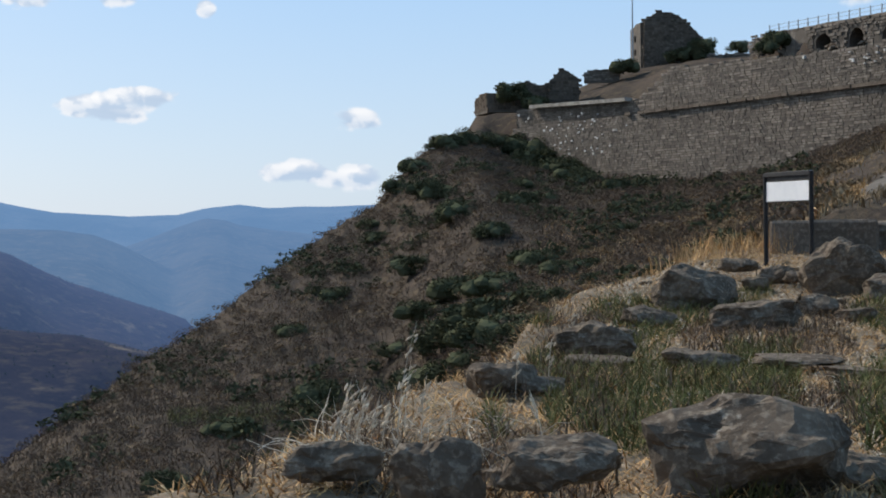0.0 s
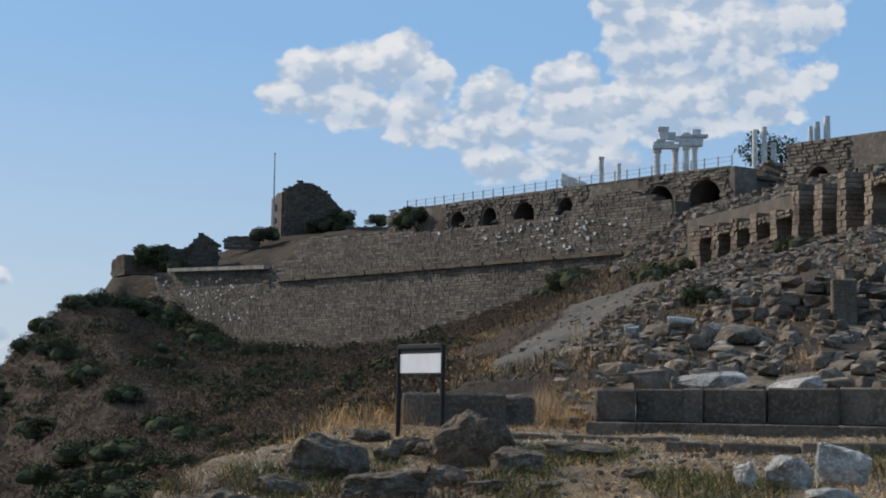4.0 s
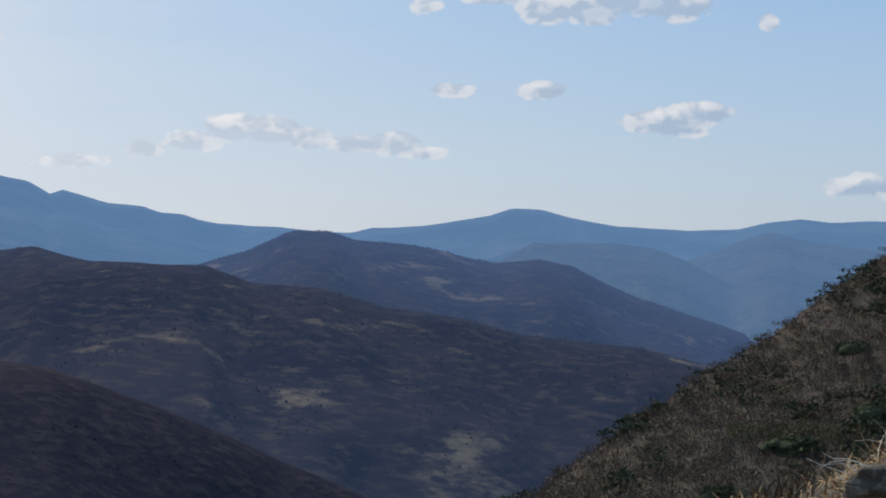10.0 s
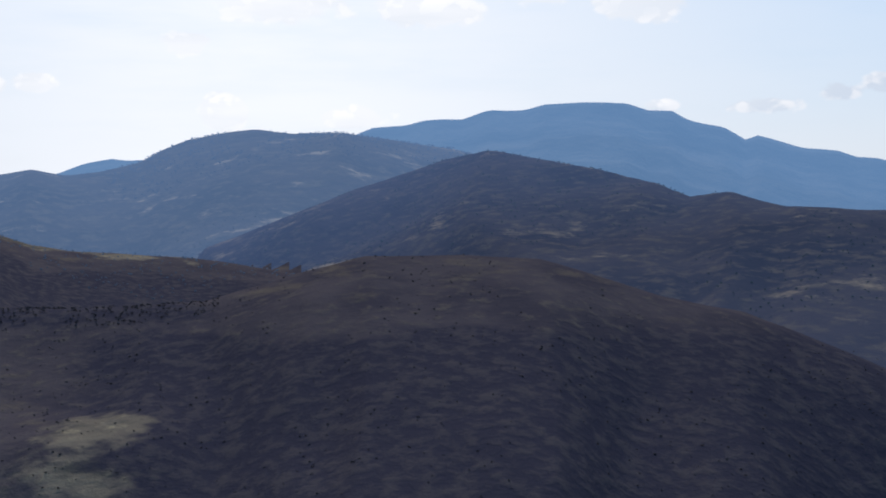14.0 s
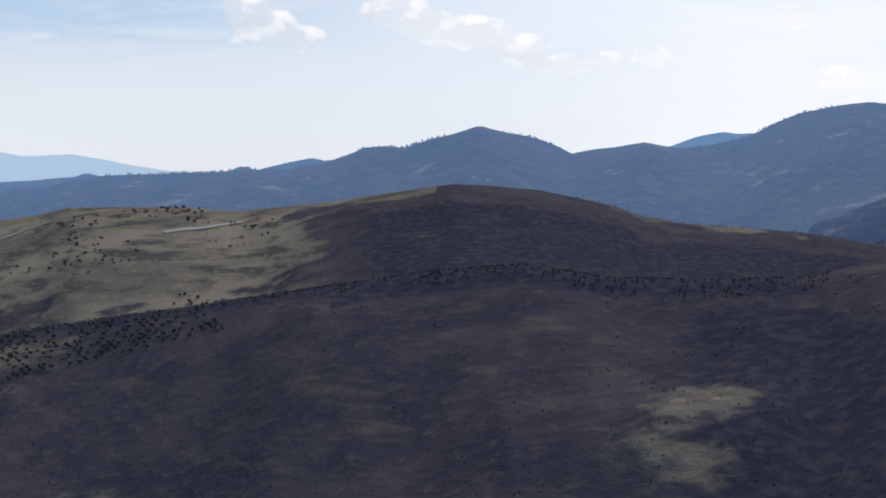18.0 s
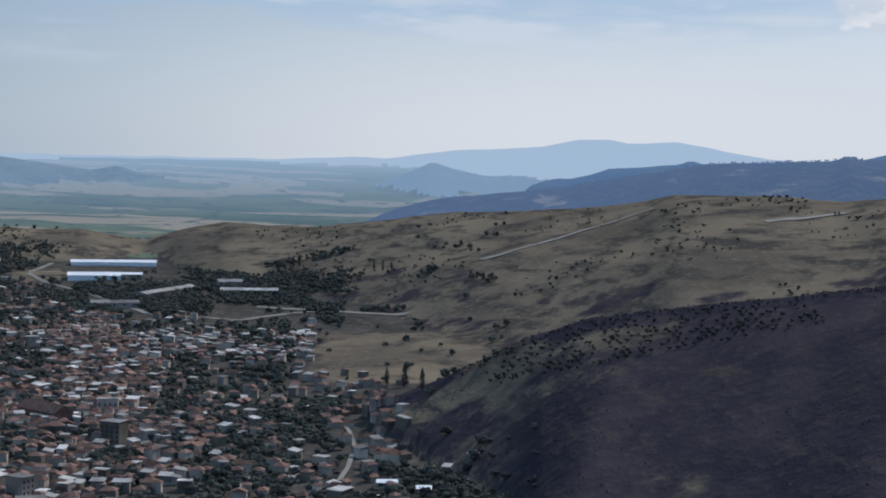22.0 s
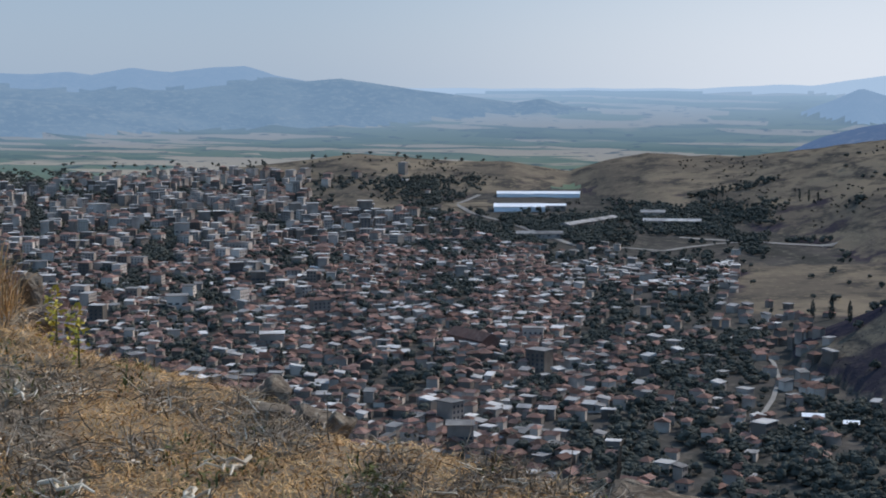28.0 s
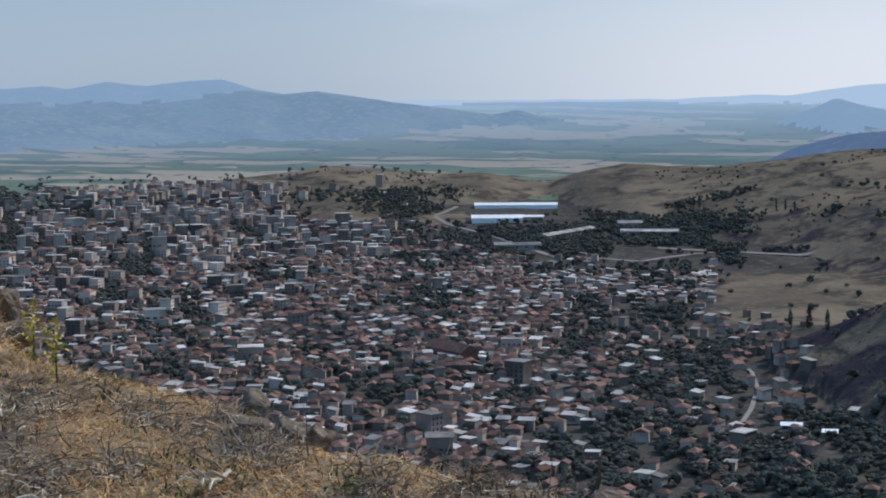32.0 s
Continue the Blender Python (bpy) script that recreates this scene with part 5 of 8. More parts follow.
def build_temple():
    r = 300.0
    tops = []
    for az, e0, e1, rr in ((10.90, 7.6, 8.56, 300), (11.50, 7.7, 8.62, 303), (11.85, 7.75, 8.66, 297), (12.13, 7.8, 8.69, 306)):
        tops.append(column(az, e0, e1, rr, 0.62))
    # entablature, broken, and the stump of a pediment
    thing = empty("temple_entablature", Matrix.Identity(4), "broken white marble entablature with a pediment corner", "entablature")
    a, b = heading(10.75, 8.56, 299.5), heading(12.45, 8.70, 300.5)
    d = (b - a)
    turn = math.degrees(math.atan2(d.y, d.x))
    L_ = d.xy.length

    def piece(name, x, w, z, h, dep, seed, mat=M_MARBLE):
        bm = box(w, dep, h, (0, 0, h / 2), 0.05)
        bmesh.ops.subdivide_edges(bm, edges=[e for e in bm.edges if e.calc_length() > 0.5], cuts=2, use_grid_fill=True)
        roughen(bm, 0.09, 1.5, seed)
        ob = part(name, bm, mat, thing)
        p = a + d * (x / L_)
        ob.matrix_world = pose(p.x, p.y, p.z + z, 0, -1.0, turn)

    piece("architrave", 2.2, 4.6, 0.0, 0.75, 1.5, 1)
    piece("architrave", 6.6, 4.2, 0.05, 0.8, 1.6, 2)
    piece("frieze", 1.9, 3.6, 0.75, 0.55, 1.3, 3)
    piece("frieze", 6.9, 3.8, 0.85, 0.7, 1.5, 4)
    piece("cornice", 7.2, 4.8, 1.55, 0.5, 2.1, 5)
    piece("cornice", 1.4, 1.6, 1.3, 0.5, 1.7, 6)
    piece("pediment_block", 1.9, 1.6, 1.8, 1.5, 1.2, 7)
    piece("pediment_block", 3.3, 1.3, 1.5, 1.3, 1.1, 8)
    piece("pediment_block", 4.5, 1.4, 1.15, 0.9, 1.1, 9)
    piece("acroterion", 1.8, 1.9, 3.2, 0.7, 1.3, 10)
    piece("acroterion", 7.6, 1.5, 2.05, 0.9, 1.2, 11)
    piece("acroterion", 5.8, 1.2, 2.0, 0.6, 1.1, 12)


build_temple()
column(9.03, 7.55, 8.33, 262.0, 0.42)
column(9.60, 7.4, 8.11, 262.0, 0.34, False, "worn white marble column stump", 1.5)
column(14.13, 8.1, 9.21, 262.0, 0.42, False, "tall bare white marble column shaft")
column(14.44, 8.1, 9.30, 262.0, 0.45, False, "tall bare white marble column shaft")
column(14.75, 8.1, 8.78, 262.0, 0.45, False, "short broken white marble column shaft")
column(16.17, 8.7, 9.44, 250.0, 0.45, False, "short broken white marble column shaft", sunk=1.0)
column(16.48, 8.8, 9.62, 250.0, 0.50, False, "tall bare white marble column shaft", sunk=1.0)
column(15.95, 8.7, 9.30, 250.0, 0.36, False, "short broken white marble column shaft", sunk=1.0)


def marble_wedge():
    p = heading(7.75, 7.45, 246.0)
    thing = stone_block("pediment_fragment", 3.6, 1.4, 1.9, M_MARBLE, None, 5, 0.12, 3)
    for v in thing.data.vertices:
        t = (v.co.x + 1.8) / 3.6
        v.co.z *= 1.05 - 0.6 * t
    thing.matrix_world = pose(p.x + 1.5, p.y, 33.2, 0, 6, -35)
    tagged(thing, "sloping fragment of a white marble pediment", "fragment")


marble_wedge()

# ---------------------------------------------------------------- niche wall, block wall and terraces below


def build_niches():
    """A row of tall open chambers between stone piers."""
    thing = empty("chamber_row", Matrix.Identity(4), "row of tall roofless stone chambers between rubble piers", "ruin")
    r0, r1 = 150.0, 118.0
    # opening: heading of its left side, right side, sill height, head height
    slots = ((12.35, 12.72, 4.74, 5.68), (12.95, 13.35, 4.85, 5.85), (13.55, 13.98, 5.0, 6.0), (14.22, 14.63, 5.12, 6.18), (14.85, 15.36, 5.2, 6.37), (15.58, 16.08, 5.55, 7.0), (16.35, 16.83, 5.8, 7.23), (17.1, 17.7, 6.0, 7.4), (17.95, 18.5, 6.1, 7.5))
    az0, az1 = 12.0, 18.6

    def rr(az):
        return r0 + (r1 - r0) * (az - az0) / (az1 - az0)

    prev, prev_top = az0, 5.55
    rnd = random.Random(77)
    for n, (a, b, sill, head) in enumerate(slots):
        # the pier before the opening
        for lo, hi, kind_ in ((prev, a, "pier"), (a, b, "lintel")):
            ra, rb = rr(lo), rr(hi)
            p, q = heading(lo, 0, ra), heading(hi, 0, rb)
            d = (q - p).xy
            turn = math.degrees(math.atan2(d.y, d.x))
            top = zed(rr(hi), head + 0.18 + 0.1 * rnd.random())
            bot = zed(rr(hi), sill) - 2.0 if kind_ == "pier" else zed(rr(hi), head) - 0.05
            h = top - bot
            if kind_ == "lintel":
                if n in (5, 6, 7):
                    continue
                h = min(h, 0.8)
            if kind_ == "pier":
                V, F = [], []
                x0 = 0.0
                z = 0.0
                while z < h:
                    hh = rnd.uniform(0.3, 0.5)
                    cutx = rnd.uniform(0.35, 0.65) * d.length
                    for u0, u1 in ((0.0, cutx), (cutx, d.length)):
                        k = len(V)
                        o = rnd.uniform(0, 0.14)
                        for y in (3.0, -o):
                            for xx, zz in ((u0 + .015, z + .02), (u1 - .015, z + .02), (u1 - .015, z + hh - .02), (u0 + .015, z + hh - .02)):
                                V.append((xx + rnd.uniform(-.03, .03), y, zz))
                        F += [tuple(k + j for j in f) for f in BOXF]
                    z += hh
                ob = mesh_ob("pier", V, F, M_STONE)
                tagged(ob, kind="stuff")
            else:
                bm = box(d.length + 0.3, 2.6, h, (d.length / 2, 1.3, h / 2))
                me = bpy.data.meshes.new("lintel")
                bm.to_mesh(me)
                bm.free()
                me.materials.append(M_STONE)
                ob = new("lintel", me)
                V, F = clad(d.length, h, lambda x, z: False, 500 + n, (0.5, 0.3))
                face = mesh_ob("facing", [(x + d.length / 2, y, z) for x, y, z in V], F, M_STONE)
                face.parent = thing
                face.matrix_world = pose(p.x, p.y, bot, 0, 0, turn)
                tagged(face, kind="stuff")
            ob.parent = thing
            ob.matrix_world = pose(p.x, p.y, bot, 0, 0, turn)
            if kind_ == "pier":
                # the cross wall behind the pier, and the roof slab of the chamber beside it
                ob = part("cross_wall", box(d.length * 0.8, 5.0, h - 0.2, (d.length / 2, 4.2, (h - 0.2) / 2)), M_MORTAR, thing)
                ob.matrix_world = pose(p.x, p.y, bot, 0, 0, turn)
                ob = part("roof_slab", box(3.6, 5.6, 0.5, (d.length + 0.7, 4.0, h - 0.5)), M_MORTAR, thing)
                ob.matrix_world = pose(p.x, p.y, bot, 0, 0, turn)
        prev = b
    # the dark back of the chambers
    p, q = heading(az0, 0, rr(az0) + 6.5), heading(az1, 0, rr(az1) + 6.5)
    d = (q - p).xy
    bm = box(d.length, 0.5, 9.0, (d.length / 2, 0, 4.5))
    ob = part("back_wall", bm, M_MORTAR, thing)
    zl = zed(r0, 4.6)
    ob.matrix_world = Matrix.Translation((p.x, p.y, zl - 4.0)) @ pose(0, 0, 0, 0, 0, math.degrees(math.atan2(d.y, d.x)))


build_niches()


def build_block_wall():
    """Big rough blocks piled as a broken wall."""
    thing = empty("block_wall", Matrix.Identity(4), "broken wall of big rough andesite blocks", "wall")
    rnd = random.Random(88)
    r = 66.0
    meshes = [broken_mesh("block", 400 + s, M_ANDESITE, 1.0, 1.0, 1.0, 26, 1) for s in range(7)]
    el = 2.0
    for row in range(6):
        high = rnd.uniform(0.42, 0.66)
        az = 13.1 + row * 0.15 + rnd.uniform(0, 0.3) + max(0, row - 3) * 0.9
        while az < 18.4:
            w = rnd.uniform(0.45, 1.2)
            if rnd.random() > 0.05:
                p = heading(az, 0, r + 0.12 * row + rnd.uniform(-.15, .15))
                ob = new("block", meshes[rnd.randrange(7)])
                ob.parent = thing
                ob.matrix_world = pose(p.x, p.y, zed(r, el) - 0.03, rnd.uniform(-4, 4), rnd.uniform(-4, 4), -14 + rnd.uniform(-8, 8)) @ Matrix.Diagonal((w * 1.08, 1.2, high * rnd.uniform(0.85, 1.15), 1))
            az += math.degrees(w / r)
        el += math.degrees(high / r)
    # upright jambs
    for az, el, w, h in ((17.0, 3.0, 0.9, 2.4), (16.2, 3.0, 0.6, 1.3)):
        p = heading(az, 0, r - 1.2)
        ob = stone_block("jamb_stone", w, 0.8, h, M_ANDESITE, thing, 9, 0.06, 2)
        ob.matrix_world = pose(p.x, p.y, zed(r, el) - 1.0, 0, 0, -14)


build_block_wall()


def build_orthostats():
    """A low course of dressed slabs on a stepped footing."""
    thing = empty("orthostat_wall", Matrix.Identity(4), "low wall of dressed dark stone slabs", "wall")
    r = 37.0
    # slab: heading of its left side, right side, top
    for n, (a, b, top, chip) in enumerate(((10.32, 11.9, 0.62, 0.05), (11.97, 12.6, 0.66, 0.02), (12.62, 14.62, 0.67, 0.02), (14.72, 17.0, 0.72, 0.02), (17.08, 19.2, 0.76, 0.02))):
        p, q = heading(a, 0, r), heading(b, 0, r - 0.1 * n)
        d = (q - p).xy
        z0 = zed(r, -0.5)
        h = zed(r, top) - z0
        ob = stone_block("slab", d.length, 0.55, h, M_ANDESITE, thing, n + 1, chip, 2)
        c = (p + q) / 2
        ob.matrix_world = pose(c.x, c.y + 0.28, z0, 0, 0, math.degrees(math.atan2(d.y, d.x)))
    for n, (a, b) in enumerate(((8.6, 10.2), (10.22, 12.0), (12.02, 14.4), (14.42, 16.8), (16.82, 19.4))):
        p, q = heading(a, 0, r - 0.6), heading(b, 0, r - 0.6)
        d = (q - p).xy
        c = (p + q) / 2
        ob = stone_block("footing", d.length, 1.1, 0.32, M_ANDESITE, thing, n + 20, 0.05, 2)
        ob.matrix_world = pose(c.x, c.y, zed(r, -0.98), 0, 0, math.degrees(math.atan2(d.y, d.x)))
    b1 = stone_block("stone_block", 0.85, 0.8, 0.68, M_ANDESITE, None, 33, 0.09, 3)
    p = heading(9.55, 0, r - 0.3)
    b1.matrix_world = pose(p.x, p.y, zed(r, -0.47), 0, 0, -8)
    tagged(b1, "rounded dark stone block beside the slab wall", "block")
    # low kerb of slabs in front
    kerb = empty("stone_kerb", Matrix.Identity(4), "low kerb of worn stone slabs in the grass", "kerb")
    rnd = random.Random(14)
    az = 11.2
    while az < 19:
        w = rnd.uniform(0.9, 1.6)
        p = heading(az + math.degrees(w / 62), 0, 31.2)
        ob = stone_block("kerb_stone", w, 0.5, 0.36, M_ANDESITE, kerb, int(az * 10), 0.06, 2)
        ob.matrix_world = pose(p.x, p.y, ground(az, 31.2) - 0.2, 0, rnd.uniform(-2, 2), -13)
        az += math.degrees(w / 31.2) * 1.03
    az = 5.6
    while az < 11.5:
        w = rnd.uniform(0.9, 1.7)
        p = heading(az + math.degrees(w / 66), 0, 33.4)
        ob = stone_block("kerb_stone", w, 0.6, 0.30, M_ANDESITE, kerb, int(az * 10), 0.08, 2)
        ob.matrix_world = pose(p.x, p.y, ground(az, 33.4) - 0.2, 0, rnd.uniform(-3, 3), -8)
        az += math.degrees(w / 33.4) * 1.08


build_orthostats()


def build_sign_blocks():
    for n, (az, el, w, h, d, r, top) in enumerate(((3.15, -0.62, 0.95, 0.82, 0.7, 39.5, 0), (4.75, -0.6, 1.55, 0.85, 0.9, 39.8, 0), (6.2, -0.35, 0.85, 0.7, 0.9, 40.5, 0))):
        p = heading(az, el, r)
        ob = stone_block("stone_block", w, d, h, M_ANDESITE, None, 60 + n, 0.035 if n < 2 else 0.12, 3)
        ob.matrix_world = pose(p.x, p.y, min(p.z, ground(az, r)) - 0.05, 0, 0, -4 + 5 * n)
        tagged(ob, ("squared dark stone block behind the sign", "long squared dark stone block behind the sign", "broken dark stone block with a flat top")[n], "block", "blocks behind the sign")


build_sign_blocks()


def build_sign():
    r = 33.0
    p = heading(3.05, 0, r)
    zg = zed(r, -0.95)
    thing = empty("information_sign", pose(p.x, p.y, zg, 0, 0, -60), "black tubular metal frame holding a white panel", "sign")
    w, h, rad = 1.55, 1.66, 0.046
    for sx, z0 in ((-1, 0.06), (1, -0.06)):
        part("post", move(lathe([(rad, z0 - 0.3), (rad, h - 0.03)], 10), (sx * w / 2, 0, 0)), M_IRON, thing)
    q = box(w - 0.02, 2 * rad, 2 * rad, (0, 0, h - 0.01), 0.012)
    part("top_rail", q, M_IRON, thing)
    for sx in (-1, 1):
        q = lathe([(0.0, -rad), (rad, -rad * 0.6), (rad, rad * 0.6), (0.0, rad)], 8)
        part("corner", move(q, (sx * w / 2, 0, h - 0.01)), M_IRON, thing)
    part("header_strip", box(w - 0.07, 0.02, 0.09, (0, 0, h - 0.09)), M_IRON, thing)
    part("panel", box(w - 0.065, 0.018, 0.37, (0, -0.004, h - 0.335), 0.004), M_BOARD, thing, "blank white panel")
    part("panel_edge", box(w - 0.065, 0.03, 0.02, (0, 0, h - 0.53)), M_IRON, thing)


def move(bm, v):
    bmesh.ops.translate(bm, vec=v, verts=bm.verts)
    return bm


build_sign()

# ---------------------------------------------------------------- plants


def leaf_cloud(rnd, n, sx, sy, sz, leaf, lumps=5, hang=0.0):
    """Many small leaf faces gathered in uneven lumps. Returns vertices and faces."""
    V, F = [], []
    centres = [(rnd.uniform(-.55, .55) * sx, rnd.uniform(-.55, .55) * sy, rnd.uniform(0.25, 0.85) * sz, rnd.uniform(0.28, 0.5)) for _ in range(lumps)]
    for _ in range(n):
        cx, cy, cz, cr = centres[rnd.randrange(lumps)]
        d = Vector((rnd.gauss(0, 1), rnd.gauss(0, 1), rnd.gauss(0, 1)))
        d.normalize()
        rad = cr * rnd.uniform(0.55, 1.0)
        c = Vector((cx + d.x * rad * sx, cy + d.y * rad * sy, max(0.02 * sz, cz + d.z * rad * sz * 0.8)))
        a = Vector((rnd.gauss(0, 1), rnd.gauss(0, 1), rnd.gauss(0, 0.7))).normalized() * leaf * rnd.uniform(0.6, 1.3)
        b = a.cross(Vector((rnd.gauss(0, 1), rnd.gauss(0, 1), rnd.gauss(0, 1)))).normalized() * leaf * rnd.uniform(0.3, 0.6)
        k = len(V)
        V += [c - a, c + b * 0.9, c + a, c - b]
        F.append((k, k + 1, k + 2, k + 3))
    return V, F


def blade_field(name, spots, rnd, length, width, lean, mat, label, category, spread=12.0, bend=0.35):
    """Grass blades, two faces each, joined. spots: places at the root."""
    n = len(spots)
    P = np.array([tuple(p) for p in spots])
    g = np.random.default_rng(rnd.randrange(1 << 30))
    ln = g.uniform(*length, n)
    turn = g.uniform(0, 2 * math.pi, n)
    tilt = np.radians(np.clip(np.abs(g.normal(lean, spread, n)), 0, 88))
    wd = g.uniform(*width, n)
    dx, dy = np.cos(turn), np.sin(turn)
    up1 = np.stack([dx * np.sin(tilt), dy * np.sin(tilt), np.cos(tilt)], 1)
    t2 = tilt + bend * g.uniform(0.3, 1.6, n)
    up2 = np.stack([dx * np.sin(t2), dy * np.sin(t2), np.cos(t2)], 1)
    side = np.stack([-dy, dx, g.normal(0, 0.35, n)], 1) * wd[:, None]
    a, b = P - side, P + side
    mid = P + up1 * (ln * 0.55)[:, None]
    c, d = mid - side * 0.75, mid + side * 0.75
    tip = mid + up2 * (ln * 0.45)[:, None]
    V = np.stack([a, b, d, c, tip], 1).reshape(-1, 3)
    k = np.arange(n)[:, None] * 5
    F = [tuple(q) for q in (k + np.array([0, 1, 2, 3]))] + [tuple(q) for q in (k + np.array([3, 2, 4]))]
    ob = mesh_ob(name, V, F, mat)
    return tagged(ob, label, category, "", "stuff")


RND = random.Random(5)


def scatter(n, az, r, keep=None, even=True):
    """Places on the land, by heading and distance."""
    out = []
    tries = 0
    while len(out) < n and tries < n * 12:
        tries += 1
        a = RND.uniform(*az)
        d = math.sqrt(RND.uniform(r[0] ** 2, r[1] ** 2)) if even else RND.uniform(*r)
        if keep and not keep(a, d):
            continue
        out.append((a, d))
    return out


# ---------------------------------------------------------------- the scrub slope under the wall

SHRUB_SHAPES = []
for s_ in range(5):
    rnd_ = random.Random(100 + s_)
    V_, F_ = leaf_cloud(rnd_, 2400, 1.0, 1.0, 0.8, 0.055, 9)
    # darker clumps of twigs inside, so that it does not look hollow
    for _ in range(9):
        bm_ = bmesh.new()
        bmesh.ops.create_icosphere(bm_, subdivisions=2, radius=rnd_.uniform(0.22, 0.36))
        roughen(bm_, 0.10, 4.0, rnd_.random() * 9)
        c_ = Vector((rnd_.uniform(-.5, .5), rnd_.uniform(-.5, .5), rnd_.uniform(0.15, 0.5)))
        k_ = len(V_)
        V_ += [c_ + q.co for q in bm_.verts]
        bm_.verts.index_update()
        F_ += [tuple(k_ + q.index for q in f.verts) for f in bm_.faces]
        bm_.free()
    me_ = bpy.data.meshes.new("foliage")
    me_.from_pydata([tuple(v) for v in V_], [], F_)
    me_.materials.append(M_SHRUB)
    SHRUB_SHAPES.append(me_)


def shrub(az, r, size, squash=0.8, label="dense dark green shrub on the dry slope", group="shrubs on the slope", up=0.0, z=None):
    p = on_ground(az, r, up - 0.12 * size)
    if z is not None:
        p.z = z
    thing = empty("shrub", pose(p.x, p.y, p.z, 0, 0, RND.uniform(0, 360)) @ Matrix.Diagonal((size, size, size * squash, 1)), label, "shrub", group)
    ob = new("foliage", SHRUB_SHAPES[RND.randrange(5)])
    ob.parent = thing
    bm = lathe([(0.06, -0.15), (0.045, 0.2), (0.03, 0.5)], 6)
    part("stem", bm, M_BARK, thing)
    return thing


# the big shrubs that stand out: heading, distance, size
for az_s, r_s, size_s in ((-5.6, 292, 6.0), (-5.1, 290, 7.0), (-4.5, 285, 6.5), (-3.9, 276, 6.0), (-6.4, 296, 6.0), (-6.9, 278, 5.0), (-7.4, 270, 5.0), (-8.4, 262, 5.0), (-9.3, 250, 4.5),
                          (-9.9, 245, 4.0), (-8.0, 268, 4.0), (-4.3, 268, 5.0), (-3.7, 262, 4.5), (-2.6, 250, 4.0), (-5.9, 235, 4.0), (-8.5, 225, 4.5), (-10.6, 225, 4.0), (-6.8, 180, 4.0), (-5.3, 160, 4.5), (-9.4, 190, 5.0),
                          (-7.8, 200, 5.5), (-6.0, 205, 5.0), (-12.0, 200, 4.0), (-13.5, 180, 3.5), (-10.0, 160, 4.0), (-3.5, 150, 3.0), (-4.5, 130, 3.2), (-2.2, 170, 3.0), (-12.6, 150, 4.2), (-15.5, 140, 4.2),
                          (-4.8, 110, 2.6), (-6.2, 118, 3.4), (-7.4, 125, 3.6), (-8.8, 120, 3.2), (-6.9, 140, 4.4), (-8.0, 150, 4.6), (-5.6, 140, 4.0), (-17.8, 120, 3.4), (-19.5, 105, 3.0), (-16.0, 95, 2.4),
                          (-1.0, 190, 2.6), (1.0, 215, 2.4), (2.6, 190, 2.0), (-11.0, 235, 3.6), (-5.0, 222, 4.4), (-9.0, 232, 4.4)):
    shrub(az_s, r_s, size_s * 0.7, RND.uniform(0.65, 0.95))
for az_s, r_s, size_s, el_s in ((-2.31, 322, 3.4, 5.45), (-0.55, 329, 3.4, 5.75), (0.1, 328, 4.4, 5.8), (1.48, 318, 2.6, 6.0), (0.35, 328, 3.0, 6.1), (2.5, 258, 2.6, 5.95), (2.9, 262, 3.0, 6.2), (-5.95, 312, 4.5, 4.5), (-5.2, 309, 3.2, 4.3)):
    shrub(az_s, r_s, size_s, 0.95, "rounded dark green bush among the ruins", "bushes among the ruins", z=zed(r_s, el_s) - 0.3)
for az_s, r_s, size_s, el_s in ((15.6, 122, 1.9, 5.25), (12.35, 88, 1.6, 3.7), (11.0, 150, 3.0, 4.6), (12.1, 150, 2.4, 4.9), (8.3, 190, 4.0, 3.9), (7.5, 205, 3.0, 3.8)):
    shrub(az_s, r_s, size_s, 0.9, "small green bush between fallen stones", "bushes between the stones")


def tuft_field(name, places, rnd, size, mat, leaf, n, label, squash=0.7):
    V, F = [], []
    protos = [leaf_cloud(random.Random(rnd.randrange(999)), n, 1.0, 1.0, squash, leaf, 3) for _ in range(6)]
    arr = [(np.array([tuple(q) for q in v]), np.array(f)) for v, f in protos]
    VV, FF, k = [], [], 0
    for a, r in places:
        v, f = arr[rnd.randrange(6)]
        s = rnd.uniform(*size)
        t = rnd.uniform(0, 6.283)
        c, q = math.cos(t), math.sin(t)
        p = on_ground(a, r, -0.06 * s)
        VV.append(np.stack([(v[:, 0] * c - v[:, 1] * q) * s + p.x, (v[:, 0] * q + v[:, 1] * c) * s + p.y, v[:, 2] * s + p.z], 1))
        FF.append(f + k)
        k += len(v)
    ob = mesh_ob(name, np.concatenate(VV), np.concatenate(FF), mat)
    return tagged(ob, label, "scrub", "", "stuff")


def slope_ok(a, r):
    return edge_r(a) + 8 < r < (wall_r(a) - 3 if a > -6 else np.interp(a, (-28, -21, -6.7), (155, 172, 282)))


tuft_field("scrub_patch", scatter(5200, (-27, 9), (55, 285), lambda a, r: slope_ok(a, r) and (a < 4 or r > 165)), RND, (0.6, 1.8), M_BROWNSHRUB, 0.075, 90, "brown dry scrub all over the slope")
tuft_field("scrub_patch", scatter(620, (-27, 4), (60, 285), lambda a, r: slope_ok(a, r) and noise.noise((r * 0.025, a * 0.3, 7.0)) > 0.0), RND, (0.9, 2.8), M_SHRUB, 0.13, 60, "low dark green scrub on the slope")
SLOPE_GRASS = lambda a, r: slope_ok(a, r) and (a < 4 or r > 165)
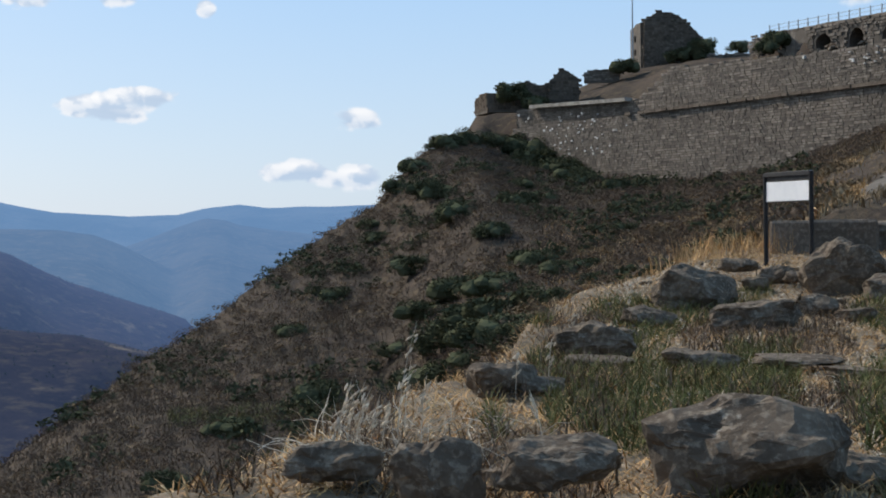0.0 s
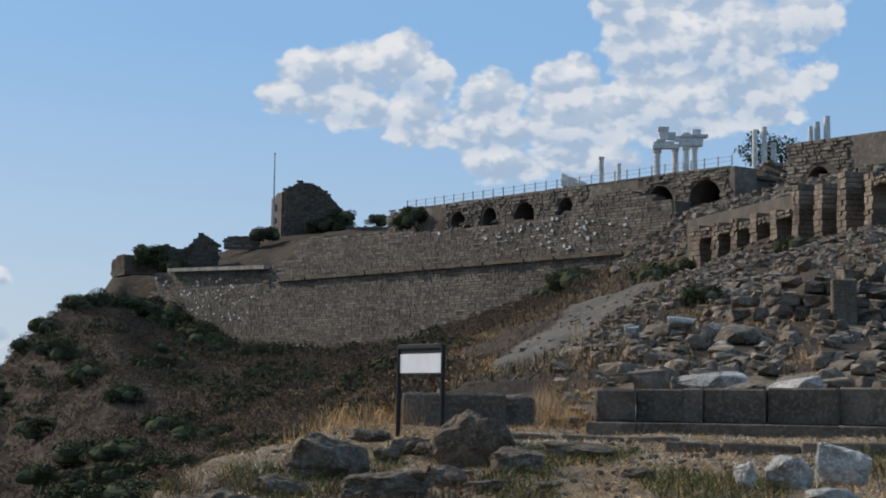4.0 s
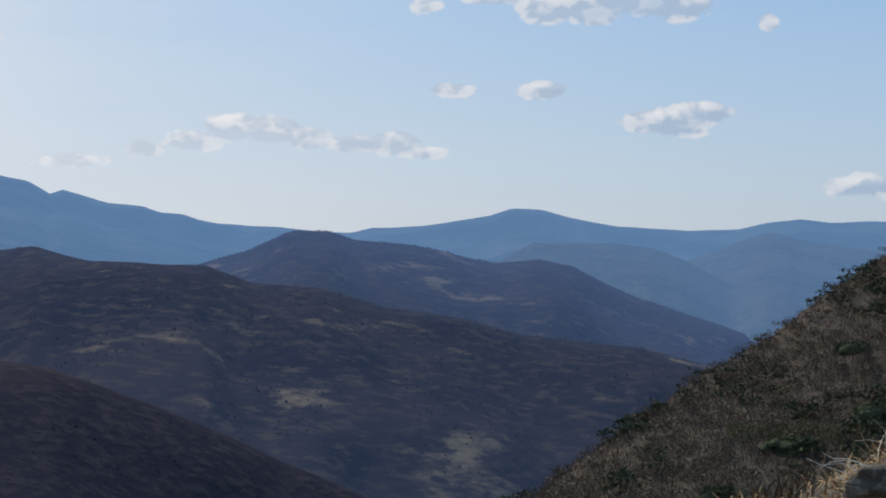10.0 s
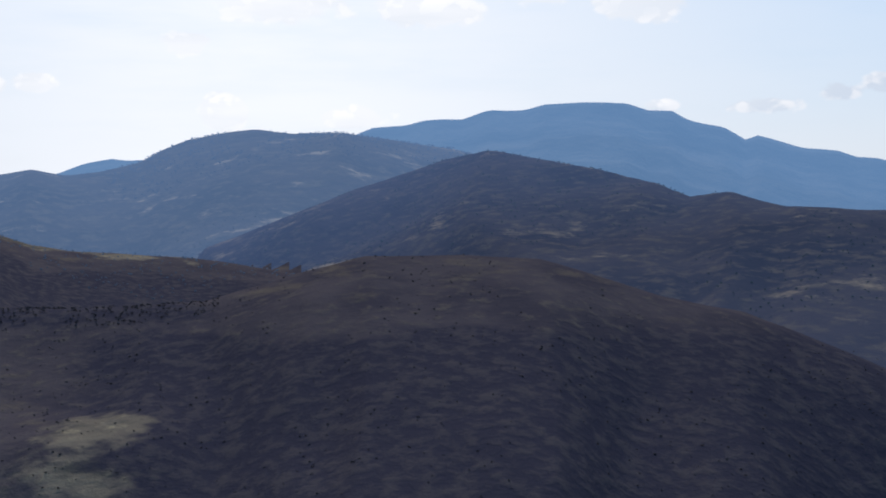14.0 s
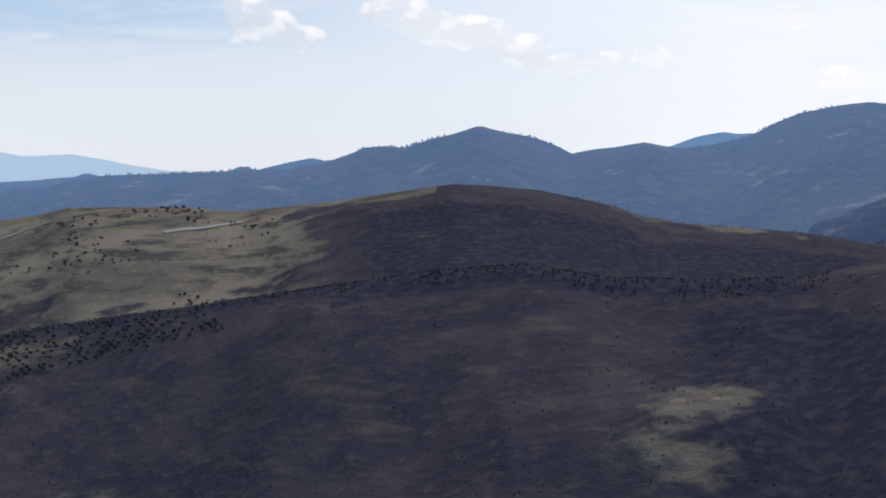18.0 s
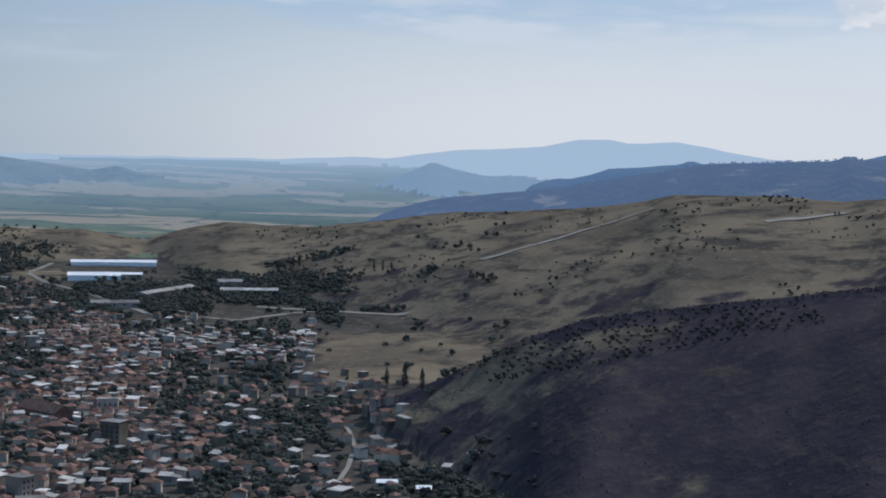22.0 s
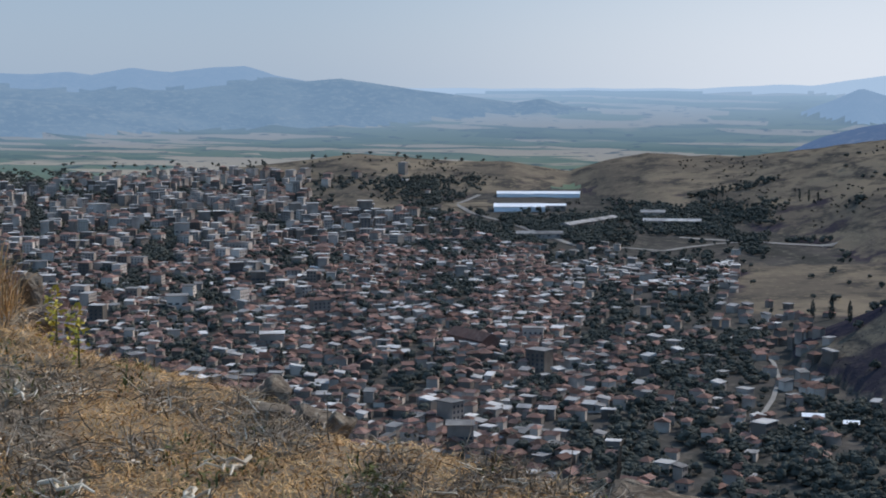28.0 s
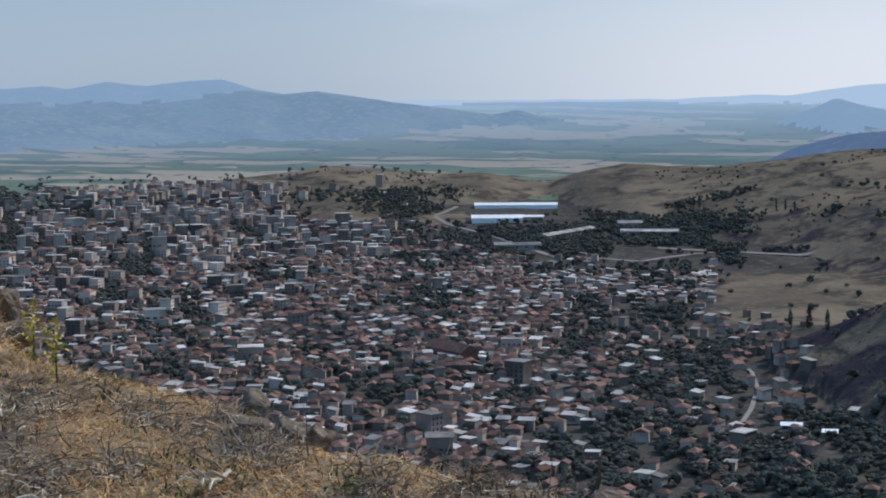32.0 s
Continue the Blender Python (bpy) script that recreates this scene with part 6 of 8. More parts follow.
blade_field("slope_brush", [on_ground(a, r, -0.03) for a, r in scatter(52000, (-27, 9), (48, 285), SLOPE_GRASS, False)], RND, (0.35, 1.05), (0.02, 0.05), 24, M_BROWNSHRUB, "brown dead weeds and brush on the slope", "scrub", 16, 0.4)
blade_field("slope_grass", [on_ground(a, r, -0.03) for a, r in scatter(24000, (-27, 9), (48, 285), lambda a, r: SLOPE_GRASS(a, r) and noise.noise((r * 0.04, a * 0.35, 6.0)) > 0.02, False)], RND, (0.3, 0.9), (0.02, 0.04), 28, M_STRAWDARK, "dry russet grass in patches on the slope", "grass", 16, 0.5)
tuft_field("dry_grass_patch", scatter(900, (-27, 9), (48, 270), lambda a, r: slope_ok(a, r) and (a < 4 or r > 165)), RND, (0.5, 1.5), M_STRAWDARK, 0.15, 26, "tufts of pale dry grass on the slope", 0.5)
tuft_field("dry_grass_patch", scatter(2400, (-8, 5), (46, 170), lambda a, r: slope_ok(a, r) and noise.noise((r * 0.03, a * 0.4, 2.0)) > -0.15), RND, (0.5, 1.3), M_STRAWDARK, 0.16, 26, "russet and straw-coloured grass low on the slope", 0.6)
for az_s, r_s, size_s in ((-8.6, 150, 6.0), (-7.6, 145, 5.5), (-7.0, 128, 5.0), (-8.2, 128, 5.0), (-6.6, 150, 5.0), (-9.2, 140, 4.6), (-7.9, 165, 5.5), (-6.0, 128, 4.0), (-9.0, 165, 5.0), (-5.4, 118, 3.4), (-4.4, 150, 3.6), (-3.2, 132, 2.8)):
    shrub(az_s, r_s, size_s * 0.75, RND.uniform(0.6, 0.8), "big dark green bush in the gully", "shrubs on the slope")



def slope_hit(az, el):
    """Distance at which a sight line under el meets the slope below the great wall."""
    for q in np.arange(edge_r(az) + 6.0, 260.0, 1.0):
        if math.degrees(math.atan2(ground(az, float(q)) - EYE.z, q)) >= el:
            return float(q)
    return 260.0


blade_field("slope_grass", [on_ground(a, r, -0.03) for a, r in scatter(12000, (-5, 5.5), (46, 200), lambda a, r: slope_ok(a, r) and noise.noise((r * 0.035, a * 0.45, 12.0)) > -0.05, False)], RND, (0.3, 0.85), (0.015, 0.035), 30, M_STRAW, "golden dry grass in patches low on the slope", "grass", 16, 0.5)
for az_s, size_s in ((-6.2, 5.0), (-5.7, 6.2), (-5.2, 5.6), (-4.8, 5.0), (-4.3, 4.2), (-3.8, 3.4)):
    shrub(az_s, wall_r(az_s) - 6.0, size_s, 0.95, "tall dark bush against the foot of the wall", "shrubs on the slope")
LEDGE_AZ = np.arange(-17.6, -9.9, 0.1)
LEDGE_R = np.array([slope_hit(float(q), -5.95) for q in LEDGE_AZ])
blade_field("ledge_grass", [on_ground(a, float(np.interp(a, LEDGE_AZ, LEDGE_R)) + RND.gauss(0, 2.2), -0.03) for a in (RND.uniform(-17.6, -10.0) for _ in range(5200))], RND, (0.3, 0.8), (0.02, 0.045), 26, M_LEDGEGRASS, "pale greenish grass on a ledge across the slope", "grass", 16, 0.4)

# ---------------------------------------------------------------- rocks round the viewpoint

ROCKS = [broken_mesh("rock", 11 + s_, M_ROCK, 1.0, 1.0, 0.75, 20, 3, 0.32) for s_ in range(8)]

for me_ in ROCKS:
    for v_ in me_.vertices:
        v_.co += noise.noise_vector(v_.co * 2.6) * 0.07 + noise.noise_vector(v_.co * 7.0) * 0.035


def rock(az, el, w, h=None, seed=None, label="weathered grey rock in the dry grass", r=None, group="rocks in the grass", depth=None, mesh=None):
    """A rock whose foot is seen under el; w, h in metres."""
    if r is None:
        rr = np.linspace(4.0, 46.0, 300)
        ee = [math.degrees(math.atan2(ground(az, q) - EYE.z, q)) for q in rr]
        r = next((float(q) for q, e in zip(rr, ee) if e >= el), 46.0)
    me = mesh or ROCKS[RND.randrange(8) if seed is None else seed % 8]
    zs = max(v.co.z for v in me.vertices)
    h = h or 0.6 * w
    ob = new("rock", me)
    p = on_ground(az, r)
    ob.matrix_world = pose(p.x, p.y, p.z - 0.22 * h, RND.uniform(-5, 5), RND.uniform(-6, 6), -az + RND.uniform(-25, 25)) @ Matrix.Diagonal((w * 1.2, (depth or w * 0.9), 1.32 * h / zs, 1))
    return tagged(ob, label, "rock", group)


for az_r, el_r, w_r, h_r, s_r in ((1.7, -8.6, 1.15, 0.56, 0), (5.3, -8.4, 0.4, 0.22, 1), (-4.6, -9.4, 0.62, 0.42, 2), (-8.4, -9.3, 0.5, 0.42, 3), (-12.4, -8.4, 0.62, 0.28, 4), (-6.3, -8.6, 0.34, 0.22, 5),
                                  (-6.4, -5.35, 0.62, 0.28, 3), (0.05, -2.5, 1.25, 0.62, 1), (1.35, -1.55, 0.62, 0.36, 2), (2.6, -1.85, 0.62, 0.34, 4), (4.75, -2.1, 1.15, 0.85, 6), (6.4, -2.25, 0.85, 0.42, 7),
                                  (1.9, -3.2, 1.1, 0.5, 5), (3.95, -2.75, 0.55, 0.28, 0), (-1.6, -3.1, 0.62, 0.26, 1), (-3.5, -4.2, 0.85, 0.42, 6), (-3.3, -4.6, 0.7, 0.16, 2), (0.2, -4.6, 0.8, 0.22, 3),
                                  (1.0, -3.3, 0.5, 0.2, 4), (5.2, -2.9, 0.5, 0.2, 5), (-0.7, -2.6, 0.4, 0.2, 7), (3.3, -4.6, 0.9, 0.18, 2), (5.4, -4.8, 0.8, 0.16, 5), (8.4, -1.75, 1.2, 0.26, 0), (2.0, -1.9, 0.4, 0.2, 3),
                                  (3.4, -1.9, 0.5, 0.28, 2), (-2.4, -3.6, 0.4, 0.16, 6), (-5.2, -5.4, 0.45, 0.16, 1), (7.4, -2.9, 0.4, 0.16, 2), (10.3, -2.4, 0.5, 0.18, 4)):
    rock(az_r, el_r, w_r, h_r, s_r)


def marble_block(az, r, sx, sy, sz, rx, ry, rz, seed, label):
    ob = new("marble_block", broken_mesh("marble_block", 80 + seed, M_GREYMARBLE, sx, sy, sz, 30, 3))
    p = on_ground(az, r)
    ob.matrix_world = pose(p.x, p.y, p.z - 0.06, rx, ry, rz)
    return tagged(ob, label, "block", "fallen marble blocks")


marble_block(15.35, 25.5, 0.62, 0.5, 0.62, 12, -24, 20, 1, "tilted broken white marble block in the grass")
marble_block(16.75, 26.2, 0.85, 0.55, 0.70, 8, 14, -20, 2, "cracked pale marble block in the grass")
marble_block(13.75, 25.0, 0.30, 0.30, 0.42, -10, 24, 35, 3, "small broken white marble block in the grass")
marble_block(16.6, 24.2, 0.7, 0.4, 0.22, 0, 4, 10, 4, "flat marble slab in the grass")

# fallen stones on the terrace behind the low wall
FALLEN = ((9.9, 0.78, 1.3, 0.55, 41, 0), (9.8, 1.25, 0.9, 0.7, 42, 0), (10.6, 1.5, 0.9, 0.7, 43, 0), (11.2, 0.75, 0.8, 0.5, 40, 0), (12.0, 1.0, 0.6, 0.4, 40, 1), (12.5, 0.95, 0.9, 0.5, 41, 0), (11.4, 1.7, 0.5, 0.35, 44, 1),
          (13.3, 0.9, 1.1, 0.5, 40, 0), (14.3, 0.95, 0.9, 0.65, 41, 0), (15.2, 0.95, 0.9, 0.5, 42, 0), (15.9, 1.1, 0.7, 0.6, 43, 1), (16.9, 1.0, 1.2, 0.7, 41, 0), (10.2, 2.2, 0.8, 0.5, 58, 0), (13.2, 2.6, 0.8, 0.5, 60, 0), (12.6, 2.9, 0.7, 0.5, 63, 0), (14.9, 1.5, 0.8, 0.5, 46, 0), (13.6, 1.5, 0.7, 0.45, 45, 1), (12.3, 1.75, 1.4, 0.22, 46, 1),
          (11.1, 2.05, 0.7, 0.3, 48, 1), (10.9, 1.2, 0.9, 0.8, 42, 0), (16.4, 1.6, 0.8, 0.5, 47, 0), (17.6, 1.7, 0.9, 0.6, 46, 0), (12.9, 2.1, 0.9, 0.5, 52, 0), (11.9, 2.3, 0.7, 0.4, 56, 0), (13.9, 2.0, 0.6, 0.4, 54, 0))
MARBLE_ROCK = [broken_mesh("rock", 61 + s_, M_GREYMARBLE, 1.0, 1.0, 0.7, 12, 1) for s_ in range(4)]
DARK_ROCK = [broken_mesh("rock", 71 + s_, (M_ANDESITE, M_STONE)[s_ % 2], 1.0, 1.0, 0.7, (11, 22, 16)[s_ % 3], 1) for s_ in range(8)]
heap_ = random.Random(44)
MORE = []
for _ in range(92):
    a_ = heap_.triangular(8.9, 18.8, 12.5)
    r_ = heap_.uniform(38.8, 47.0)
    w_ = heap_.triangular(0.35, 1.5, 0.6)
    MORE.append((a_, 9.0, w_, w_ * heap_.uniform(0.35, 0.75), r_, 1 if heap_.random() < 0.22 else 0))
for _ in range(46):
    r_ = heap_.uniform(48, 64)
    w_ = heap_.triangular(0.4, 1.3, 0.6)
    MORE.append((heap_.uniform(9.8, 13.6), 9.0, w_, w_ * heap_.uniform(0.35, 0.7), r_, 1 if heap_.random() < 0.12 else 0))
for az_r, el_r, w_r, h_r, r_r, pale in FALLEN + tuple(MORE):
    me_ = MARBLE_ROCK[RND.randrange(4)] if pale else DARK_ROCK[RND.randrange(8)]
    ob_ = new("fallen_stone", me_)
    p_ = heading(az_r, 0, r_r)
    z_ = min(zed(r_r, el_r), ground(az_r, r_r) + 0.35)
    ob_.matrix_world = pose(p_.x, p_.y, min(z_, ground(az_r, r_r)) - 0.12, RND.uniform(-14, 14), RND.uniform(-14, 14), RND.uniform(0, 360)) @ Matrix.Diagonal((w_r * 1.2, w_r, 1.6 * h_r, 1))
    tagged(ob_, "broken pale marble fragment on the rubble" if pale else "fallen dark stone block on the rubble", "stone", "fallen stones on the terrace")

tuft_field("pale_litter", scatter(600, (4.5, 19), (29, 37)), RND, (0.15, 0.35), M_STALK, 0.20, 10, "pale dry litter on the trodden path", 0.12)
# rubble over the terraces on the right
def rubble(name, places, size, mat, label, seed):
    rnd = random.Random(seed)
    protos = []
    for s in range(4):
        me = broken_mesh("tmp", 200 + seed * 7 + s, mat, 1.0, 1.0, 0.75, 12)
        protos.append((np.array([tuple(v.co) for v in me.vertices]), np.array([tuple(p.vertices) for p in me.polygons])))
        bpy.data.meshes.remove(me)
    VV, FF, k = [], [], 0
    for a, r in places:
        v, f = protos[rnd.randrange(4)]
        s = rnd.uniform(*size) ** 1.0
        t = rnd.uniform(0, 6.283)
        p = on_ground(a, r, -0.1 * s)
        c, q = math.cos(t), math.sin(t)
        VV.append(np.stack([(v[:, 0] * c - v[:, 1] * q) * s * 1.2 + p.x, (v[:, 0] * q + v[:, 1] * c) * s + p.y, v[:, 2] * s + p.z], 1))
        FF.append(f + k)
        k += len(v)
    ob = mesh_ob(name, np.concatenate(VV), np.concatenate(FF), mat)
    return tagged(ob, label, "rubble", "", "stuff")


rubble("rubble", scatter(2000, (7.6, 19), (39, 125), lambda a, r: not (80 < r < 150 and a < 8.4 + 4.4 * (r - 84) / 62) and noise.noise((a * 0.8, r * 0.05, 1)) > -0.3), (0.10, 0.62), M_STONE, "grey rubble stones scattered on the terraces", 1)
rubble("rubble", scatter(2600, (9.5, 19), (122, 225), lambda a, r: r > 155 - (a - 12) * 4.8 + 5), (0.3, 1.1), M_STONE, "grey rubble stones on the upper slope", 2)
rubble("rubble", scatter(900, (11.5, 19), (98, 150), lambda a, r: r < 149 - (a - 12) * 4.85), (0.12, 0.6), M_STONE, "grey rubble at the foot of the chambers", 8)
rubble("rubble", scatter(260, (3.5, 13), (84, 150)), (0.05, 0.2), M_RAMP, "grey stones on the bare ramp", 5)
rubble("rubble", scatter(520, (2.5, 13.5), (218, 270), lambda a, r: r > cut(TERRACE_A, (TERRACE_B - TERRACE_A).normalized(), max(a, 2.0))[0] - 9), (0.3, 1.4), M_WALL, "fallen stones below the vaults", 6)
rubble("rubble", scatter(420, (-3, 17), (12, 34), lambda a, r: r < edge_r(a) - 1), (0.04, 0.14), M_ROCK, "small loose stones in the grass", 3)
rubble("rubble", scatter(160, (-14, -6), (18, 60), lambda a, r: noise.noise((a * 0.6, r * 0.1, 4)) > 0.1), (0.05, 0.14), M_GREYMARBLE, "pale loose stones on the slope", 4)


def build_steps():
    """Worn seat rows climbing the hillside, in stone."""
    thing = empty("theatre_seating", Matrix.Identity(4), "worn grey stone seat rows climbing the hillside", "seating")
    rnd = random.Random(6)
    for n in range(17):
        t = n / 16
        r = 84 + 62 * t
        lo = 4.9 + 4.9 * t
        hi = min(12.0, 8.2 + 5.0 * t)
        az = lo + rnd.uniform(0, 0.3)
        while az < hi:
            w = rnd.uniform(1.6, 3.6)
            p = heading(az + math.degrees(w / 2 / r), 0, r + rnd.uniform(-.3, .3))
            if rnd.random() > 0.3:
                ob = new("seat_block", SEATS[rnd.randrange(4)])
                ob.parent = thing
                ob.matrix_world = pose(p.x, p.y, ground(az, r) - 0.33 + rnd.uniform(-.04, .04), rnd.uniform(-1, 1), rnd.uniform(-1, 1), -az - 6 + rnd.uniform(-1.5, 1.5)) @ Matrix.Diagonal((w, 1.0, 1.0, 1))
            az += math.degrees(w / r) * 1.02


SEATS = []
for s_ in range(4):
    ob_ = stone_block("seat_block", 1.0, 1.2, 0.42, M_STONE, None, 90 + s_, 0.10, 2)
    SEATS.append(ob_.data)
    bpy.data.objects.remove(ob_)
build_steps()

# ---------------------------------------------------------------- grasses near the viewpoint


def near_spots(n, az, r, keep=None):
    return [on_ground(a, d, -0.01) for a, d in scatter(n, az, r, keep, even=False)]


def grass_ok(a, r):
    return r < edge_r(a) + 0.6


def twig_field(name, n, az, r, length, thick, mat, label, keep, seed, rise=0.25):
    """Kinked dry twigs lying over one another, joined."""
    rnd = random.Random(seed)
    V, F = [], []
    for a, d in scatter(n, az, r, keep, even=False):
        p = on_ground(a, d, 0.005 + 0.03 * rnd.random())
        t = rnd.uniform(0, 6.283)
        L2, rad = rnd.uniform(*length), rnd.uniform(*thick)
        e = abs(rnd.gauss(0, rise))
        k = len(V)
        m = 5
        for i in range(m):
            w = rad * (1 - 0.16 * i)
            side = Vector((-math.sin(t), math.cos(t), 0))
            for q in (side * w, side * -0.5 * w + Vector((0, 0, 0.87 * w)), side * -0.5 * w - Vector((0, 0, 0.87 * w))):
                V.append(p + q)
            p = p + Vector((math.cos(t) * math.cos(e), math.sin(t) * math.cos(e), math.sin(e))) * (L2 / (m - 1))
            t += rnd.gauss(0, 0.45)
            e = max(-0.35, e + rnd.gauss(-0.08, 0.3))
        for i in range(m - 1):
            for c in range(3):
                b = k + i * 3
                F.append((b + c, b + (c + 1) % 3, b + 3 + (c + 1) % 3, b + 3 + c))
    return tagged(mesh_ob(name, V, F, mat), label, "twigs", "", "stuff")


def golden(a, r):
    return grass_ok(a, r) and noise.noise((a * 0.35, r * 0.8, 2)) < 0.16


def weedy(a, r):
    return grass_ok(a, r) and noise.noise((a * 0.35, r * 0.8, 2)) > -0.02


BRINK = (-121.5, -94)
blade_field("straw_litter", near_spots(62000, BRINK, (4.6, 14), golden), RND, (0.03, 0.13), (0.0016, 0.0040), 74, M_STRAW, "matted golden straw covering the ground", "straw", 16, 0.7)
blade_field("straw_litter", near_spots(9000, BRINK, (4.6, 14), grass_ok), RND, (0.10, 0.24), (0.0012, 0.0028), 82, M_STRAW, "long dry straw lying over the ground", "straw", 7, 0.5)
blade_field("dead_weeds", near_spots(13000, BRINK, (4.6, 14), weedy), RND, (0.03, 0.13), (0.0025, 0.006), 52, M_DEADWEED, "grey brown dead weeds among the straw", "weeds", 22, 0.8)
blade_field("green_weeds", near_spots(1500, BRINK, (4.8, 9.5), lambda a, r: grass_ok(a, r) and noise.noise((a * 0.5, r * 0.9, 9)) > 0.2), RND, (0.03, 0.10), (0.004, 0.009), 45, M_GRASS, "small green weeds in the straw", "weeds", 20, 0.8)
twig_field("dry_twigs", 2000, BRINK, (4.7, 13), (0.07, 0.26), (0.0018, 0.0046), M_DEADWEED, "brown dry twigs and stems lying in the straw", weedy, 31)
twig_field("dry_twigs", 620, BRINK, (4.7, 13), (0.06, 0.20), (0.0022, 0.0055), M_STALK, "bleached dry twigs lying on the straw", weedy, 32)
twig_field("dry_twigs", 90, (-120, -96), (4.9, 9), (0.10, 0.24), (0.003, 0.006), M_DEADWEED, "upright dead weed stems in the straw", grass_ok, 33, 1.3)
# the ground in front of the ruins: a band of green, dry tufts and litter
def green_band(a, r):
    return r < edge_r(a) - 0.3 and noise.noise((a * 0.35, r * 0.22, 5)) > (-0.25 if 12.5 < r < 21 and a > -5 else 0.12)


blade_field("green_grass", near_spots(34000, (-7, 19), (10.5, 31), green_band), RND, (0.10, 0.34), (0.003, 0.007), 36, M_GRASS, "green and yellowing grass round the rocks", "grass")
blade_field("russet_litter", near_spots(13000, (-18, 19), (10.5, 42), lambda a, r: r < edge_r(a) + 0.5), RND, (0.06, 0.26), (0.003, 0.009), 66, M_STRAWDARK, "russet dead grass and litter on the ground", "grass")
twig_field("fallen_stalks", 260, (-13.5, -5.5), (11.2, 14.2), (0.18, 0.55), (0.003, 0.0065), M_STALK, "bleached fallen stalks heaped beside the rocks", lambda a, r: r < edge_r(a) + 0.5, 34, 0.45)
blade_field("dry_grass", near_spots(46000, (-18, 19), (10.5, 42), lambda a, r: r < edge_r(a) + 0.5), RND, (0.08, 0.30), (0.003, 0.008), 62, M_STRAW, "short dry yellow grass", "grass")
blade_field("brown_weeds", near_spots(9000, (-18, 8), (10.5, 26), lambda a, r: r < edge_r(a) + 0.5 and noise.noise((a * 0.4, r * 0.3, 3)) > 0), RND, (0.12, 0.36), (0.003, 0.008), 38, M_BROWNSHRUB, "brown dead weeds between the rocks", "weeds")
blade_field("bleached_grass", near_spots(26000, (-3, 19), (12, 36), lambda a, r: r < edge_r(a) - 0.3 and noise.noise((a * 0.3, r * 0.25, 15)) > -0.2), RND, (0.06, 0.24), (0.003, 0.008), 70, M_STALK, "bleached dry grass lying on the ground", "grass", 14, 0.5)
blade_field("tall_dry_grass", near_spots(1500, (-2.5, 3.2), (33, 47), lambda a, r: r > edge_r(a) - 5), RND, (0.35, 0.8), (0.004, 0.010), 18, M_STRAW, "tall pale dry grass beside the sign", "grass")
blade_field("tall_dry_grass", near_spots(900, (6.8, 9.2), (38, 48)), RND, (0.3, 0.8), (0.004, 0.010), 18, M_STRAW, "tall pale dry grass by the fallen stones", "grass")
blade_field("tall_dry_grass", near_spots(9000, (2.0, 12.5), (50, 160), lambda a, r: not (80 < r < 152 and 4.3 + 4.9 * (r - 84) / 62 < a < 8.6 + 4.4 * (r - 84) / 62)), RND, (0.25, 0.7), (0.012, 0.03), 40, M_STRAWDARK, "russet dry grass beside the bare ramp", "grass", 20)
blade_field("tall_dry_grass", near_spots(6000, (8.0, 19), (38, 125), lambda a, r: noise.noise((a * 0.6, r * 0.06, 3)) > 0.0), RND, (0.15, 0.5), (0.008, 0.02), 40, M_STRAW, "dry yellow grass between the fallen stones", "grass", 20)
blade_field("tall_dry_grass", near_spots(5000, (4.0, 11.5), (140, 215), lambda a, r: r < wall_r(a) - 2), RND, (0.5, 1.1), (0.03, 0.06), 30, M_STRAWDARK, "russet dry grass under the great wall", "grass")


def oat_stem(az, r, h, lean, label="tall bleached wild oat stem with drooping seed heads"):
    """One tall dry grass stem with its seed heads."""
    rnd = random.Random(int(az * 100))
    p = on_ground(az, r, -0.03)
    thing = empty("wild_oat", pose(p.x, p.y, p.z), label, "grass stem", "tall dry stems")
    n = 9
    d = Vector((math.cos(radians(-az)), math.sin(radians(-az)), 0))
    pts = [d * (lean * (i / n) ** 2) + Vector((0, 0, h * i / n * (1 - 0.08 * (i / n) * abs(lean)))) for i in range(n + 1)]
    bm = bmesh.new()
    rings = []
    for i, q in enumerate(pts):
        rad = 0.0050 * (1 - 0.6 * i / n)
        rings.append([bm.verts.new(q + Vector((rad * math.cos(k * 2.094), rad * math.sin(k * 2.094), 0))) for k in range(3)])
    for a, b in zip(rings, rings[1:]):
        for k in range(3):
            bm.faces.new((a[k], a[(k + 1) % 3], b[(k + 1) % 3], b[k]))
    part("stem", bm, M_STALK, thing)
    for i in range(11):
        t = rnd.uniform(0.55, 1.0)
        q = pts[min(n, int(t * n))]
        L2 = rnd.uniform(0.05, 0.085)
        hd = bmesh.new()
        bmesh.ops.create_icosphere(hd, subdivisions=1, radius=1.0)
        bmesh.ops.scale(hd, vec=(0.009, 0.009, L2 / 2), verts=hd.verts)
        ob = part("seed_head", hd, M_STALK, thing)
        ob.matrix_local = Matrix.Translation(q + Vector((rnd.uniform(-.035, .035), rnd.uniform(-.03, .03), rnd.uniform(-.04, 0.01)))) @ pose(0, 0, 0, rnd.uniform(-30, 30), rnd.uniform(10, 55) * (1 if lean > 0 else -1), 0)
    return thing


